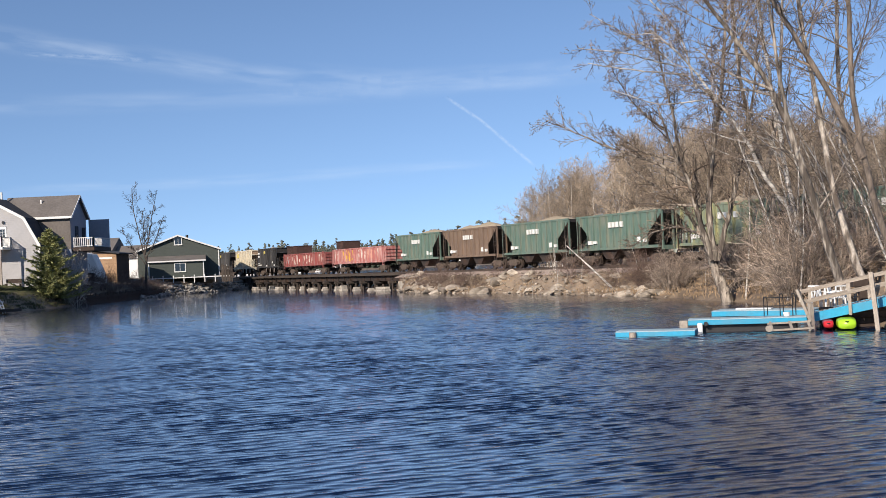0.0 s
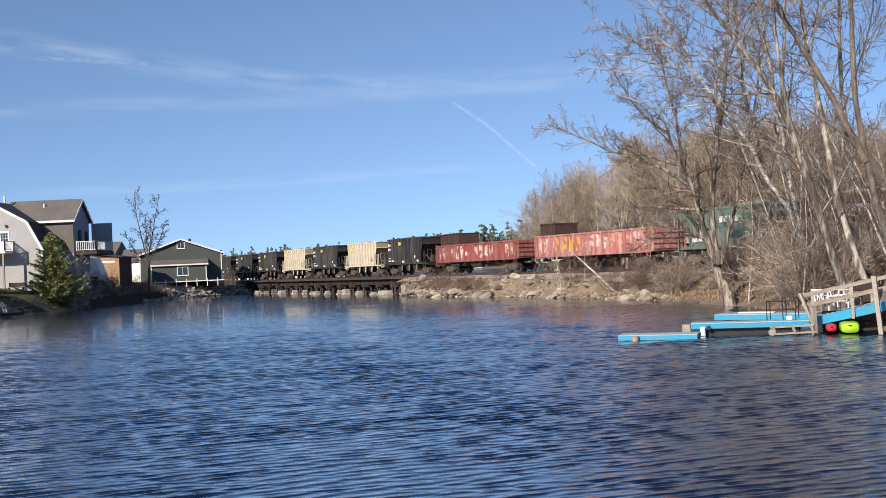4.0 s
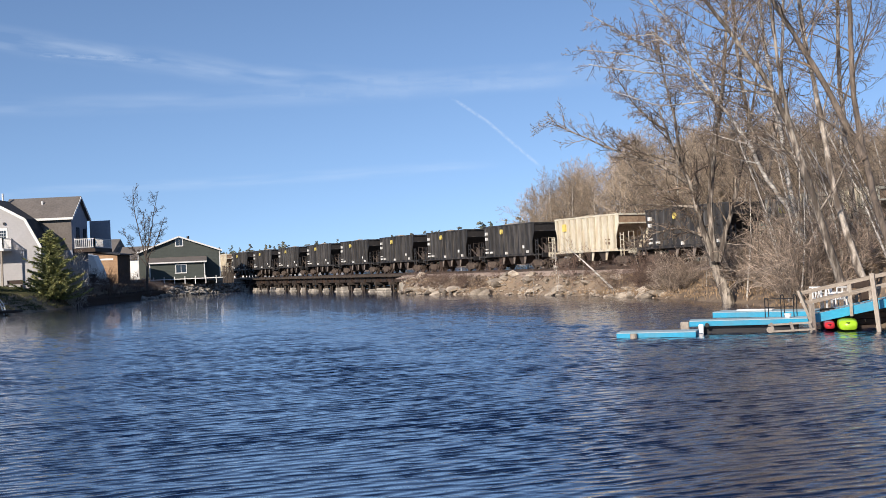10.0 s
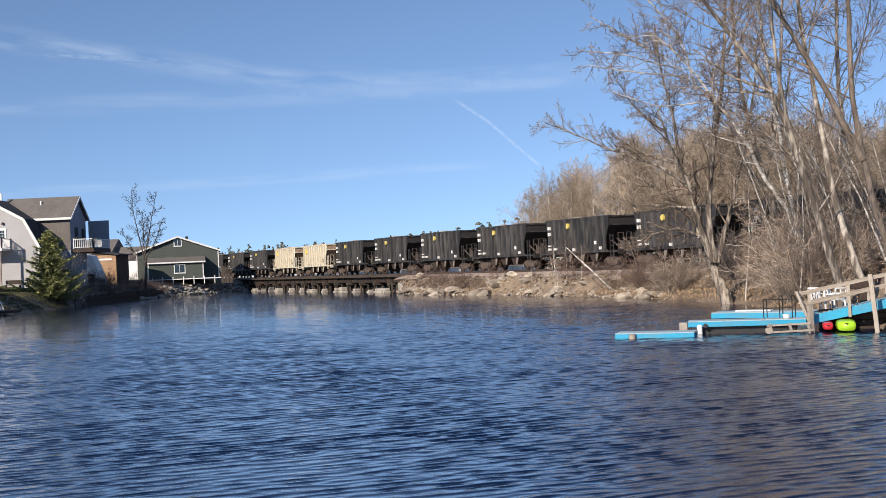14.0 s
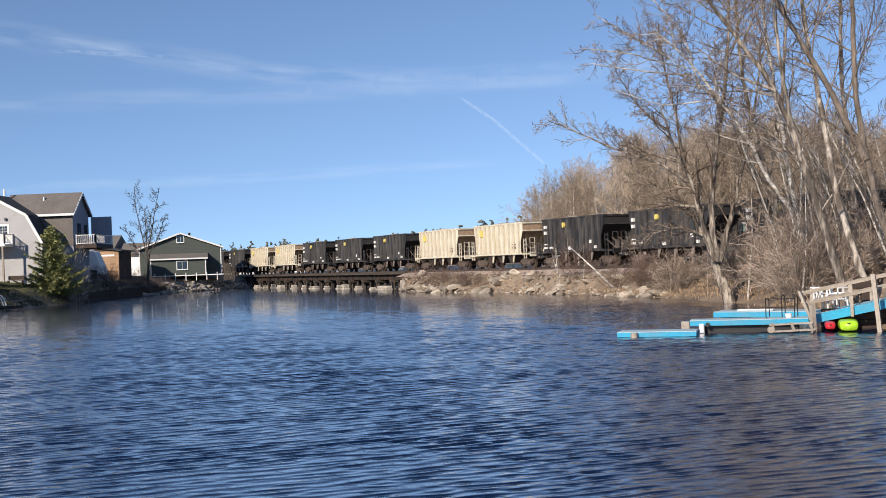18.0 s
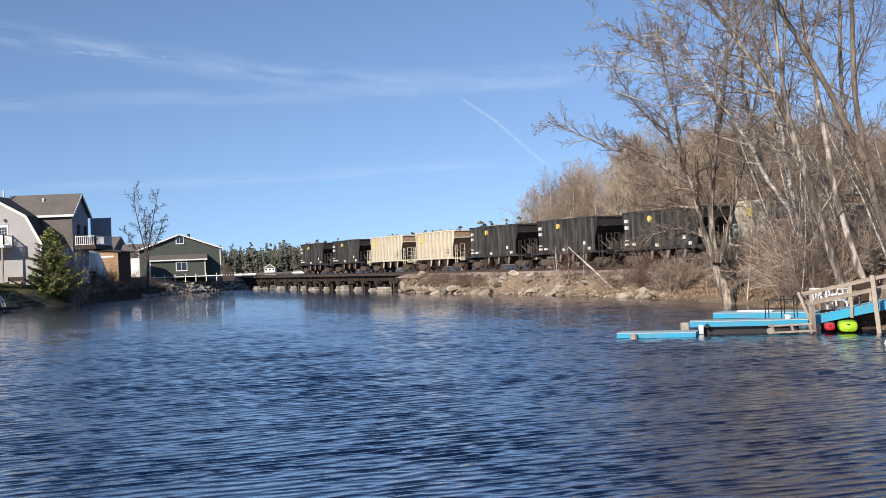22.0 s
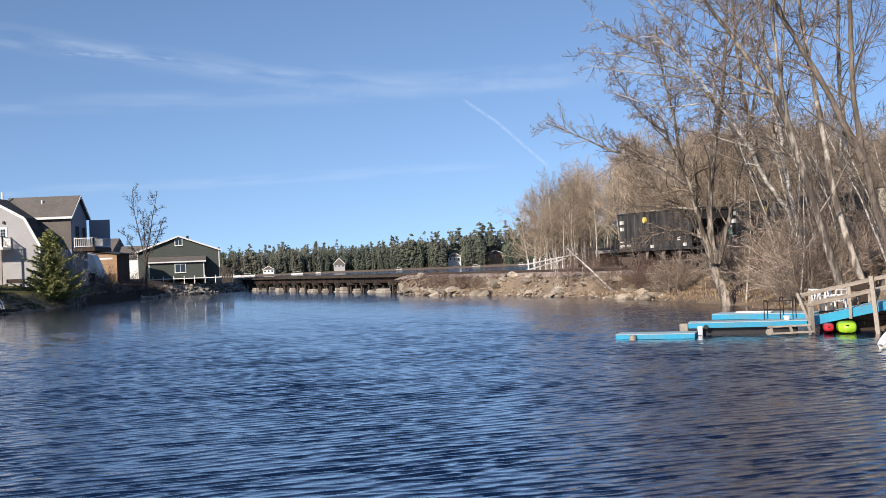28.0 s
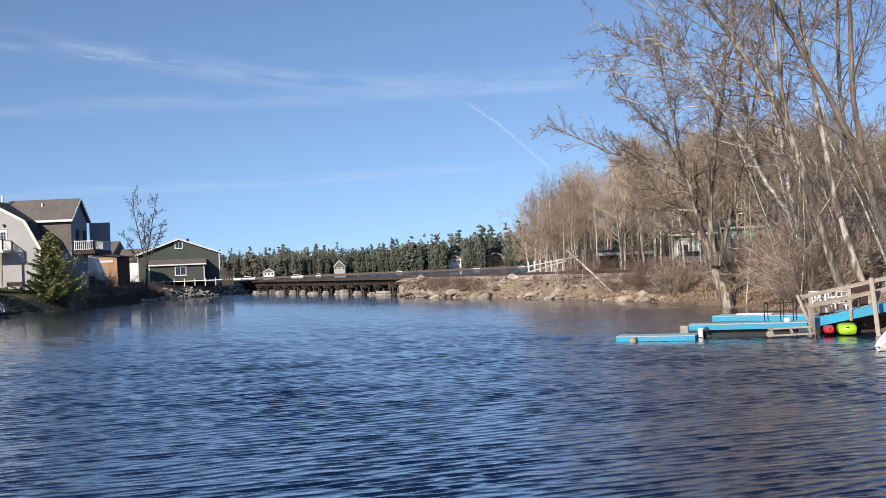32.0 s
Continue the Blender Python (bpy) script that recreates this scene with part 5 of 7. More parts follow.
    bent_tree(22.6, 60.0, [(0.17, 0.05, 0, ((0.1, -0.3), (-0.6, 5.0), (-1.2, 10.0), (-1.4, 17.0), (-1.5, 24.0)))], 110, "tall bare tree on the wooded bank", "bark")
    bent_tree(19.6, 63.5, [
        (0.26, 0.2, BARE, ((0.0, -0.4), (-0.3, 2.0), (-0.5, 4.0), (-0.7, 5.4))),
        (0.15, 0.04, 1, ((-0.7, 5.2), (-1.8, 9.0), (-2.4, 13.0), (-2.6, 16.8), (-3.0, 22.0))),
        (0.15, 0.04, 1, ((-0.7, 5.4), (0.4, 9.5), (0.9, 14.0), (1.2, 17.0), (1.4, 22.0))),
        (0.10, 0.03, 1, ((-0.5, 4.4), (-2.6, 7.4), (-4.2, 10.8)))],
        102, "tall bare maple with spreading limbs on the bank", "bark", kids=(12, 9, 5, 3), ratio=(0.4, 0.3, 0.4, 0.42))
    # unseen tall trees, added so that their crowns darken the cove's reflections
    bent_tree(19.9, 41.0, [
        (0.20, 0.05, 0, ((0.0, -0.3), (0.0, 6.0), (-0.4, 12.0), (-1.8, 17.0), (-3.6, 21.0))),
        (0.12, 0.03, 0, ((-0.3, 11.0), (-3.6, 15.5), (-6.5, 18.0), (-9.0, 19.5))),
        (0.12, 0.03, 0, ((-0.4, 12.0), (-3.0, 17.0), (-5.0, 20.0), (-6.5, 23.0)))],
        113, "unseen tall bare tree added for its spreading crown's reflection", "bark", **{"from": (0.42, 0.14, 0.12, 0.2)}, kids=(20, 9, 6, 3), min=0.016)
    bent_tree(21.5, 37.5, [
        (0.20, 0.05, 0, ((0.0, -0.3), (0.0, 6.0), (-0.6, 12.0), (-2.4, 17.0), (-4.6, 20.0))),
        (0.12, 0.03, 0, ((-0.5, 11.0), (-1.0, 16.0), (-1.6, 22.0))),
        (0.12, 0.03, 0, ((-0.5, 11.5), (-4.0, 14.5), (-7.5, 16.5), (-10.5, 18.0)))],
        114, "unseen tall bare tree added for its leaning crown's reflection", "bark", **{"from": (0.42, 0.14, 0.12, 0.2)}, kids=(20, 9, 6, 3), min=0.016)
    # the small tree on the houses' bank, forked low
    bent_tree(-39.6, 147.0, [
        (0.21, 0.13, BARE, ((0.0, -0.4), (0.0, 2.0), (0.05, 4.0), (0.1, 5.6))),
        (0.11, 0.03, 1, ((0.1, 5.2), (-0.7, 8.6), (-1.3, 11.6), (-1.5, 14.6))),
        (0.11, 0.03, 1, ((0.1, 5.6), (0.9, 8.2), (1.5, 11.0), (2.2, 13.6))),
        (0.08, 0.03, 1, ((0.05, 4.4), (-1.4, 6.4), (-2.9, 8.9))),
        (0.08, 0.03, 1, ((0.1, 5.0), (1.6, 7.2), (2.9, 10.4))),
        (0.07, 0.03, 1, ((0.1, 5.4), (0.1, 8.6), (0.0, 11.4)))],
        120, "slender bare young tree forked into two tall limbs", "bark_dark", twig="bark_dark", kids=(9, 14, 8, 4), min=0.015, ratio=(0.3, 0.22, 0.42, 0.45), angle=(40, 42, 42, 40))


def build_woods():
    kinds = []
    for s in range(7):
        g = Grower(300 + s)
        P = dict(WOOD)
        if s >= 4:
            P = dict(WOOD, angle=(44, 44, 42), ratio=(0.37, 0.42, 0.42))
        g.grow(np.array([0.0, 0.0, -0.4]), np.array([0.02 * (s - 3), 0.03, 1.0]), 15.0, 0.20, 0, P)
        kinds.append((g.meshes(), s))
    rng = random.Random(77)
    spots = []
    # beyond the track, in a belt that thins out towards the lake
    while len(spots) < 165:
        q = rng.uniform(10, 135)
        off = 6 + 46 * rng.random() ** 1.3
        p = track(q, off)
        if p.x < 11.5 + max(0, p.y - 110) * 0.11 or p.x > 0.47 * p.y or p.x < 0.115 * p.y:
            continue
        # a clearing round the houses keeps them in sight
        if 0.125 < p.x / p.y < 0.305 and p.y < 150 - 1.0 * p.x and rng.random() < 0.82:
            continue
        spots.append((p.x, p.y, 1.0))
    # and behind the houses
    for i in range(74):
        y = rng.uniform(132, 180) if i < 56 else rng.uniform(118, 140)
        spots.append((y * (rng.uniform(0.125, 0.34) if i < 56 else rng.uniform(0.098, 0.14)), y, 1.0))
    for i in range(12):
        a = i / 11
        spots.append((10.6 + rng.uniform(0, 4), 113 + a * 30 + rng.uniform(-2, 2), -1.0))
    for x, y, k in spots:
        s = rng.randrange(7)
        (a, b), kind = kinds[s]
        birch = rng.random() < (0.8 if k < 0 else 0.22)
        reach = np.interp(x / max(y, 1.0), [0.07, 0.12, 0.17, 0.24, 0.32], [0.060, 0.070, 0.096, 0.108, 0.108]) * rng.uniform(0.70, 1.02)
        h = (2.9 + reach * y - ground_at(x, y)) / 15.2
        ob = thing("birch_tree" if birch else "bare_tree", "slim pale birch in the leafless wood" if birch else "leafless grey-brown tree in the wood behind the railway",
                   "tree", group="leafless wood")
        ob.matrix_basis = Matrix.LocRotScale((x, y, ground_at(x, y)), Euler((0, 0, rng.uniform(0, 6.3))), (h, h, h * rng.uniform(0.95, 1.1)))
        t = part("trunk", a, M["bark"], ob)
        if birch:
            t.material_slots[0].link = "OBJECT"
            t.material_slots[0].material = M["birch"]
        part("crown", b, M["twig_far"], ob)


def build_brush():
    """Leafless thickets on the right bank, each bush a fan of stems."""
    kinds = []
    for s in range(5):
        g = Grower(500 + s)
        P = dict(WOOD, segs=(5, 4, 3), kids=(6, 4), sides=(4, 3, 3), angle=(30, 36), ratio=(0.5, 0.5), thin=(0.5, 0.5), wander=(0.16, 0.2, 0.22), up=(-0.03, -0.01, 0), shrink=(0.4, 0.4),
                 taper=(0.3, 0.3, 0.5), min=0.008, fine=9)
        P["from"] = (0.2, 0.2)
        for k in range(12):
            a = g.r.uniform(0, 6.28)
            lean = g.r.uniform(0.15, 1.2)
            g.grow(np.array([0.12 * math.cos(a), 0.12 * math.sin(a), -0.1]), np.array([lean * math.cos(a), lean * math.sin(a), 1.0]), g.r.uniform(1.4, 2.9), 0.016, 0, P)
        me = g.meshes()[0]
        me.materials.append(M["brush"])
        kinds.append(me)
    rng = random.Random(31)
    spots = []
    for i in range(58):
        spots.append((rng.uniform(16.3, 23.5), rng.uniform(49.5, 67), rng.uniform(0.6, 1.6)))
    for i in range(56):
        q = rng.uniform(76, 106)
        p = track(q, -rng.uniform(3.4, 9.5))
        spots.append((p.x, p.y, rng.uniform(0.3, 1.0) if q < 86 else rng.uniform(0.6, 1.3)))
    for i in range(44):
        q = rng.uniform(104, 136)
        p = track(q, -rng.uniform(3.4, 6.0))
        spots.append((p.x, p.y, rng.uniform(0.3, 0.65)))
    for i in range(44):
        q = rng.uniform(48, 118)
        p = track(q, rng.uniform(4.5, 11))
        spots.append((p.x, p.y, rng.uniform(0.35, 0.7) if q > 93 else rng.uniform(0.8, 1.5)))
    for i in range(16):
        y = rng.uniform(70.5, 81)
        spots.append((float(np.interp(y, [70.4, 79, 86], [14.8, 12.3, 9.4])) + rng.uniform(0.9, 2.0), y, rng.uniform(0.5, 0.85)))
    for x, y, s in spots:
        z = ground_at(x, y)
        if z < 0.25:
            continue
        ob = solid("bush", rng.choice(kinds), None, "leafless brown bush on the bank", "bush")
        tagged(ob, group="leafless thicket")
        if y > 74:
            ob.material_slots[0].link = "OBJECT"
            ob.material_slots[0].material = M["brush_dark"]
        ob.matrix_basis = Matrix.LocRotScale((x, y, z), Euler((0, 0, rng.uniform(0, 6.3))), (s, s, s))
    # undergrowth along the house bank, its dark stems carrying the bank's shade
    for i in range(34):
        y = rng.uniform(119, 160)
        x = float(np.interp(y, [119, 126, 142, 157, 162], [-39.9, -39.7, -39.1, -39.4, -38.0])) - rng.uniform(0.3, 3.2)
        k = rng.uniform(0.5, 0.95)
        ob = solid("bush", rng.choice(kinds), None, "leafless shrub coloured dark for the shade of the house bank", "bush")
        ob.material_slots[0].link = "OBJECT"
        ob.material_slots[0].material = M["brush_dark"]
        ob.matrix_basis = Matrix.LocRotScale((x, y, ground_at(x, y)), Euler((0, 0, rng.uniform(0, 6.3))), (k * 1.3, k * 1.3, k))
    # thin pale saplings standing in the thicket
    g = Grower(560)
    P = dict(WOOD, segs=(6, 4, 3), kids=(14, 5), sides=(5, 3, 3), angle=(38, 40), ratio=(0.26, 0.45), thin=(0.35, 0.5), wander=(0.05, 0.14, 0.2), up=(0.02, 0.05, 0), shrink=(0.5, 0.4),
             taper=(0.25, 0.3, 0.5), min=0.010, fine=1)
    P["from"] = (0.3, 0.2)
    g.grow(np.array([0.0, 0.0, -0.2]), np.array([0.0, 0.0, 1.0]), 7.0, 0.055, 0, P)
    ta, tb = g.meshes()
    for i in range(34):
        x, y = rng.uniform(16.4, 23.5), rng.uniform(47, 66)
        if i >= 27:
            p = track(rng.uniform(80, 104), -rng.uniform(3.5, 6.5))
            x, y = p.x, p.y
        k = rng.uniform(0.7, 1.5) if i < 27 else rng.uniform(0.35, 0.6)
        ob = thing("sapling", "thin pale leafless sapling in the bank thicket", "tree", group="saplings")
        ob.matrix_basis = Matrix.LocRotScale((x, y, ground_at(x, y)), Euler((rng.uniform(-.1, .1), rng.uniform(-0.5, 0.1), 0)) , (k, k, k))
        part("trunk", ta, M["birch"], ob)
        part("crown", tb, M["twig"], ob)
    # the grey lilac by the gambrel house
    for x, y, s in ((-39.9, 118.6, 1.6), (-39.6, 119.6, 1.4), (-40.4, 119.0, 1.6), (-40.2, 120.2, 1.7)):
        ob = solid("bush", rng.choice(kinds), None, "tall leafless grey shrub beside the house", "bush")
        ob.material_slots[0].link = "OBJECT"
        ob.material_slots[0].material = M["birch"]
        ob.matrix_basis = Matrix.LocRotScale((x, y, ground_at(x, y)), Euler((0, 0, rng.uniform(0, 6.3))), (s * .6, s * .6, s * 1.25))


def blades(name, spots, height, spread, per, material, label, seed):
    """Tufts of thin blades, joined: too many to count."""
    rng = np.random.default_rng(seed)
    v, f = [], []
    for x, y in spots:
        z = ground_at(x, y)
        if z < 0.12:
            continue
        for k in range(per):
            a = rng.uniform(0, 6.28)
            px, py = x + rng.normal(0, spread), y + rng.normal(0, spread)
            h = height * rng.uniform(0.5, 1.2)
            w = 0.02
            lx, ly = h * 0.6 * math.cos(a), h * 0.6 * math.sin(a)
            n = len(v)
            v += [(px - w, py, z - 0.03), (px + w, py, z - 0.03), (px + lx * 0.4 + w, py + ly * 0.4, z + h * 0.7), (px + lx * 0.4 - w, py + ly * 0.4, z + h * 0.7), (px + lx, py + ly, z + h * 0.85)]
            f += [(n, n + 1, n + 2, n + 3), (n + 3, n + 2, n + 4)]
    me = raw_mesh(name, v, f)
    me.materials.append(material)
    return tagged(new(name, me), label, "grass", kind="stuff")


def build_grass():
    rng = random.Random(12)
    spots = []
    while len(spots) < 900:
        q = rng.uniform(70, 135)
        p = track(q, -rng.uniform(3.2, 9.0))
        if rng.random() < (0.9 if 74 < q < 94 else 0.4):
            spots.append((p.x, p.y))
    for i in range(420):
        spots.append((rng.uniform(15.2, 24), rng.uniform(36, 64)))
    blades("dry_grass", spots, 0.14, 0.6, 11, M["grass_dry"], "dry tan grass on the railway bank", 5)
    lawn = [(rng.uniform(-56, -40), rng.uniform(97, 118)) for i in range(2200)]
    blades("lawn_grass", lawn, 0.16, 0.3, 12, M["grass"], "dull green lawn before the gambrel house", 6)


def spruce(x, y, height, width, seed):
    rng = np.random.default_rng(seed)
    ob = thing("spruce_tree", "bushy green spruce on the bank by the house", "tree", pose(x, y, ground_at(x, y) - 0.1))
    part("trunk", MB().tube([(0, 0, 0), (0, 0, height * 0.95)], [0.13, 0.02], 8), M["bark_dark"], ob)
    v, f = [], []
    for lay in range(19):
        t = lay / 18
        z = 0.3 + (height - 0.35) * t ** 0.92
        reach = width / 2 * (1 - t) ** 0.62 * rng.uniform(0.62, 1.2) + 0.10
        boughs = max(4, int(10 * (1 - t) + 4))
        for b in range(boughs):
            a = (b + rng.uniform(-0.3, 0.3)) / boughs * 6.28 + lay * 0.7
            ln = reach * rng.uniform(0.5, 1.2)
            zb = z + rng.uniform(-0.12, 0.12)
            steps = max(4, int(ln / 0.10))
            for s in range(steps):
                u = (s + rng.uniform(0.2, 0.9)) / steps
                px, py, pz = ln * u * math.cos(a), ln * u * math.sin(a), zb - 0.30 * ln * u + 0.48 * ln * u * u
                for w in range(9):
                    th, ph = a + rng.choice((-1, 1)) * rng.uniform(0.2, 1.25), rng.normal(0.12, 0.38)
                    l2 = rng.uniform(0.18, 0.55) * (1.15 - 0.5 * u)
                    e = np.array([math.cos(th) * math.cos(ph), math.sin(th) * math.cos(ph), math.sin(ph)]) * l2
                    tilt = rng.normal(0, 1.1)
                    sd = np.array([-math.sin(th), math.cos(th), tilt]) * 0.032
                    n = len(v)
                    c = np.array([px, py, pz])
                    v += [tuple(c - sd), tuple(c + sd), tuple(c + e + sd * 0.3), tuple(c + e - sd * 0.3)]
                    f += [(n, n + 1, n + 2, n + 3)]
    part("needles", raw_mesh("needles", v, f), M["needle"], ob)


def pine_geometry(rng, v, f, x, y, z, h, w):
    """A far pine: stem and ragged clumps of tufts, widest below the middle or near the top."""
    n = len(v)
    v += [(x - 0.3, y, z), (x + 0.3, y, z), (x, y, z + h)]
    f.append((n, n + 1, n + 2))
    tiers = 10
    bulge = rng.uniform(0.15, 0.7)
    for i in range(tiers):
        t = i / (tiers - 1)
        if rng.random() < 0.12:
            continue
        zz = z + h * (0.05 + 0.93 * t)
        shape = (1 - abs(t - bulge) / (1 - bulge if t > bulge else bulge)) ** 0.7 * 0.75 + 0.25 if 0 < t < 1 else 0.25
        reach = w * shape * rng.uniform(0.6, 1.15)
        for k in range(9):
            a = rng.uniform(0, 6.28)
            d = rng.uniform(0.2, 1.0) * reach
            cx, cy, cz = x + d * math.cos(a), y + d * math.sin(a), zz + rng.uniform(-1.2, 1.2)
            s = w * rng.uniform(0.16, 0.42) * (0.5 + 0.5 * shape)
            n = len(v)
            v += [(cx - s, cy, cz - 0.3 * s * rng.random()), (cx, cy - s, cz - 0.4 * s), (cx + s, cy, cz - 0.3 * s * rng.random()), (cx, cy + s, cz - 0.3 * s),
                  (cx + rng.uniform(-.4, .4) * s, cy, cz + rng.uniform(0.4, 0.9) * s)]
            f += [(n, n + 1, n + 4), (n + 1, n + 2, n + 4), (n + 2, n + 3, n + 4), (n + 3, n, n + 4)]


def build_far_shore():
    rng = np.random.default_rng(40)
    v, f = [], []
    for i in range(3600):
        x = rng.uniform(-420, 330)
        d = 2 + 80 * rng.random() ** 1.7
        base = np.interp(x, [p[0] for p in FARSHORE[:8]], [p[1] for p in FARSHORE[:8]])
        y = base + d
        if any(abs(x - hx * y / hy) < w and y < hy + 3 for hx, hy, w in ((-79, 848, 8), (-130, 826, 8), (10, 858, 7), (42, 866, 8))):
            continue
        tall = np.interp(x, [-330, -150, -60, 0, 45, 330], [19, 20, 21, 25, 30, 28])
        h = tall * rng.uniform(0.45, 0.92) * (1.28 if rng.random() < 0.14 else 1.0)
        pine_geometry(rng, v, f, x, y, ground_at(x, y) - 0.5, h, h * rng.uniform(0.11, 0.24))
    me = raw_mesh("far_pines", v, f)
    me.materials.append(M["pine_far"])
    tagged(new("far_pines", me), "dense dark pine forest on the far lake shore", "forest", kind="stuff")
    # a low wooded hill behind
    mb = []
    xs = np.linspace(-300, 2400, 60)
    hv, hf = [], []
    for i, x in enumerate(xs):
        h = 70 * math.exp(-((x - 620) / 520) ** 2) + 3 * math.sin(x * 0.021) + 2 * math.sin(x * 0.057)
        hv += [(x, 2300, -5), (x, 2350, max(2.0, h)), (x, 2700, -5)]
    for i in range(len(xs) - 1):
        a = i * 3
        hf += [(a, a + 3, a + 4, a + 1), (a + 1, a + 4, a + 5, a + 2)]
    me = raw_mesh("hill", hv, hf, True)
    me.materials.append(M["hill"])
    tagged(new("hill", me), "low wooded hill in the blue distance", "hill", kind="structure")
    # lakeside houses, boats and floats
    def far_house(x, y, w, d, h, roof, wall, label):
        z = ground_at(x, y)
        ob = thing("lake_house", label, "house", pose(x, y, z + 3.4))
        part("wall", MB().box(-w / 2, w / 2, 0, d, -5, h), M[wall], ob)
        part("roof", MB().prism([(-w / 2 - 0.5, h), (w / 2 + 0.5, h), (0, h + roof)], "y", -0.6, d + 0.6), M["shingle"], ob)
        for k in range(3):
            x0 = -w / 2 + w * (k + 0.5) / 3
            part("window", MB().box(x0 - 0.6, x0 + 0.6, -0.06, 0.02, h * 0.35, h * 0.75), M["glass"], ob)
        part("gable_trim", MB().beam((-w / 2 - 0.5, -0.65, h), (0, -0.65, h + roof), 0.25, 0.4).beam((w / 2 + 0.5, -0.65, h), (0, -0.65, h + roof), 0.25, 0.4), M["white"], ob)
    far_house(-79, 848, 8.6, 9, 2.6, 5.0, "grey_siding", "steep-gabled grey lake house with white trim on the far shore")
    far_house(-130, 826, 8, 8, 3.0, 2.6, "white", "small white lake cottage on the far shore")
    far_house(10, 858, 10, 8, 4.0, 3.0, "white", "small pale lake cottage among the far pines")
    far_house(42, 866, 14, 8, 4.5, 3.0, "cedar", "brown lake cottage among the far pines")
    for x, y, s in ((-104, 790, 9), (-150, 780, 16), (-138, 785, 10), (-90, 800, 4), (-32, 820, 5), (25, 815, 6), (58, 805, 5)):
        ob = thing("moored_boat", "small white boat moored off the far shore", "boat", pose(x, y, 0))
        mb = MB().prism([(-s / 2, 0.9), (s / 2, 1.2), (s / 2 - 0.6, -0.3), (-s / 2 + 0.3, -0.3)], "y", -1.0, 1.0)
        part("hull", mb, M["hull"], ob)
        part("canopy", MB().box(-s * 0.3, s * 0.2, -0.9, 0.9, 1.9, 2.1).cyl((-s * 0.25, 0, 0.8), (-s * 0.25, 0, 2.0), 0.06, 6).cyl((s * 0.15, 0, 0.8), (s * 0.15, 0, 2.0), 0.06, 6), M["white"], ob)


build_shore_trees()
build_woods()
build_brush()
build_grass()
spruce(-41.5, 117.0, 7.2, 6.2, 66)
# three unseen spruces, added left of the view to shade the lawn
spruce(-48.0, 96.0, 11.0, 6.5, 67)
spruce(-44.5, 88.0, 10.0, 6.0, 68)
spruce(-51.5, 103.0, 12.0, 7.0, 69)
build_far_shore()


# ---------------------------------------------------------------- houses
def sash(parent, x, z, w, h, y, trim="white", name="window", bars=2):
    """A window on a wall that faces -y at y: frame, panes, sill."""
    win = part(name, MB().box(x - w / 2 - 0.09, x + w / 2 + 0.09, y - 0.05, y - 0.003, z - h / 2 - 0.09, z + h / 2 + 0.09), M[trim], parent)
    pw = w / bars
    for k in range(bars):
        x0 = x - w / 2 + k * pw
        part("pane", MB().box(x0 + 0.03, x0 + pw - 0.03, y - 0.062, y - 0.052, z - h / 2, z + h / 2), M["glass"], win)
    part("sill", MB().box(x - w / 2 - 0.13, x + w / 2 + 0.13, y - 0.12, y - 0.01, z - h / 2 - 0.15, z - h / 2 - 0.095), M[trim], win)
    return win


def lap_boards(parent, x0, x1, z0, z1, y, material, step=0.16, clip=None):
    """Lapped siding on a wall that faces -y, as one mesh of proud boards cut to the gable by clip(z) -> (x0, x1)."""
    mb = MB()
    z = z0
    while z < z1 - 0.02:
        a, b = clip(z + step / 2) if clip else (x0, x1)
        if b - a > 0.1:
            mb.add([(a, y, z), (b, y, z), (b, y - 0.022, z), (a, y - 0.022, z), (a, y, min(z + step, z1)), (b, y, min(z + step, z1))],
                   [(0, 1, 2, 3), (3, 2, 5, 4)])
        z += step
    return part("siding", mb, material, parent)


def railing(parent, p, q, h=0.95, n=10, material="white"):
    """A balcony rail from p to q: posts, two rails and balusters."""
    p, q = Vector(p), Vector(q)
    up = Vector((0, 0, 1))
    rail = part("rail", MB().beam(p + up * h, q + up * h, 0.09, 0.07).beam(p + up * 0.12, q + up * 0.12, 0.06, 0.06), M[material], parent)
    for e in (p, q):
        part("post", MB().beam(e, e + up * (h + 0.1), 0.11, 0.11), M[material], rail)
    for k in range(1, n):
        e = p + (q - p) * k / n
        part("baluster", MB().beam(e + up * 0.12, e + up * h, 0.045, 0.045), M[material], rail)


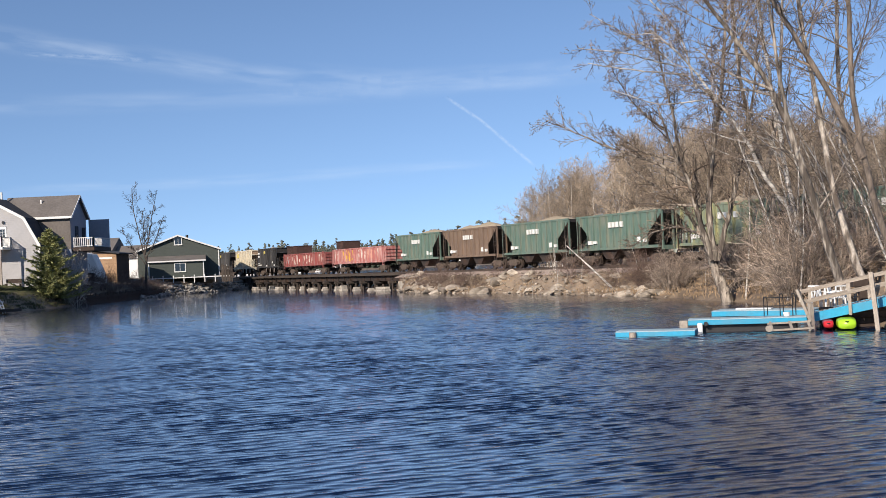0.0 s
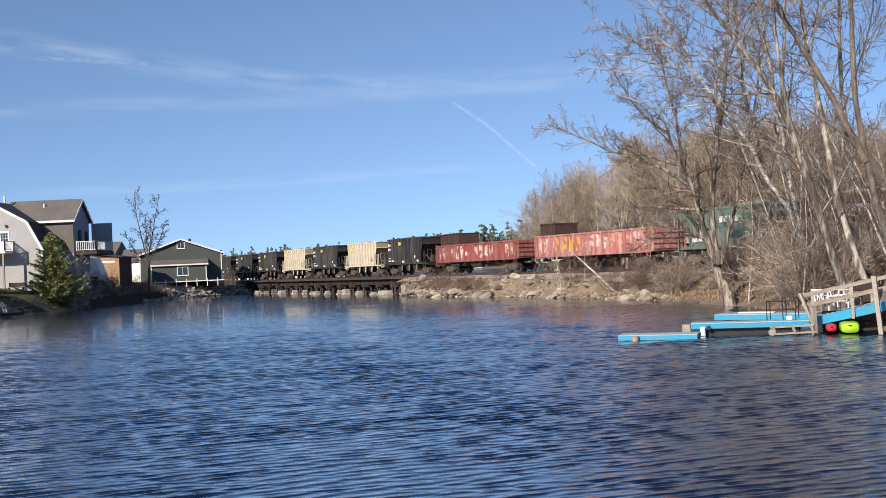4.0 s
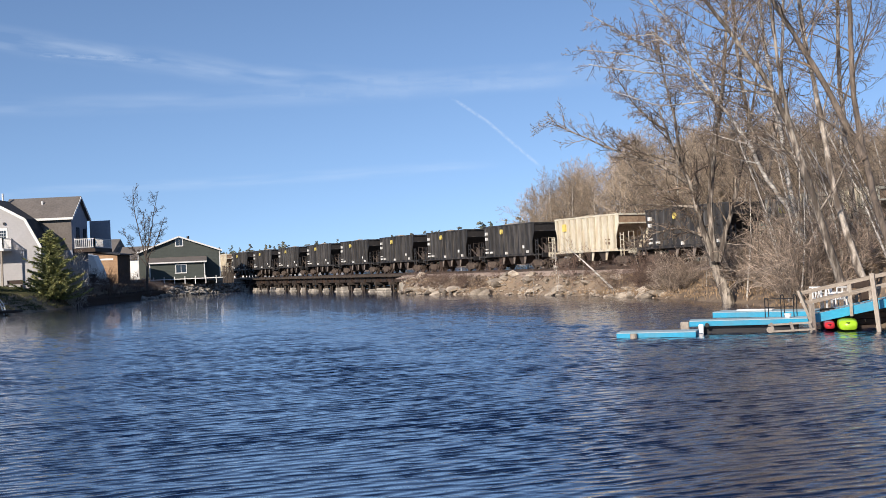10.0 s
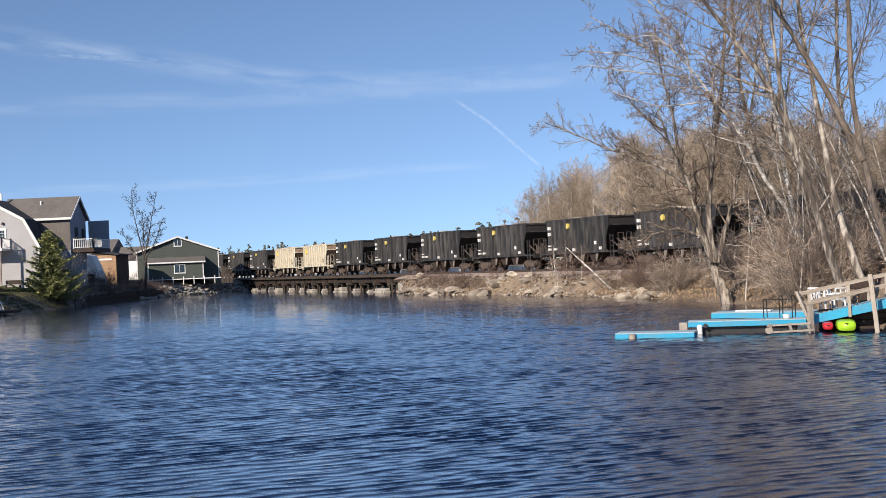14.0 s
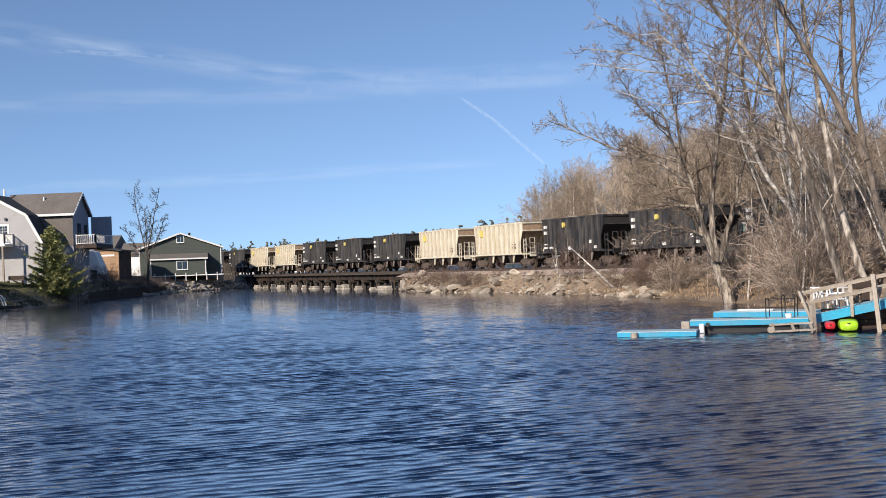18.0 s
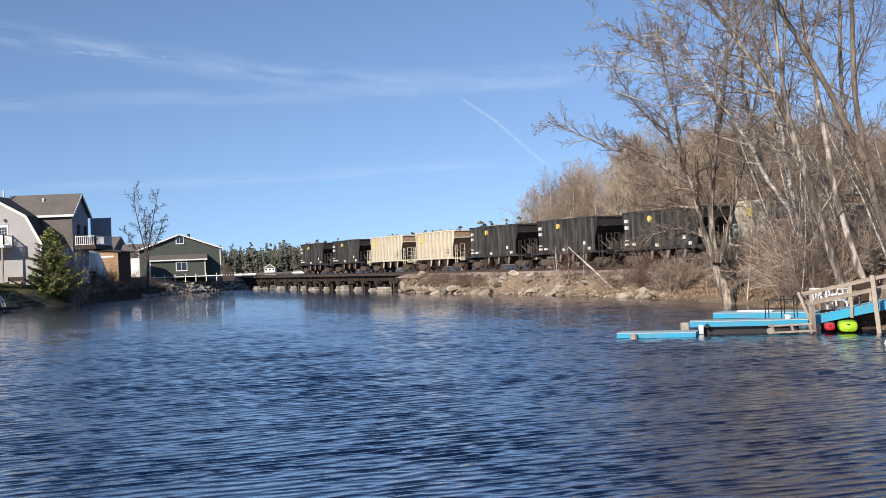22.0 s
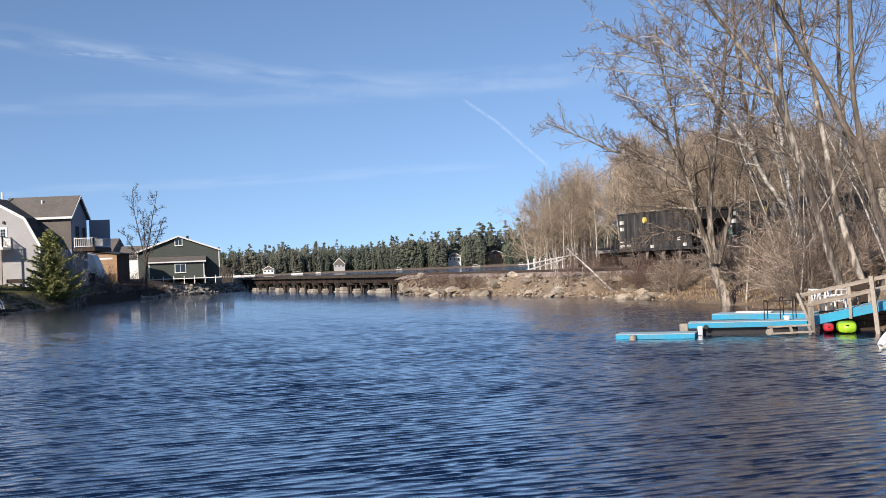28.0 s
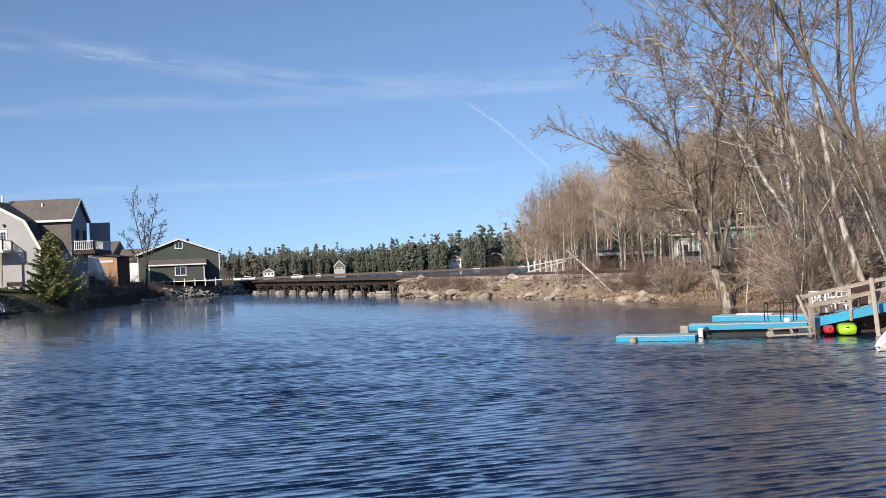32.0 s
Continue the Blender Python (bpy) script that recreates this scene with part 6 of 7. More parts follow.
def build_gambrel():
    X0, XR, Y0 = -52.6, -41.8, 115.0       # gable wall from X0 to XR at Y0
    xc = (X0 + XR) / 2
    g = 2.55
    ob = thing("gambrel_house", "grey gambrel-roofed house with dark shingles and white-railed balconies", "house")
    knee, eave, top = 9.7, 6.7, 11.9
    kx = 1.55
    wall = [(X0, g), (XR, g), (XR, eave), (XR - kx, knee), (xc, top), (X0 + kx, knee), (X0, eave)]
    part("wall", MB().prism(wall, "y", Y0, Y0 + 14), M["grey_siding"], ob)

    def clip(z):
        if z < eave:
            return X0 + .05, XR - .05
        if z < knee:
            t = (z - eave) / (knee - eave) * kx
            return X0 + t + .05, XR - t - .05
        t = (z - knee) / (top - knee)
        return X0 + kx + (xc - X0 - kx) * t, XR - kx - (XR - kx - xc) * t
    lap_boards(ob, X0, XR, g, top, Y0, M["grey_siding"], 0.2, clip)
    for s, xe, xk in ((1, XR, XR - kx), (-1, X0, X0 + kx)):
        o = 0.28 * s
        mb = MB().prism([(xe + o, eave - 0.15), (xe + o * 0.4, eave - 0.25), (xk, knee - 0.02), (xk + 0.16 * s, knee + 0.12)], "y", Y0 - 0.5, Y0 + 14.3)
        part("steep_roof", mb, M["shingle_dark"], ob, "dark steep lower roof slope")
        mb = MB().prism([(xk + 0.16 * s, knee + 0.12), (xk, knee - 0.02), (xc, top + 0.0), (xc, top + 0.2)], "y", Y0 - 0.5, Y0 + 14.3)
        part("upper_roof", mb, M["shingle_dark"], ob)
        # white rake boards
        mb = MB().beam((xe + o, Y0 - 0.53, eave - 0.2), (xk + 0.14 * s, Y0 - 0.53, knee + 0.0), 0.05, 0.28)
        mb.beam((xk + 0.14 * s, Y0 - 0.53, knee + 0.0), (xc, Y0 - 0.53, top + 0.06), 0.05, 0.28)
        part("rake_board", mb, M["white"], ob)
    # cross wing with its ridge along x
    wx0, wx1, wy0, wy1 = xc, -39.6, 118.2, 123.4
    we, wt = 9.9, 12.15
    ym = (wy0 + wy1) / 2
    # wing siding painted darker and bluer than the gable, as the shaded side
    part("wing_wall", MB().prism([(wy0, g), (wy1, g), (wy1, we), (ym, wt - 0.1), (wy0, we)], "x", wx0, wx1), M["blue_siding"], ob, "wing siding coloured blue-grey as its shaded side")
    for a, b in ((wy0 - 0.45, we - 0.16), (wy1 + 0.45, we - 0.16)):
        mb = MB().prism([(a, b), (a, b + 0.16), (ym, wt + 0.2), (ym, wt)], "x", wx0, wx1 + 0.3)
        part("wing_roof", mb, M["shingle"], ob, "grey-brown shingle roof of the cross wing")
    part("fascia", MB().box(wx0, wx1 + 0.32, wy0 - 0.50, wy0 - 0.46, we - 0.22, we + 0.02), M["white"], ob)
    mb = MB().beam((wx1 + 0.33, wy0 - 0.45, we - 0.12), (wx1 + 0.33, ym, wt + 0.05), 0.05, 0.22).beam((wx1 + 0.33, wy1 + 0.45, we - 0.12), (wx1 + 0.33, ym, wt + 0.05), 0.05, 0.22)
    part("rake_board", mb, M["white"], ob)
    part("shingle_wall", MB().box(-47, wx1 - 0.003, wy0 - 0.02, wy0 - 0.004, 6.4, we - 0.2), M["shingle"], ob)
    part("balcony_door", MB().box(wx1, wx1 + 0.06, 119.6, 120.6, 6.75, 8.9), M["glass"], ob)
    part("wing_window", MB().box(wx1, wx1 + 0.06, 121.9, 122.8, 7.6, 8.8), M["glass"], ob)
    # vent pipes
    part("vent_pipe", MB().cyl((-47.4, 119.6, 10.8), (-47.4, 119.6, 12.9), 0.11, 8), M["white"], ob)
    part("vent_pipe", MB().cyl((-43.2, 119.8, 10.6), (-43.2, 119.8, 11.9), 0.10, 8), M["white"], ob)
    # balcony on the wing's end
    bz = 6.55
    part("balcony_deck", MB().box(wx1, -37.2, 118.4, 124.4, bz - 0.42, bz), M["dark_wood"], ob, "dark underside of the balcony", bevel=0.02)
    railing(ob, (wx1 + 0.2, 118.5, bz), (-37.3, 118.5, bz), 1.0, 10)
    railing(ob, (-37.3, 118.5, bz), (-37.3, 124.3, bz), 1.0, 16)
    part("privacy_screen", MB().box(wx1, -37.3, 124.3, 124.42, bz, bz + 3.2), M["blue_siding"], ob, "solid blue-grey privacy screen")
    # front balcony on the gable wall, its post and door
    fz = 6.75
    fx1 = -44.8
    part("front_deck", MB().box(X0, fx1, Y0 - 2.3, Y0 - 0.03, fz - 0.25, fz), M["white"], ob, "white-edged front balcony")
    railing(ob, (X0, Y0 - 2.25, fz), (fx1 - 0.06, Y0 - 2.25, fz), 1.0, 40)
    railing(ob, (fx1 - 0.06, Y0 - 2.25, fz), (fx1 - 0.06, Y0 - 0.15, fz), 1.0, 12)
    for x in (fx1 - 0.3, X0 + 1.5):
        part("deck_post", MB().box(x - 0.09, x + 0.09, Y0 - 2.2, Y0 - 2.02, g - 0.3, fz - 0.25), M["deck_grey"], ob)
    d = part("gable_door", MB().box(-46.3, -45.2, Y0 - 0.06, Y0 - 0.024, fz, fz + 2.15), M["white"], ob)
    for i in range(3):
        for j in range(3):
            part("pane", MB().box(-46.12 + i * 0.26, -45.9 + i * 0.26, Y0 - 0.075, Y0 - 0.062, fz + 1.05 + j * 0.3, fz + 1.31 + j * 0.3), M["glass"], d)
    part("wall_lamp", MB().box(-45.6, -45.4, Y0 - 0.2, Y0 - 0.03, fz + 2.5, fz + 2.75), M["black_metal"], ob)
    part("corner_board", MB().box(XR - 0.16, XR + 0.02, Y0 - 0.03, Y0 - 0.023, g, eave - 0.2), M["white"], ob)
    # rough plants and a bench along the wall
    return ob


def build_cottage():
    X1, XC, Y0, D = -33.9, -39.9, 168.0, 8.5
    X0 = 2 * XC - X1
    g, e, a = 2.5, 6.6, 8.75
    ob = thing("cottage", "dark green gabled cottage with white trim and a porch bay", "house")
    part("wall", MB().prism([(X0, g), (X1, g), (X1, e), (XC, a - 0.12), (X0, e)], "y", Y0, Y0 + D), M["green_siding"], ob)
    lap_boards(ob, X0, X1, g, a, Y0, M["green_siding"], 0.22, lambda z: (X0, X1) if z < e else (X0 + (XC - X0) * (z - e) / (a - e), X1 - (X1 - XC) * (z - e) / (a - e)))
    for s, xe in ((1, X1), (-1, X0)):
        mb = MB().prism([(xe + 0.35 * s, e - 0.18), (xe + 0.35 * s, e + 0.0), (XC, a + 0.15), (XC, a - 0.04)], "y", Y0 - 0.45, Y0 + D + 0.4)
        part("roof", mb, M["shingle"], ob)
        part("rake_board", MB().beam((xe + 0.36 * s, Y0 - 0.48, e - 0.1), (XC, Y0 - 0.48, a + 0.06), 0.05, 0.22), M["white"], ob)
        part("corner_board", MB().box(xe - 0.13, xe + 0.013, Y0 - 0.05, Y0 - 0.024, g, e - 0.1), M["white"], ob)
    sash(ob, XC, 8.0, 1.0, 1.05, Y0 - 0.022)
    # porch bay with a shed roof
    bx0, bx1, by = -44.3, -36.2, Y0 - 2.2
    part("bay_wall", MB().box(bx0, bx1, by, Y0 - 0.03, g, 4.95), M["green_siding"], ob)
    lap_boards(ob, bx0, bx1, g, 4.95, by, M["green_siding"], 0.22)
    part("bay_roof", MB().prism([(by - 0.4, 4.86), (by - 0.4, 5.0), (Y0 - 0.03, 5.75), (Y0 - 0.03, 5.6)], "x", bx0 - 0.3, bx1 + 0.3), M["shingle"], ob)
    part("fascia", MB().box(bx0 - 0.3, bx1 + 0.3, by - 0.44, by - 0.405, 4.80, 5.0), M["white"], ob)
    for x in (bx0, bx1 - 0.14):
        part("corner_board", MB().box(x, x + 0.14, by - 0.05, by - 0.024, g, 4.8), M["white"], ob)
    sash(ob, -39.7, 3.95, 1.5, 1.15, by - 0.022)
    part("chimney_pipe", MB().cyl((-38.6, Y0 + 3, 8.0), (-38.6, Y0 + 3, 8.95), 0.2, 8), M["black_metal"], ob)
    ob.matrix_basis = Matrix.Translation((-36.0, 168.0, 0)) @ pose(0, 0, 0, 0, 0, 12) @ Matrix.Translation((36.0, -168.0, 0))
    # white low fence on the rock wall
    fz = 2.35
    fence = thing("fence", "low white post-and-rail fence above the rock wall", "fence")
    for i in range(9):
        x = -44.6 + i * 1.55
        part("post", MB().box(x - 0.05, x + 0.05, 164.0, 164.1, 1.6, fz + 0.42), M["white"], fence)
    for z in (0.05,):
        part("rail", MB().box(-44.6, -32.2, 164.03, 164.11, fz + z - 0.06, fz + z + 0.06), M["white"], fence)
    # the pale house further back
    sc = thing("garden_screen", "leaning grey slatted wooden screen at the end of the cottage fence", "screen")
    for i in range(7):
        x = -32.45 + i * 0.24
        part("board", MB().box(x, x + 0.19, 162.4, 162.46, 1.55, 4.1 - i * 0.075), M["pile"], sc)
    part("rail", MB().box(-32.45, -30.8, 162.465, 162.53, 2.2, 2.3), M["deck_grey"], sc)
    h = thing("white_house", "small pale house with grey roof behind the cottage", "house")
    part("wall", MB().box(-62, -53.5, 178, 186, 2.3, 7.2), M["white"], h)
    part("roof", MB().prism([(177.5, 7.1), (186.5, 7.1), (182, 9.4)], "x", -62.5, -53.0), M["shingle"], h)
    sash(h, -55.2, 6.2, 0.9, 1.0, 178)
    part("lower_wing", MB().box(-53.5, -47.6, 178, 184, 2.3, 5.9), M["white"], h)
    part("lower_roof", MB().prism([(177.5, 5.9), (184.5, 5.9), (181, 8.0)], "x", -53.45, -47.2), M["shingle"], h)


def build_shed():
    ob = thing("boat_shed", "orange-sheathed unfinished shed with dark brown end wall", "shed")
    x0, x1, y0, y1, g = -48.6, -45.2, 153.5, 159.5, 2.0
    part("wall", MB().prism([(x0, g), (x1, g), (x1, 6.2), (x0, 6.75)], "y", y0, y1), M["dark_wood"], ob)
    for k in range(9):
        z = g + 0.02 + k * 0.47
        zt = min(z + 0.455, 6.2)
        if k % 2:
            cuts = (x0, x0 + 1.2, x1)
        else:
            cuts = (x0, x0 + 2.2, x1)
        for a, b in zip(cuts, cuts[1:]):
            part("panel", MB().box(a + 0.01, b - 0.01, y0 - 0.03, y0 - 0.004, z, zt), M["cedar"], ob)
    for k in range(9):
        y = y0 + 0.05 + k * 0.66
        part("board", MB().box(x1 + 0.004, x1 + 0.03, y, y + 0.62, g, 6.1), M["dark_wood"], ob)
    part("roof", MB().prism([(x0 - 0.3, 6.78), (x1 + 0.5, 6.13), (x1 + 0.5, 6.30), (x0 - 0.3, 6.95)], "y", y0 - 0.4, y1 + 0.4), M["shingle_dark"], ob)
    part("eave_board", MB().box(x0 + 0.9, x1 - 0.6, y0 - 0.05, y0 - 0.031, 5.5, 5.75), M["white"], ob)
    # white lean-to with a dark window
    w = thing("white_shed", "small white shed with a dark window and curved side", "shed")
    wx0, wx1 = -46.5, -44.6
    part("wall", MB().prism([(wx0, 1.8), (wx1 + 0.9, 1.8), (wx1 + 0.5, 3.2), (wx1, 4.6), (wx1 - 0.6, 6.0), (wx0, 6.3)], "y", 142.6, 145.0), M["white"], w)
    part("window", MB().box(-46.0, -44.9, 142.54, 142.596, 2.5, 3.6), M["glass"], w)
    # low dark jetty with posts at the bank
    j = thing("jetty", "dark low timber jetty with posts on the house bank", "dock")
    part("deck", MB().box(-44.5, -41.2, 133.5, 135.5, 0.45, 0.62), M["dark_wood"], j)
    for x, y, z in ((-44.2, 133.6, 2.4), (-42.6, 133.6, 2.2), (-41.4, 133.7, 1.9), (-41.4, 135.3, 1.8)):
        part("post", MB().cyl((x, y, -1.0), (x, y, z), 0.11, 8), M["dark_wood"], j)
    # swim float with a white ladder by the lawn
    s = thing("swim_float", "low grey float with a white swim ladder", "dock")
    part("deck", MB().box(-41.6, -38.0, 97.6, 99.4, 0.25, 0.5), M["dark_wood"], s)
    for y in (97.7, 98.3):
        part("ladder_rail", MB().tube([(-39.0, y, 0.1), (-39.3, y, 1.1), (-39.55, y, 1.45), (-39.85, y, 1.35), (-40.0, y, 0.5)], [0.05] * 5, 6), M["plastic_white"], s)
    for z in (0.55, 0.85, 1.15):
        part("rung", MB().cyl((-39.15, 97.7, z), (-39.15, 98.3, z), 0.04, 6), M["plastic_white"], s)
    # dark timber planks added along the house bank to stand in for its shade
    bh = thing("bulkhead", "dark plank wall added where the house bank lies in shade", "wall", kind="structure")
    pts = [(-39.8, 119.5), (-39.6, 126.0), (-39.0, 142.0), (-39.2, 150.0), (-39.35, 156.0)]
    rng = random.Random(3)
    for (ax, ay), (bx, by) in zip(pts, pts[1:]):
        n = int(math.hypot(bx - ax, by - ay) / 0.3)
        turn = math.degrees(math.atan2(by - ay, bx - ax))
        for k in range(n):
            t = (k + 0.5) / n
            pl = part("plank", MB().box(-0.14, 0.14, -0.05, 0.05, -1.0, 1.05 + rng.uniform(-0.2, 0.2)), M["dark_wood"], bh)
            pl.matrix_basis = pose(ax + (bx - ax) * t, ay + (by - ay) * t, 0, rng.uniform(-2, 2), 0, turn)
        part("waler", MB().beam((ax + 0.12, ay, 0.75), (bx + 0.12, by, 0.75), 0.12, 0.2), M["dark_wood"], bh)
    # garden bench and pots along the grey wall
    b = thing("garden_bench", "dark reddish garden bench and pots against the grey wall", "bench")
    by = 117.4
    gz = ground_at(-45.5, by)
    part("seat", MB().box(-46.6, -44.9, by, by + 0.5, gz + 0.4, gz + 0.46), M["dark_wood"], b)
    part("backrest", MB().box(-46.6, -44.9, by + 0.5, by + 0.56, gz + 0.5, gz + 0.95), M["dark_wood"], b)
    for x in (-46.5, -45.0):
        part("leg", MB().box(x - 0.04, x + 0.04, by + 0.05, by + 0.5, gz - 0.05, gz + 0.4), M["dark_wood"], b)


def build_back_houses():
    # leafy-green house seen through the wood behind the railway
    def house(name, label, x, y, w, d, h, wall, roof_h, turn):
        ob = thing(name, label, "house", pose(x, y, ground_at(x, y) - 1.3, 0, 0, turn))
        part("wall", MB().box(-w / 2, w / 2, 0, d, 0, h), M[wall], ob)
        lap_boards(ob, -w / 2, w / 2, 0.4, h, 0, M[wall], 0.2)
        part("roof", MB().prism([(-0.5, h - 0.1), (d + 0.5, h - 0.1), (d / 2, h + roof_h)], "x", -w / 2 - 0.4, w / 2 + 0.4), M["shingle"], ob)
        part("fascia", MB().box(-w / 2 - 0.4, w / 2 + 0.4, -0.56, -0.51, h - 0.25, h - 0.05), M["white"], ob)
        n = max(2, int(w / 3))
        for k in range(n):
            sash(ob, -w / 2 + w * (k + 0.5) / n, h * 0.62, 1.1, 1.2, -0.022)
        return ob
    house("green_house", "pale green house with white trim behind the bare trees", 27.0, 118.0, 4.4, 8, 4.8, "house_green", 1.2, -13)
    mint = house("mint_house", "mint green house with a dark upper storey behind bare trees", 31.0, 112.0, 4.2, 7, 4.9, "house_teal", 0.9, -15)
    part("upper_wall", MB().box(-1.8, 2.6, 3.0, 7.0, 4.0, 8.2), M["dark_wood"], mint, "dark brown upper storey")
    for z in (5.9, 7.1):
        sash(mint, -0.3, z, 0.8, 0.7, 2.997)
    # a parked car in the yard
    car = thing("parked_car", "blue-grey hatchback parked beyond the railway", "car", pose(24.3, 109.0, ground_at(24.3, 109.0), 0, 0, 100))
    body = [(-2.0, 0.35), (2.0, 0.35), (2.05, 0.7), (1.9, 0.85), (0.9, 0.95), (-1.95, 0.98), (-2.05, 0.6)]
    part("body", MB().prism(body, "y", -0.85, 0.85), M["car_paint"], car, bevel=0.05)
    part("cabin", MB().prism([(-1.8, 0.975), (0.95, 0.945), (0.3, 1.42), (-1.5, 1.45)], "y", -0.72, 0.72), M["glass"], car, "dark glazed cabin")
    part("roof", MB().box(-1.45, 0.28, -0.70, 0.70, 1.425, 1.48), M["car_paint"], car, bevel=0.02)
    for sx in (-1.25, 1.3):
        for sy in (-0.78, 0.78):
            part("wheel", MB().cyl((sx, sy - 0.1, 0.31), (sx, sy + 0.1, 0.31), 0.31, 14), M["black_metal"], car)
    for sy in (-0.62, 0.62):
        part("headlight", MB().box(1.99, 2.06, sy - 0.16, sy + 0.16, 0.62, 0.76), M["plastic_white"], car)
    ob = thing("porch_cabin", "low cabin with white porch posts behind the railway", "cabin", pose(24.0, 146.0, ground_at(24.0, 146) - 0.9, 0, 0, 6))
    part("wall", MB().box(-3.4, 3.6, 1.2, 6, 0, 2.7), M["dark_wood"], ob)
    part("roof", MB().prism([(-0.4, 2.75), (6.4, 2.75), (3, 3.3)], "x", -3.8, 4.0), M["shingle_dark"], ob)
    part("eave", MB().box(-3.8, 4.0, -0.47, -0.41, 2.5, 2.9), M["white"], ob)
    for x in (-3.3, -0.4, 1.2, 2.6, 3.6):
        part("porch_post", MB().box(x - 0.15, x + 0.15, 0, 0.25, 0, 2.65), M["white"], ob)
    sash(ob, 1.9, 1.5, 1.0, 1.0, 1.2)
    # white picket rail by the lake end of the wood
    f = thing("picket_fence", "white picket rail sloping down beside the wood", "fence")
    for i in range(7):
        t = i / 6
        x, y = 8.6 + 3.6 * t, 110.0 + 1.5 * t
        z = ground_at(x, y)
        part("picket", MB().box(x - 0.06, x + 0.06, y - 0.04, y + 0.04, z - 0.1, z + 1.25), M["white"], f)
    za, zb = ground_at(8.6, 110.0), ground_at(12.2, 111.5)
    part("rail", MB().beam((8.4, 109.93, za + 0.15), (12.6, 111.6, zb + 1.1), 0.06, 0.13), M["white"], f)
    part("rail", MB().beam((8.4, 109.93, za + 0.75), (13.8, 112.1, zb + 1.5), 0.06, 0.13), M["white"], f)
    # fallen pale limb that leans on the bank, and a stake beside the line
    p, q = Vector((12.45, 80.3, 0)), Vector((9.35, 82.0, 0))
    b = solid("fallen_limb", MB().tube([(p.x, p.y, 0.4), (p.x * .55 + q.x * .45, p.y * .55 + q.y * .45, 1.95), (q.x, q.y, 3.75)], [0.09, 0.07, 0.03], 8), M["birch"],
              "pale broken birch limb leaning on the bank", "branch", smooth=True)
    r = track(103.8, -2.6)
    solid("trackside_stake", MB().tube([(r.x, r.y, 1.6), (r.x - 0.08, r.y, 3.7)], [0.05, 0.035], 6), M["birch"], "thin pale stake beside the railway", "stake")


GAMBREL = build_gambrel()
GAMBREL.matrix_basis = Matrix.Translation((0, 0, 2.9)) @ Matrix.Scale(1.04, 4) @ Matrix.Translation((0, 0, -3.15))
build_cottage()
build_shed()
build_back_houses()


# ---------------------------------------------------------------- docks
def dock_section(name, label, p, q, wide, top, thick):
    """A floating dock: painted side boards, a plank deck. Near edge from p to q."""
    p, q = Vector((*p, 0)), Vector((*q, 0))
    L = (q - p).length
    ang = math.degrees(math.atan2(q.y - p.y, q.x - p.x))
    ob = thing(name, label, "dock", pose(p.x, p.y, 0, 0, 0, ang))
    part("side_board", MB().box(0, L, 0, 0.05, top - thick, top), M["dock_blue"], ob, bevel=0.008)
    part("side_board", MB().box(0, L, wide - 0.05, wide, top - thick, top), M["dock_blue"], ob, bevel=0.008)
    for x in (0.0, L - 0.05):
        part("end_board", MB().box(x, x + 0.05, 0.052, wide - 0.052, top - thick, top), M["dock_blue"], ob, bevel=0.008)
    n = int(L / 0.155)
    plank = MB().box(0.002, L / n - 0.003, 0.02, wide - 0.02, 0, 0.03).mesh("plank")
    plank.materials.append(M["dock_top"])
    for i in range(n):
        part("plank", plank, M["dock_top"], ob).matrix_basis = pose(i * L / n, 0, top + 0.003)
    part("float_drum", MB().box(0.3, L - 0.3, 0.25, wide - 0.25, -0.25, top - 0.06), M["black_metal"], ob, bevel=0.05)
    return ob


M["rail_wood"] = mat("weathered_handrail", (0.37, 0.31, 0.25), 0.9, vary=0.3, big=0.8, small=9, stretch=(1, 1, 5), bump=0.15)


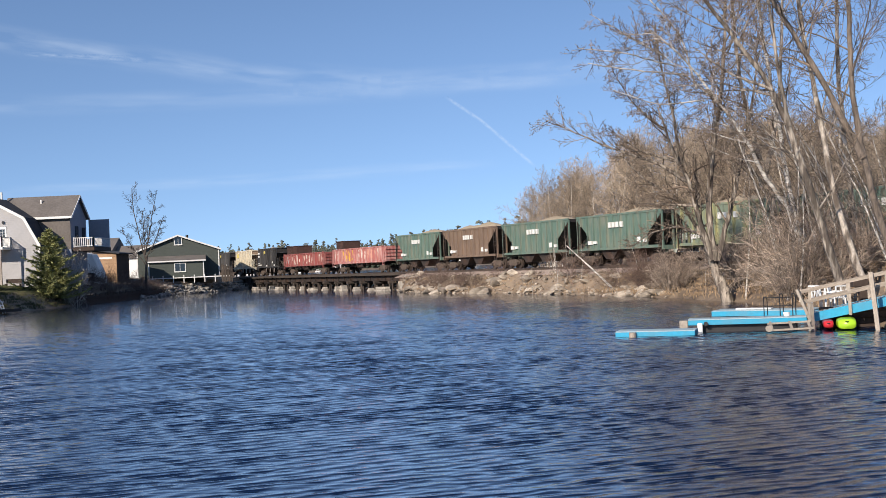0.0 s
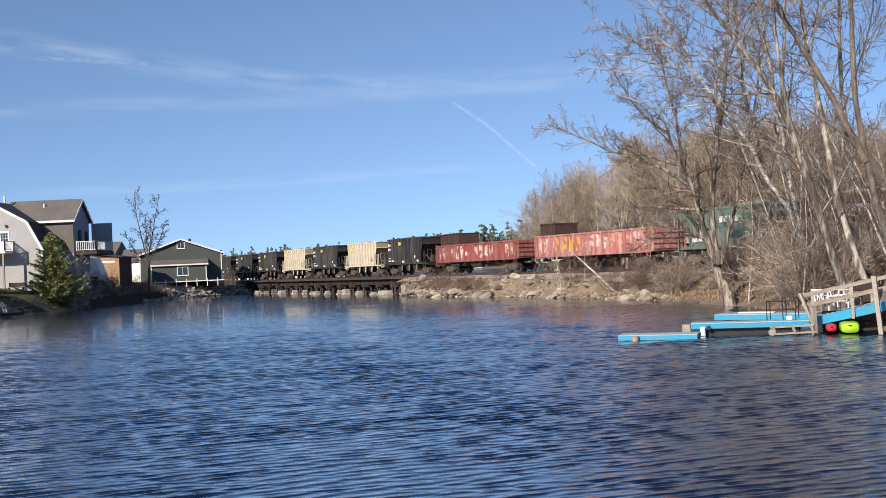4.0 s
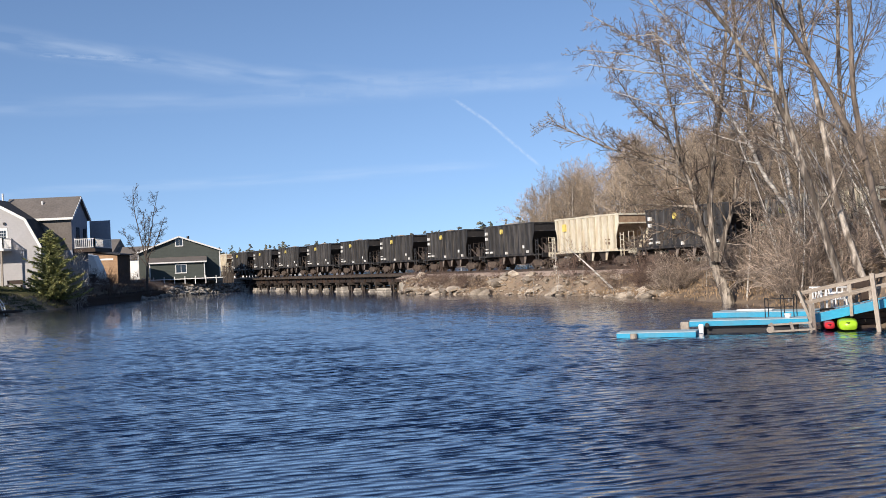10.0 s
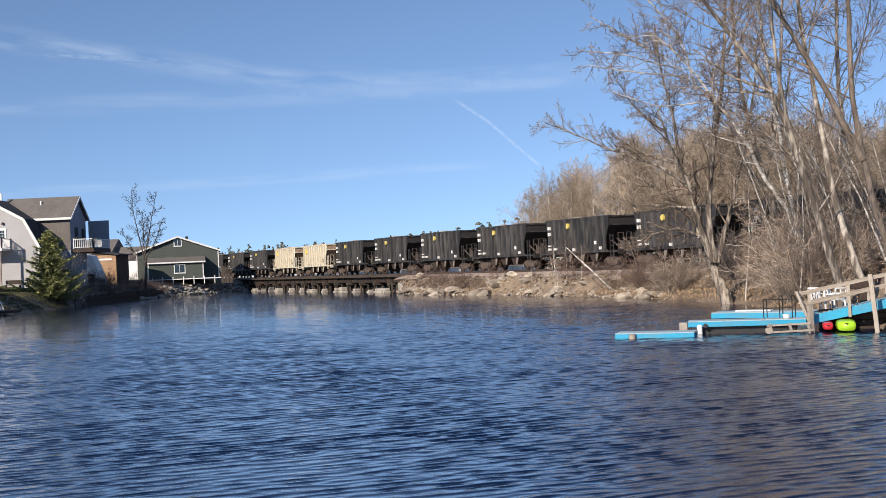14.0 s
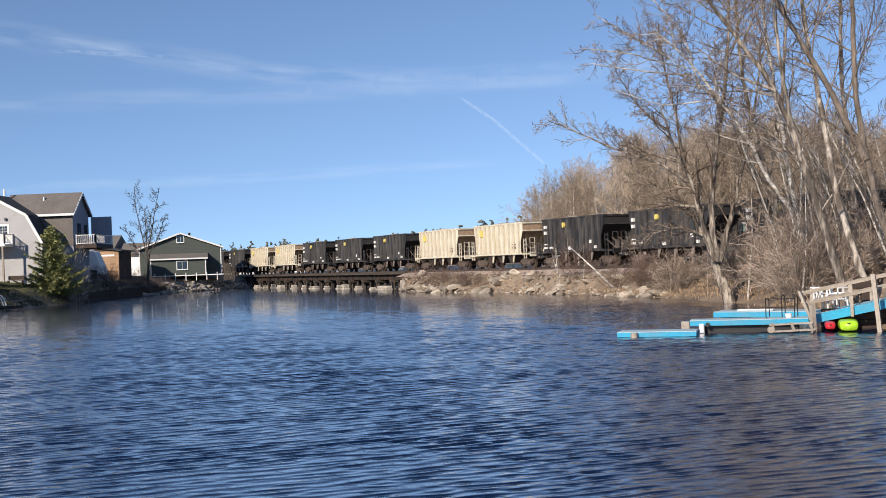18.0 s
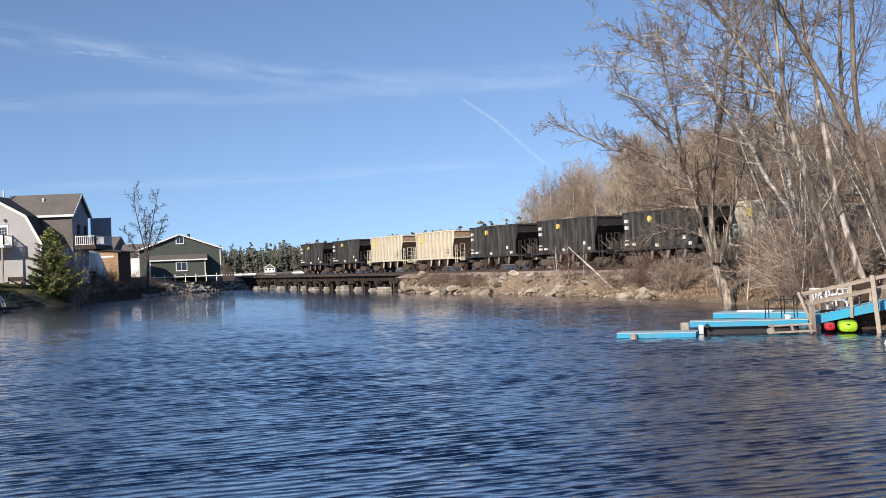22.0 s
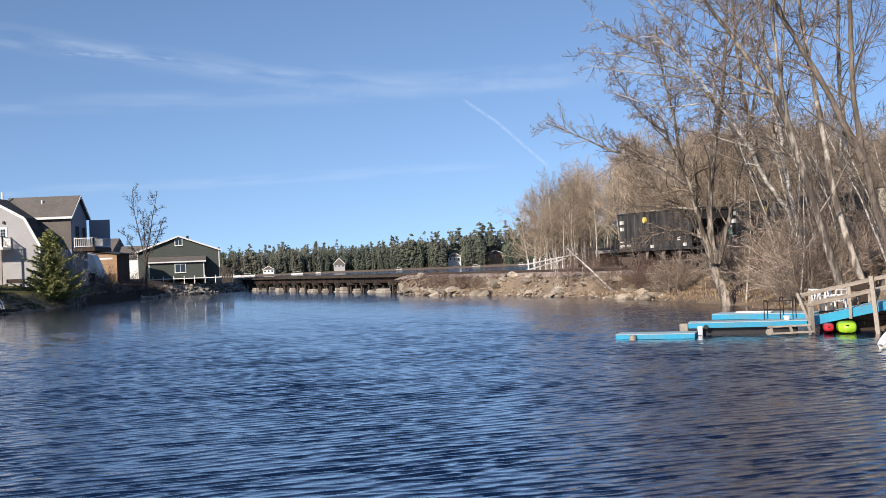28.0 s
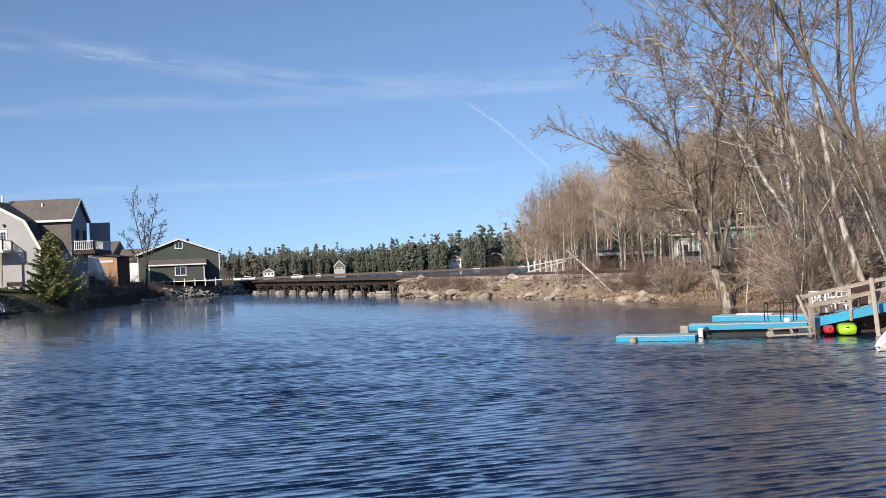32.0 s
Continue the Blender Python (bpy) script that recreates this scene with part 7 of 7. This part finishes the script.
def build_docks():
    a = dock_section("floating_dock", "low turquoise floating dock with pale planks", (6.02, 38.95), (8.62, 38.05), 1.1, 0.16, 0.155)
    part("bumper", MB().cyl((0.62, -0.1, -0.05), (0.62, -0.1, 0.16), 0.12, 10), M["deck_grey"], a)
    b = dock_section("floating_dock", "raised turquoise dock section on white brackets", (8.75, 39.6), (12.65, 38.5), 1.0, 0.43, 0.175)
    part("corner_post", MB().box(-0.32, -0.02, 0.1, 0.4, 0.12, 0.42), M["deck_grey"], b, bevel=0.02)
    part("bracket", MB().box(0.32, 0.50, -0.1, -0.003, -0.1, 0.34), M["plastic_white"], b, bevel=0.03)
    part("roller", MB().cyl((0.62, -0.1, 0.3), (0.62, -0.02, 0.3), 0.08, 10), M["black_metal"], b)
    c = dock_section("floating_dock", "further turquoise dock section with white top", (11.3, 46.6), (14.9, 44.4), 1.5, 0.33, 0.21)
    part("bench_top", MB().box(0.9, 2.4, 0.4, 0.8, 0.37, 0.43), M["plastic_white"], c, bevel=0.02)
    # black swim rails on the deck
    r = thing("swim_rail", "black metal ladder rails standing on the dock", "rail", pose(11.45, 39.45, 0.473, 0, 0, -16))
    for x in (0.0, 0.55, 0.98):
        h = 0.78 if x else 0.68
        part("upright", MB().cyl((x, 0, 0), (x, 0, h), 0.02, 6), M["black_metal"], r)
        part("upright", MB().tube([(x + 0.12, 0.5, 0), (x + 0.12, 0.5, h * 0.9), (x + 0.08, 0.35, h), (x, 0.0, h)], [0.02] * 4, 6), M["black_metal"], r)
    part("cross_rail", MB().cyl((0, 0, 0.66), (0.98, 0, 0.66), 0.018, 6).cyl((0, 0, 0.36), (0.98, 0, 0.36), 0.018, 6), M["black_metal"], r)
    t = thing("bucket", "small white bucket on the dock", "bucket", pose(12.1, 38.95, 0.473))
    part("pail", MB().tube([(0, 0, 0), (0, 0, 0.15)], [0.1, 0.13], 12), M["plastic_white"], t)
    # pale skid at the water under the dock
    s = thing("boat_skid", "pale weathered wooden skid at the waterline", "skid", pose(10.95, 37.6, 0.0, 0, 0, -10))
    for z, y in ((0.10, 0.0), (0.30, 0.45)):
        part("runner", MB().beam((0.1, y, z), (1.55, y, z + 0.04), 0.06, 0.06), M["deck_grey"], s)
    for x in (0.2, 0.85, 1.45):
        part("crosspiece", MB().beam((x, -0.05, 0.12), (x, 0.5, 0.34), 0.08, 0.07), M["deck_grey"], s)
    part("roller", MB().cyl((0.1, -0.06, 0.16), (0.1, 0.12, 0.16), 0.11, 10), M["deck_grey"], s)
    # ramp up to the bank
    g = thing("gangway", "turquoise-edged gangway with weathered timber handrails", "gangway")
    A, B = Vector((12.75, 38.6, 0.55)), Vector((16.6, 37.3, 1.36))
    d = (B - A).normalized()
    n = Vector((-d.y, d.x, 0)).normalized()
    for k in (0.0, 1.25):
        part("side_board", MB().beam(A + n * k - Vector((0, 0, 0.16)), B + n * k - Vector((0, 0, 0.16)), 0.06, 0.30), M["dock_blue"], g)
    L = (B - A).length
    for i in range(24):
        p = A + d * (L * (i + 0.5) / 24)
        part("plank", MB().beam(p + n * 0.035 - Vector((0, 0, 0.03)), p + n * 1.215 - Vector((0, 0, 0.03)), L / 24 - 0.008, 0.035), M["dock_top"], g)
    up = Vector((0, 0, 1))
    for k in (-0.1, 1.35):
        for e, ln in ((0.02, 0.88), (0.34, 0.83), (0.66, 0.83), (0.98, 0.83)):
            p = A + d * L * e + n * k
            part("post", MB().beam(p - up * 0.35, p + up * ln - d * 0.02, 0.10, 0.10), M["deck_grey"], g)
        for h in (0.42, 0.80):
            part("handrail", MB().beam(A - d * 0.25 + n * (k - 0.05) + up * h, B + d * 0.3 + n * (k - 0.05) + up * (h + 0.02), 0.045, 0.085), M["rail_wood"], g)
    # leaning brace and outer stakes in the water
    part("brace", MB().beam((12.95, 37.9, -0.6), (12.30, 38.3, 1.42), 0.17, 0.09), M["deck_grey"], g)
    part("stake", MB().beam((12.62, 37.85, -0.6), (12.60, 37.9, 0.95), 0.16, 0.12), M["deck_grey"], g)
    part("stake", MB().beam((14.55, 36.9, -0.6), (14.38, 37.0, 1.95), 0.16, 0.14), M["deck_grey"], g)
    # white garden chairs on the bank behind
    proto = None
    for x, y, t in ((13.95, 41.0, 160), (14.45, 40.6, 200), (14.2, 41.5, 120), (14.75, 41.2, 60)):
        z = max(ground_at(x, y), 0.55)
        m = pose(x, y, z, 0, 0, t)
        if proto:
            copy_thing(proto, m)
            continue
        ch = thing("garden_chair", "white moulded plastic garden chair with a lattice back", "chair", m, group="garden chairs")
        part("seat", MB().box(-0.26, 0.26, -0.24, 0.24, 0.40, 0.43), M["plastic_white"], ch, bevel=0.01)
        for sx in (-0.24, 0.24):
            for sy in (-0.22, 0.22):
                part("leg", MB().beam((sx * 1.08, sy * 1.1, 0), (sx, sy, 0.41), 0.045, 0.045), M["plastic_white"], ch)
            part("armrest", MB().beam((sx * 1.1, -0.25, 0.62), (sx * 1.1, 0.24, 0.64), 0.05, 0.03).beam((sx * 1.1, -0.23, 0.40), (sx * 1.1, -0.23, 0.62), 0.04, 0.04), M["plastic_white"], ch)
        br = part("backrest", MB().beam((-0.25, 0.25, 0.42), (-0.24, 0.34, 0.86), 0.05, 0.04).beam((0.25, 0.25, 0.42), (0.24, 0.34, 0.86), 0.05, 0.04).beam((-0.25, 0.34, 0.86), (0.25, 0.34, 0.86), 0.04, 0.05),
                  M["plastic_white"], ch)
        for k in range(4):
            x0 = -0.18 + k * 0.12
            part("slat", MB().beam((x0, 0.26, 0.43), (x0 + (0.09 if k % 2 else -0.06), 0.335, 0.85), 0.035, 0.02), M["plastic_white"], br)
    # kayaks pulled up under the gangway
    for name, label, x, y, mm, r, z in (("kayak", "red plastic kayak stored under the gangway", 13.06, 37.5, "plastic_red", 0.18, 0.20), ("kayak", "lime green plastic kayak stored under the gangway", 13.62, 37.3, "plastic_lime", 0.33, 0.20)):
        k = thing(name, label, "kayak", pose(x, y, z, 0, 0, 72))
        pts = [(s * 3.0, 0, 0.04 * abs(2 * s - 1) ** 3) for s in np.linspace(0, 1, 11)]
        rad = [r * max(0.12, math.sin(math.pi * min(1, 0.2 + s * 0.8)) ** 0.6) for s in np.linspace(0, 1, 11)]
        hull = MB().tube(pts, rad, 14)
        hull.v = [(p[0], math.copysign(abs(p[1] / r) ** 0.5 * r, p[1]), math.copysign(abs(p[2] / r) ** 0.6 * r, p[2]) * (0.72 if r < 0.3 else 0.58)) for p in hull.v]
        part("hull", hull, M[mm], k, smooth=True)
        part("cockpit_rim", MB().tube([(1.5 + 0.4 * math.cos(a), 0.2 * math.sin(a), r * 0.70) for a in np.linspace(0, 2 * math.pi, 13)], [0.025] * 13, 5), M["black_metal"], k)
        part("carry_handle", MB().tube([(0.05, -0.07, r * 0.35), (-0.06, 0, r * 0.3), (0.05, 0.07, r * 0.35)], [0.018] * 3, 5), M["black_metal"], k)
    # dark beams added behind the gangway to stand in for the shade under it
    cw = thing("crib_wall", "dark beams added as the shade under the gangway", "wall")
    for k in range(4):
        part("beam", MB().box(13.3, 17.2, 38.9, 39.15, -0.1 + k * 0.21, 0.1 + k * 0.21), M["dark_wood"], cw, bevel=0.02)
    # mooring block and dark timber on the bank by the gangway
    w = thing("timber_post", "dark stained timber post with a cross block", "post", pose(15.3, 40.2, 0.6))
    part("post", MB().box(-0.13, 0.13, -0.13, 0.13, 0, 1.15), M["dark_wood"], w, bevel=0.02)
    part("block", MB().box(-0.4, 0.15, -0.2, 0.2, 0.75, 0.98), M["dark_wood"], w, bevel=0.02)


build_docks()


def build_boat():
    """A white dinghy on a slack mooring, its bow coming slowly into sight."""
    ob = thing("dinghy", "white dinghy hull drifting on its mooring", "boat")
    v, f = [], []
    n, k = 26, 9

    def bow_rim(t):
        return 0.12 + 0.40 * min(1.0, t / 0.15) ** 0.75

    for i in range(n + 1):
        t = i / n
        half = 0.62 * math.sin(math.pi * min(1.0, 0.04 + t * 0.62)) ** 0.75
        keel = -0.16 + 0.16 * (1 - t) ** 3
        rim = bow_rim(t)
        for j in range(k):
            a = math.pi * (j / (k - 1))
            v.append((t * 3.0, -half * math.cos(a), rim + (keel - rim) * math.sin(a) ** 0.7))
    for i in range(n):
        for j in range(k - 1):
            a = i * k + j
            f.append((a, a + 1, a + k + 1, a + k))
    f.append(tuple(range(n * k, n * k + k)))
    part("hull", raw_mesh("hull", v, f, True), M["hull"], ob)
    rim = []
    for i in range(n + 1):
        t = i / n
        half = 0.62 * math.sin(math.pi * min(1.0, 0.04 + t * 0.62)) ** 0.75
        rim.append((t * 3.0, half, bow_rim(t)))
    left = [(x, -y, z) for x, y, z in rim]
    part("gunwale", MB().tube(rim, [0.035] * len(rim), 6), M["white"], ob)
    part("gunwale", MB().tube(left, [0.035] * len(left), 6), M["white"], ob)
    part("deck_cover", MB().add([(x, y, z + 0.02) for x, y, z in rim] + [(x, y, z + 0.02) for x, y, z in left], [(i, i + 1, n + 2 + i, n + 1 + i) for i in range(n)]), M["hull"], ob)
    for x in (1.2, 2.2):
        part("thwart", MB().box(x, x + 0.25, -0.5, 0.5, 0.36, 0.40), M["deck_grey"], ob)
    return ob


BOAT = build_boat()


def BOAT_POSE(t):
    return pose(12.26 + 0.85 * max(0.0, (31 - t) / 31), 31.3, 0.0, 0, 0, 6)


# ---------------------------------------------------------------- high thin cloud
DRIFT = []


def cloud(name, label, pts, width, material, drift, y=3600.0):
    """A long ribbon of cloud far off; pts in degrees right of and above the view ahead, along its middle."""
    n = 40
    v, f, uv = [], [], []
    P = [Vector((y * math.tan(radians(a)), y, y * math.tan(radians(e)) / math.cos(radians(a)))) for a, e in pts]
    lens = [0]
    for a, b in zip(P, P[1:]):
        lens.append(lens[-1] + (b - a).length)
    for i in range(n + 1):
        s = lens[-1] * i / n
        k = max(j for j in range(len(P) - 1) if lens[j] <= s + 1e-6)
        p = P[k].lerp(P[k + 1], (s - lens[k]) / (lens[k + 1] - lens[k]))
        d = (P[k + 1] - P[k]).normalized()
        up = Vector((-d.z, 0, d.x))
        w = width * y * radians(1) / 2
        v += [tuple(p - up * w), tuple(p + up * w)]
        uv += [(i / n, 0.0), (i / n, 1.0)]
    f = [(2 * i, 2 * i + 2, 2 * i + 3, 2 * i + 1) for i in range(n)]
    me = raw_mesh(name, v, f)
    lay = me.uv_layers.new(name="UVMap")
    for lp in me.loops:
        lay.data[lp.index].uv = uv[lp.vertex_index]
    me.materials.append(material)
    ob = tagged(new(name, me), label, "cloud", kind="structure")
    ob.visible_shadow = False
    DRIFT.append((ob, drift))


def build_clouds():
    wisp = cloud_material("thin_cirrus", 0.25, (3.0, 0.9, 1), 0.62)
    faint = cloud_material("faint_cirrus", 0.15, (2.5, 0.7, 1), 0.66)
    trail = cloud_material("contrail_vapour", 0.26, (9.0, 0.8, 1), 0.75)
    cloud("cirrus_cloud", "long thin white streak of high cloud", [(-26, 12.2), (-16, 11.0), (-9, 10.0), (-2, 9.4), (5, 9.4), (14, 9.8)], 1.9, wisp, 60)
    cloud("cirrus_cloud", "faint long streak of high cloud", [(-28, 8.2), (-12, 8.8), (0, 9.1), (10, 9.6), (20, 10.5)], 1.5, faint, 60)
    cloud("cirrus_cloud", "short bright wisp of high cloud", [(-20.5, 11.0), (-17.5, 10.9), (-14.5, 10.8)], 0.35, wisp, 120)
    cloud("cirrus_cloud", "very faint low streak of cloud", [(-26, 4.2), (-10, 4.7), (4, 5.2)], 0.9, faint, 50)
    cloud("contrail", "thin fading aircraft trail slanting down the sky", [(0.45, 8.7), (2.4, 7.3), (4.0, 5.8), (5.2, 4.7)], 0.26, trail, 55)


build_clouds()


# ---------------------------------------------------------------- what moves
def motions():
    times = [0, 4, 8, 12, 16, 20, 24, 28, 32]
    for ob, ahead in CARS:
        walk(ob, [(t, track_pose(train_q(t) - ahead, 0, RAIL_Z)) for t in times])
    # the wind carries the ripples slowly across the cove
    walk(WATER, [(t, pose(-0.05 * t, -0.22 * t, 0)) for t in (0, 16, 32)])
    for ob, dx in DRIFT:
        walk(ob, [(t, pose(dx * t / 32, 0, 0)) for t in (0, 16, 32)])
    walk(BOAT, [(t, BOAT_POSE(t)) for t in (0, 8, 16, 24, 28, 32)])


motions()
